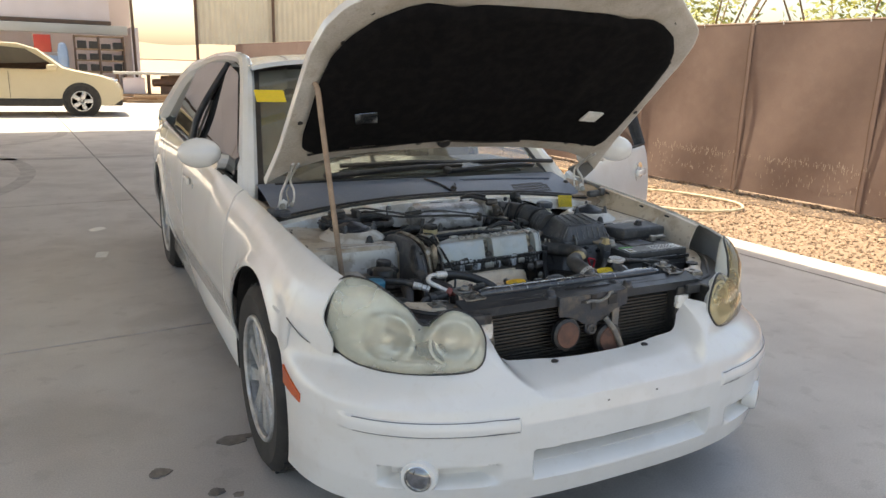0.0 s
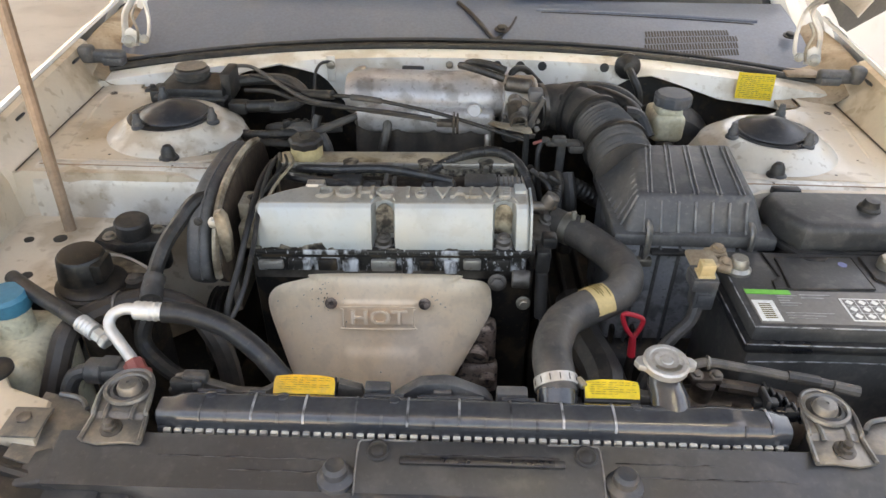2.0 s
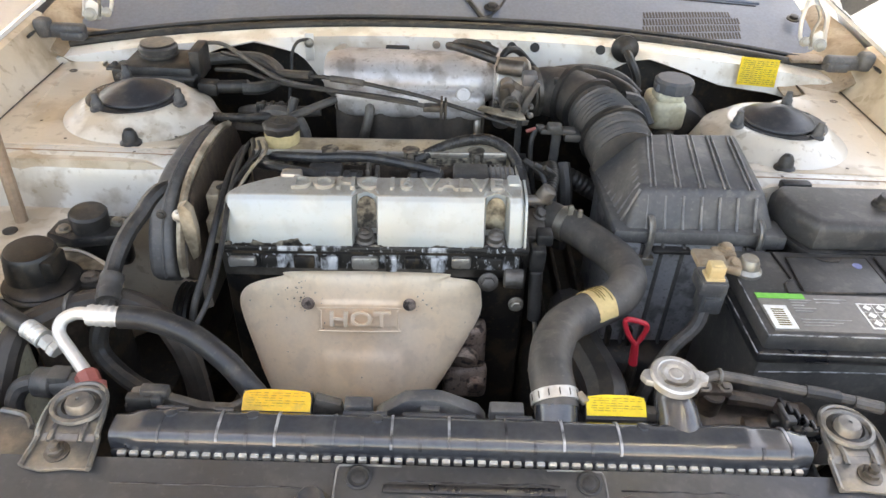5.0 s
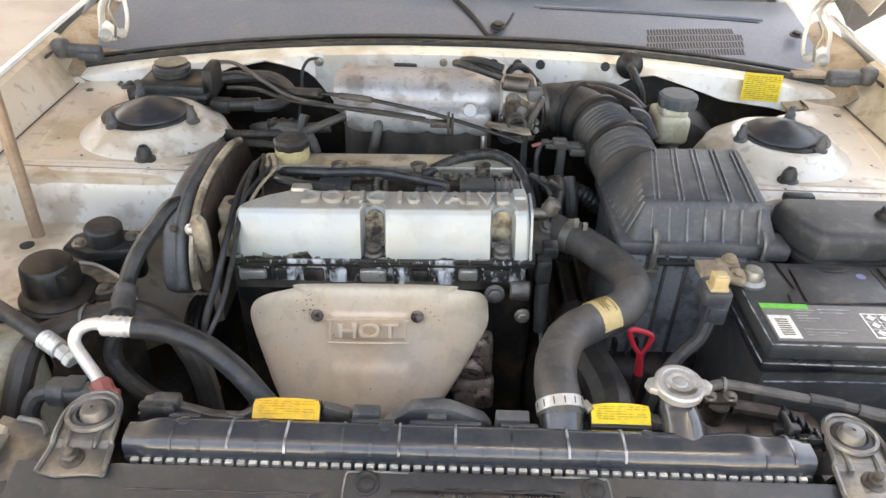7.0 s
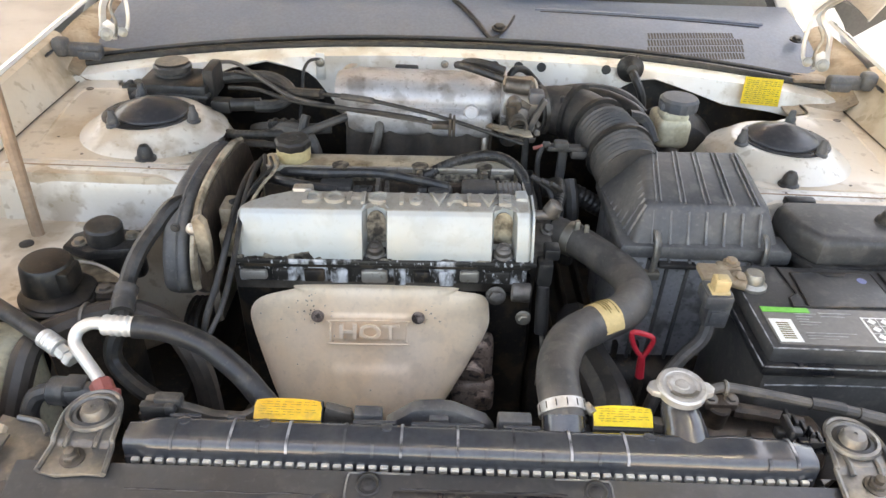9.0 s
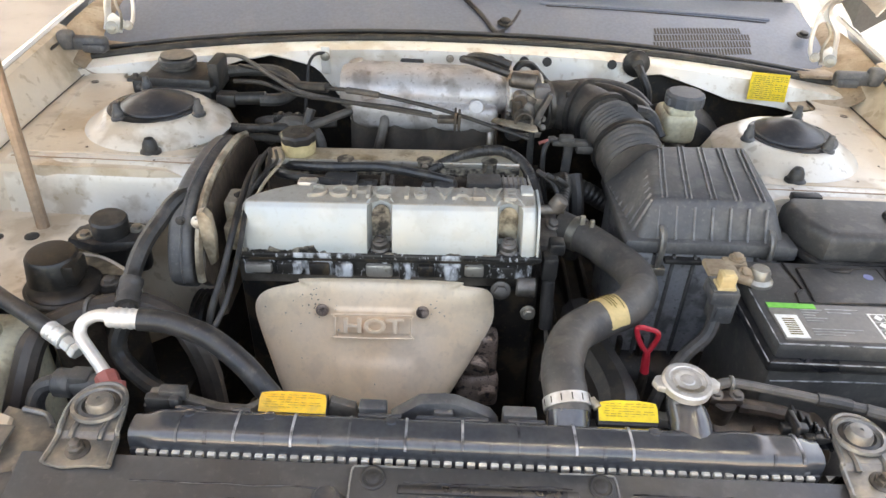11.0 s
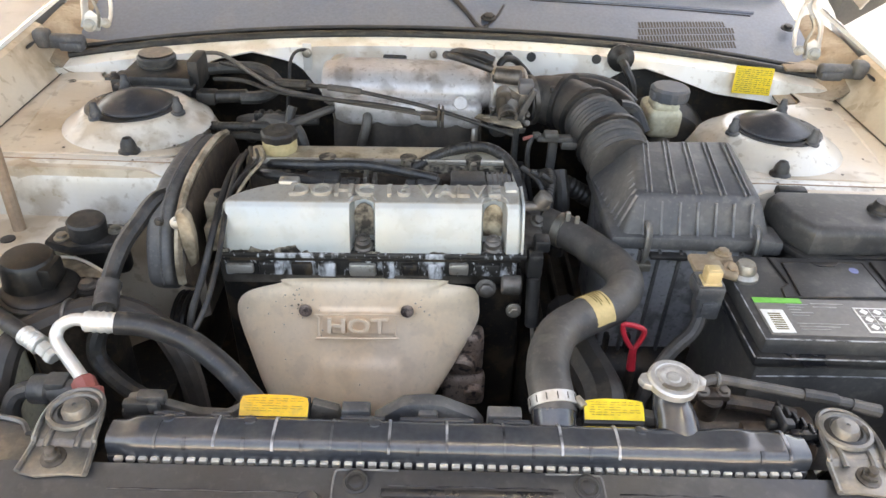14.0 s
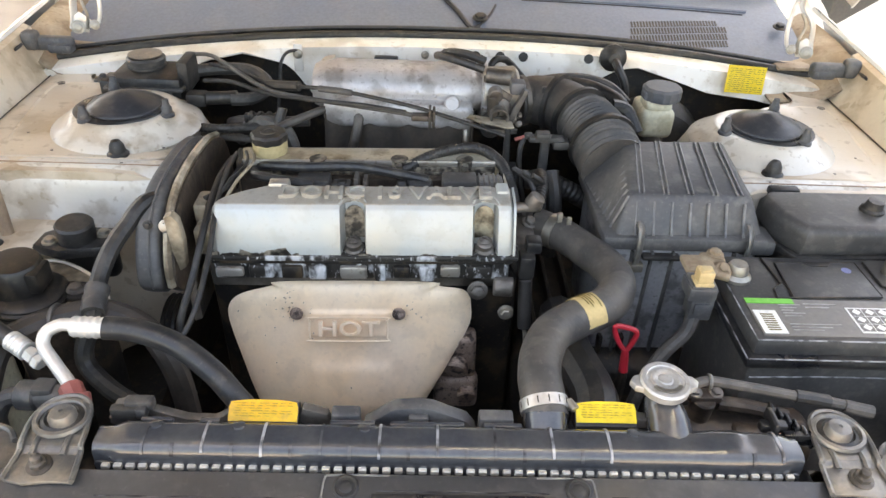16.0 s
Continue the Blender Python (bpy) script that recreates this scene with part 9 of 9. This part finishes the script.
part("cap", lathe([(0.025, 0), (0.026, 0.004), (0.026, 0.018), (0.022, 0.023), (0.001, 0.024)], (-0.567, 0.149, 0.686), (0, 0, 1), 32, wave=lambda a: 1 + 0.03 * (math.cos(16 * a) > 0)), M["blue"], cb2, "blue screw cap")
# air-conditioning lines
ac = thing("air_conditioning_line", (-0.38, 0.10, 0.62), "bright aluminium pipe bend crimped to a thick black hose", "pipe")
part("pipe", tube([(-0.379, 0.060, 0.678), (-0.391, 0.072, 0.684), (-0.406, 0.086, 0.691), (-0.422, 0.102, 0.700), (-0.421, 0.113, 0.709), (-0.407, 0.119, 0.714), (-0.388, 0.1165, 0.714)], 0.0068, 7, 12), M["alupipe"], ac)
part("crimp", tube([(-0.395, 0.1165, 0.7145), (-0.378, 0.1165, 0.7135), (-0.362, 0.118, 0.712)], 0.0105, 5, 14, rib=(0.007, 0.12)), M["alupipe"], ac)
part("hose", tube([(-0.364, 0.118, 0.712), (-0.332, 0.119, 0.708), (-0.289, 0.108, 0.700), (-0.250, 0.087, 0.685), (-0.225, 0.070, 0.668), (-0.211, 0.064, 0.645), (-0.206, 0.064, 0.58)], 0.0125, 8, 14), M["achose"], ac)
part("plug", merge(cyl((-0.384, 0.064, 0.683), (-0.374, 0.051, 0.676), 0.0115, None, 8), cyl((-0.369, 0.056, 0.680), (-0.366, 0.048, 0.674), 0.008, None, 8)), M["rednut"], ac, "faded red port plug")
part("switch", merge(cyl((-0.385, 0.062, 0.668), (-0.440, 0.068, 0.664), 0.0125), cyl((-0.440, 0.068, 0.664), (-0.418, 0.066, 0.665), 0.0155), box(-0.422, -0.400, 0.056, 0.076, 0.670, 0.682, 0.003), tube([(-0.440, 0.068, 0.664), (-0.456, 0.066, 0.658), (-0.464, 0.058, 0.642), (-0.464, 0.054, 0.615)], 0.0095, 5, 10)), M["dusty_dark"], ac, "dark pressure switch with a hooked lead")
lo_l = thing("suction_hose", (-0.46, 0.12, 0.6), "black air-conditioning hose with an aluminium fitting", "hose")
part("hose", tube([(-0.580, 0.190, 0.702), (-0.535, 0.158, 0.702), (-0.491, 0.131, 0.700), (-0.464, 0.118, 0.692)], 0.0095, 8, 12), M["achose"], lo_l)
part("fitting", merge(tube([(-0.466, 0.119, 0.692), (-0.455, 0.113, 0.690), (-0.444, 0.107, 0.687)], 0.0095, 14, 14, rib=(0.0055, 0.16)), cyl((-0.443, 0.106, 0.687), (-0.433, 0.100, 0.684), 0.0085, None, 6), cyl((-0.432, 0.0995, 0.684), (-0.425, 0.095, 0.681), 0.0095, None, 6)), M["alupipe"], lo_l)
BELT_HOSE = [(-0.5, 0.06, 0.6), (-0.486, 0.104, 0.668), (-0.482, 0.129, 0.676), (-0.473, 0.148, 0.676), (-0.446, 0.173, 0.676), (-0.401, 0.188, 0.676), (-0.36, 0.183, 0.664), (-0.328, 0.159, 0.65), (-0.312, 0.15, 0.6), (-0.312, 0.155, 0.48)]
bh_ = hose("belt_hose", BELT_HOSE, 0.0145, M["brownhose"], "thick grimy hose below the aluminium bend", "hose")
part("clamp", tube([Vector((-0.446, 0.173 + 0.0155 * math.cos(a), 0.676 + 0.0155 * math.sin(a))) for a in lin(0, 6.283 * 11 / 12, 12)], 0.0028, 3, 6, closed=True), M["iron"], bh_)
hose("oxygen_sensor_wire", [(-0.30, 0.46, 0.745), (-0.296, 0.39, 0.755), (-0.292, 0.31, 0.745), (-0.29, 0.25, 0.715), (-0.295, 0.19, 0.68), (-0.315, 0.15, 0.645)], 0.0034, M["black"], "black sensor wire hanging past the valve cover", "wire")
hose("oxygen_sensor_wire", [(-0.306, 0.455, 0.74), (-0.305, 0.38, 0.748), (-0.303, 0.30, 0.735), (-0.31, 0.24, 0.69), (-0.32, 0.20, 0.65), (-0.32, 0.18, 0.60)], 0.0044, M["black"], "black sensor wire hanging past the valve cover", "wire")
hose("loose_wire", [(-0.295, 0.46, 0.75), (-0.287, 0.42, 0.748), (-0.292, 0.37, 0.742), (-0.315, 0.34, 0.74)], 0.0035, M["black"], "loose black wires at the belt cover", "wire")
al = thing("alternator", (-0.24, 0.16, 0.45), "dark finned alternator low in the bay", "alternator")
part("bracket", box(-0.25, -0.235, 0.20, 0.26, 0.30, 0.42, 0.004), M["dark"], al)
part("body", lathe([(0.03, 0), (0.062, 0.01), (0.066, 0.02), (0.066, 0.08), (0.06, 0.09), (0.03, 0.095)], (-0.30, 0.19, 0.44), (1, 0, 0), 32), M["dark"], al)
part("pulley", lathe([(0.034, 0), (0.03, 0.006), (0.034, 0.012), (0.03, 0.018), (0.034, 0.024)], (-0.335, 0.19, 0.44), (1, 0, 0), 24), M["dark"], al)
sm = thing("starter_motor", (0.30, 0.10, 0.45), "dark brown starter and gear linkage below the overflow hose", "starter motor")
part("body", merge(cyl((0.24, 0.10, 0.585), (0.40, 0.10, 0.585), 0.035), cyl((0.31, 0.085, 0.60), (0.38, 0.085, 0.60), 0.02)), M["oilbrown"], sm)
lk = part("linkage", merge(cyl((0.276, 0.104, 0.60), (0.276, 0.098, 0.648), 0.013), box(0.258, 0.296, 0.094, 0.112, 0.642, 0.652, 0.004), tube([(0.292, 0.100, 0.640), (0.33, 0.098, 0.636), (0.37, 0.094, 0.628)], 0.0085, 4, 10)), M["oilbrown"], sm, "oily gear linkage with two bolts")
for x in (0.266, 0.289):
    part("bolt", bolt((x, 0.103, 0.652), (0, -0.2, 1), 0.0055, 0.006), M["iron"], lk)
part("solenoid", cyl((0.25, 0.13, 0.57), (0.36, 0.13, 0.57), 0.03), M["dark"], sm)

# small clutter in the gaps of the bay
part("lever", merge(prism([(0.074, 0.738), (0.112, 0.742), (0.114, 0.75), (0.076, 0.748)], "xz", 0.474, 0.477, 0.0008), cyl((0.094, 0.47, 0.744), (0.094, 0.49, 0.744), 0.004)), M["iron"], tbd)
part("stop_screw", bolt((0.116, 0.50, 0.762), (0.2, -1, 0.3), 0.004, 0.010), M["iron"], tbd)
part("inlet_flange", prism(arch(0.040, 0.036, 0.565, 0.779, 0, 6.1, 22), "yz", 0.064, 0.070, 0.001), M["alu"], tbd)
for k, (y, z) in enumerate(((0.535, 0.806), (0.528, 0.755))):
    part("flange_bolt", bolt((0.063, y, z), (1, -0.4, 0.3), 0.004, 0.006), M["iron"], tbd)
bkt = thing("bracket", (0.12, 0.45, 0.7), "black stamped cable bracket beside the throttle", "bracket", move=(-0.012, 0.035, 0.012))
part("plate", prism([(0.099, 0.68), (0.109, 0.68), (0.1065, 0.745), (0.128, 0.800), (0.122, 0.803), (0.106, 0.770), (0.098, 0.748)], "xz", 0.518, 0.530, 0.0012), M["dusty_dark"], bkt)
part("foot", box(0.094, 0.12, 0.505, 0.53, 0.674, 0.680, 0.002), M["black"], bkt)
part("bolt", bolt((0.118, 0.522, 0.748), (0, -1, 0.3), 0.0035, 0.006), M["iron"], bkt)
hose("heater_hose", [(-0.33, 0.60, 0.70), (-0.30, 0.565, 0.742), (-0.255, 0.54, 0.752), (-0.235, 0.53, 0.72), (-0.235, 0.52, 0.66)], 0.0115, M["hose"], "bent black heater hose behind the oil filler", "hose")
hose("heater_hose", [(-0.36, 0.66, 0.70), (-0.33, 0.62, 0.722), (-0.27, 0.60, 0.73), (-0.22, 0.60, 0.735)], 0.009, M["hose"], "bent black heater hose behind the oil filler", "hose")
hose("coolant_pipe", [(-0.42, 0.59, 0.705), (-0.37, 0.575, 0.715), (-0.33, 0.57, 0.716), (-0.29, 0.575, 0.712)], 0.007, M["iron"], "dull steel coolant pipe behind the belt cover", "pipe")
wc = thing("wire_connector", (-0.28, 0.56, 0.74), "black ribbed wire connector behind the oil filler", "connector")
for k in range(4):
    part("rib", box(-0.305 + 0.013 * k, -0.296 + 0.013 * k, 0.556, 0.572, 0.744, 0.762, 0.003), M["black"], wc)
part("body", box(-0.312, -0.252, 0.558, 0.570, 0.746, 0.760, 0.003), M["blackgloss"], wc)
for k, P in enumerate(([(-0.282, 0.44, 0.758), (-0.272, 0.40, 0.762), (-0.285, 0.36, 0.758), (-0.30, 0.30, 0.735), (-0.306, 0.25, 0.70)],
                       [(-0.277, 0.45, 0.756), (-0.265, 0.41, 0.760), (-0.277, 0.35, 0.757), (-0.288, 0.30, 0.74), (-0.292, 0.262, 0.715)])):
    hose("loose_wire", P, 0.0022, M["tanalu"] if k else M["black"], "thin brown and black wires beside the valve cover", "wire")
hose("breather_hose", [(0.120, 0.700, 0.758), (0.165, 0.722, 0.768), (0.225, 0.728, 0.772), (0.275, 0.715, 0.765), (0.305, 0.690, 0.745)], 0.009, M["hose"], "dusty rubber breather hose over the intake duct", "hose")
hose("fuel_hose", [(0.062, 0.665, 0.800), (0.074, 0.680, 0.815), (0.092, 0.695, 0.812), (0.112, 0.715, 0.790), (0.14, 0.735, 0.755)], 0.006, M["rubber"], "thin black fuel hose beside the throttle", "hose")
for k in range(3):
    hose("injector_wire", [(0.085 + 0.012 * k, 0.415 - 0.01 * k, 0.758), (0.108 + 0.008 * k, 0.40, 0.745), (0.118 + 0.008 * k, 0.385 + 0.02 * k, 0.715), (0.116 + 0.006 * k, 0.39, 0.66)], 0.004, M["rubber"], "black wire drooping beside the valve cover", "wire")
part("bell_housing_rib", merge(*[box(0.13 + 0.03 * k, 0.137 + 0.03 * k, 0.27, 0.55, 0.50, 0.548, 0.003) for k in range(5)]), M["dark"], eng)
part("thermostat_bolt", bolt((0.116, 0.33, 0.70), (0.3, -0.5, 1), 0.007, 0.009), M["iron"], eng)

# ---------------------------------------------------------------- parked crossover in the sun
SUVX, SUVY = -2.43, 17.3
suv = thing("parked_suv", (SUVX, SUVY, 0), "champagne crossover parked in the sun with dark windows", "car")
SW = 0.92


prof = [(-1.98, 0.42), (-2.05, 0.62), (-2.02, 0.95), (-1.97, 1.02), (-1.80, 1.32), (-1.72, 1.62), (-1.45, 1.70), (-0.6, 1.73), (0.15, 1.70), (0.55, 1.58), (1.08, 1.16), (1.32, 1.10), (1.95, 0.98), (2.25, 0.86), (2.36, 0.66), (2.36, 0.42), (2.2, 0.30)]


def suv_body():
    bm = bmesh.new()
    n = len(prof)
    rings = []
    for k, f in enumerate((-1, -0.97, -0.9, -0.6, 0, 0.6, 0.9, 0.97, 1)):
        ring = []
        for x, z in prof + [(1.95, 0.28), (-1.9, 0.30)]:
            tuck = 0.0 if z < 1.0 else 0.22 * (z - 1.0) / 0.7
            e = max(0, abs(f) - 0.9) / 0.1
            ring.append(bm.verts.new((SUVX + x * (1 - 0.03 * e), SUVY + 0.0 + f * (SW - tuck), z - 0.02 * e + (0.0))))
        rings.append(ring)
    m = len(rings[0])
    for a, b in zip(rings, rings[1:]):
        for i in range(m):
            bm.faces.new((a[i], a[(i + 1) % m], b[(i + 1) % m], b[i]))
    bm.faces.new(rings[0][::-1])
    bm.faces.new(rings[-1])
    return bm


part("body", suv_body(), M["suvpaint"], suv, smooth=40)
for s in (-1, 1):
    glass = [(-1.62, 1.12), (-1.50, 1.50), (-1.2, 1.60), (-0.3, 1.62), (0.30, 1.57), (0.98, 1.14), (0.6, 1.10)]
    part("side_window", sheet(lambda i, r: Vector((SUVX - 0.3 + (glass[int(i)][0] + 0.3) * r, SUVY + s * (SW + 0.006 - 0.22 * max(0, (1.32 + (glass[int(i)][1] - 1.32) * r) - 1.0) / 0.7), 1.32 + (glass[int(i)][1] - 1.32) * r)), list(range(7)), [0.01, 1.0], 0.006, True), M["tint"], suv, "dark side glass")
    part("side_mirror", box(SUVX + 0.72, SUVX + 0.95, SUVY + s * 1.0 - 0.06, SUVY + s * 1.0 + 0.06, 1.08, 1.22, 0.04, 3), M["suvpaint"], suv)
    part("sill_cladding", box(SUVX - 1.0, SUVX + 1.0, SUVY + s * 0.90 - 0.04, SUVY + s * 0.90 + 0.04, 0.24, 0.42, 0.02), M["black"], suv)
    for wx in (-1.36, 1.42):
        part("wheel_arch", lathe([(0.43, 0), (0.43, 0.03), (0.36, 0.031)], (SUVX + wx, SUVY + s * 0.90, 0.38), (0, s, 0), 36), M["black"], suv)
        w = part("wheel", lathe([(0.36, -0.10), (0.37, 0.0), (0.365, 0.06), (0.34, 0.075), (0.25, 0.078), (0.245, 0.06)], (SUVX + wx, SUVY + s * 0.88, 0.365), (0, s, 0), 40), M["tyre"], suv)
        part("rim", lathe([(0.245, 0.06), (0.245, 0.072), (0.225, 0.074), (0.22, 0.045)], (SUVX + wx, SUVY + s * 0.88, 0.365), (0, s, 0), 36), M["rim"], w)
        for k in range(5):
            a = 2 * math.pi * k / 5 + 0.3
            q = Matrix.Translation((SUVX + wx, SUVY + s * 0.88, 0.365)) @ Matrix.Rotation(a, 4, "Y")
            part("spoke", box(-0.05, 0.05, min(s * 0.045, s * 0.07), max(s * 0.045, s * 0.07), 0.0, 0.23, 0.012, m=q), M["rim"], w)
    part("door_line", box(SUVX - 0.09, SUVX - 0.08, SUVY + s * 0.917, SUVY + s * 0.922, 0.45, 1.05, 0), M["black"], suv)
    part("head_lamp", box(SUVX + 1.92, SUVX + 2.26, SUVY + s * 0.80 - 0.1, SUVY + s * 0.80 + 0.1, 0.80, 0.90, 0.03), M["reflector"], suv)
    part("tail_lamp", box(SUVX - 2.04, SUVX - 1.86, SUVY + s * 0.84 - 0.09, SUVY + s * 0.84 + 0.09, 0.92, 1.16, 0.02), M["redpaint"], suv)
part("front_chin", box(SUVX + 1.85, SUVX + 2.34, SUVY - 0.85, SUVY + 0.85, 0.25, 0.42, 0.04), M["black"], suv)
suv.scale = (0.907, 0.907, 0.907)
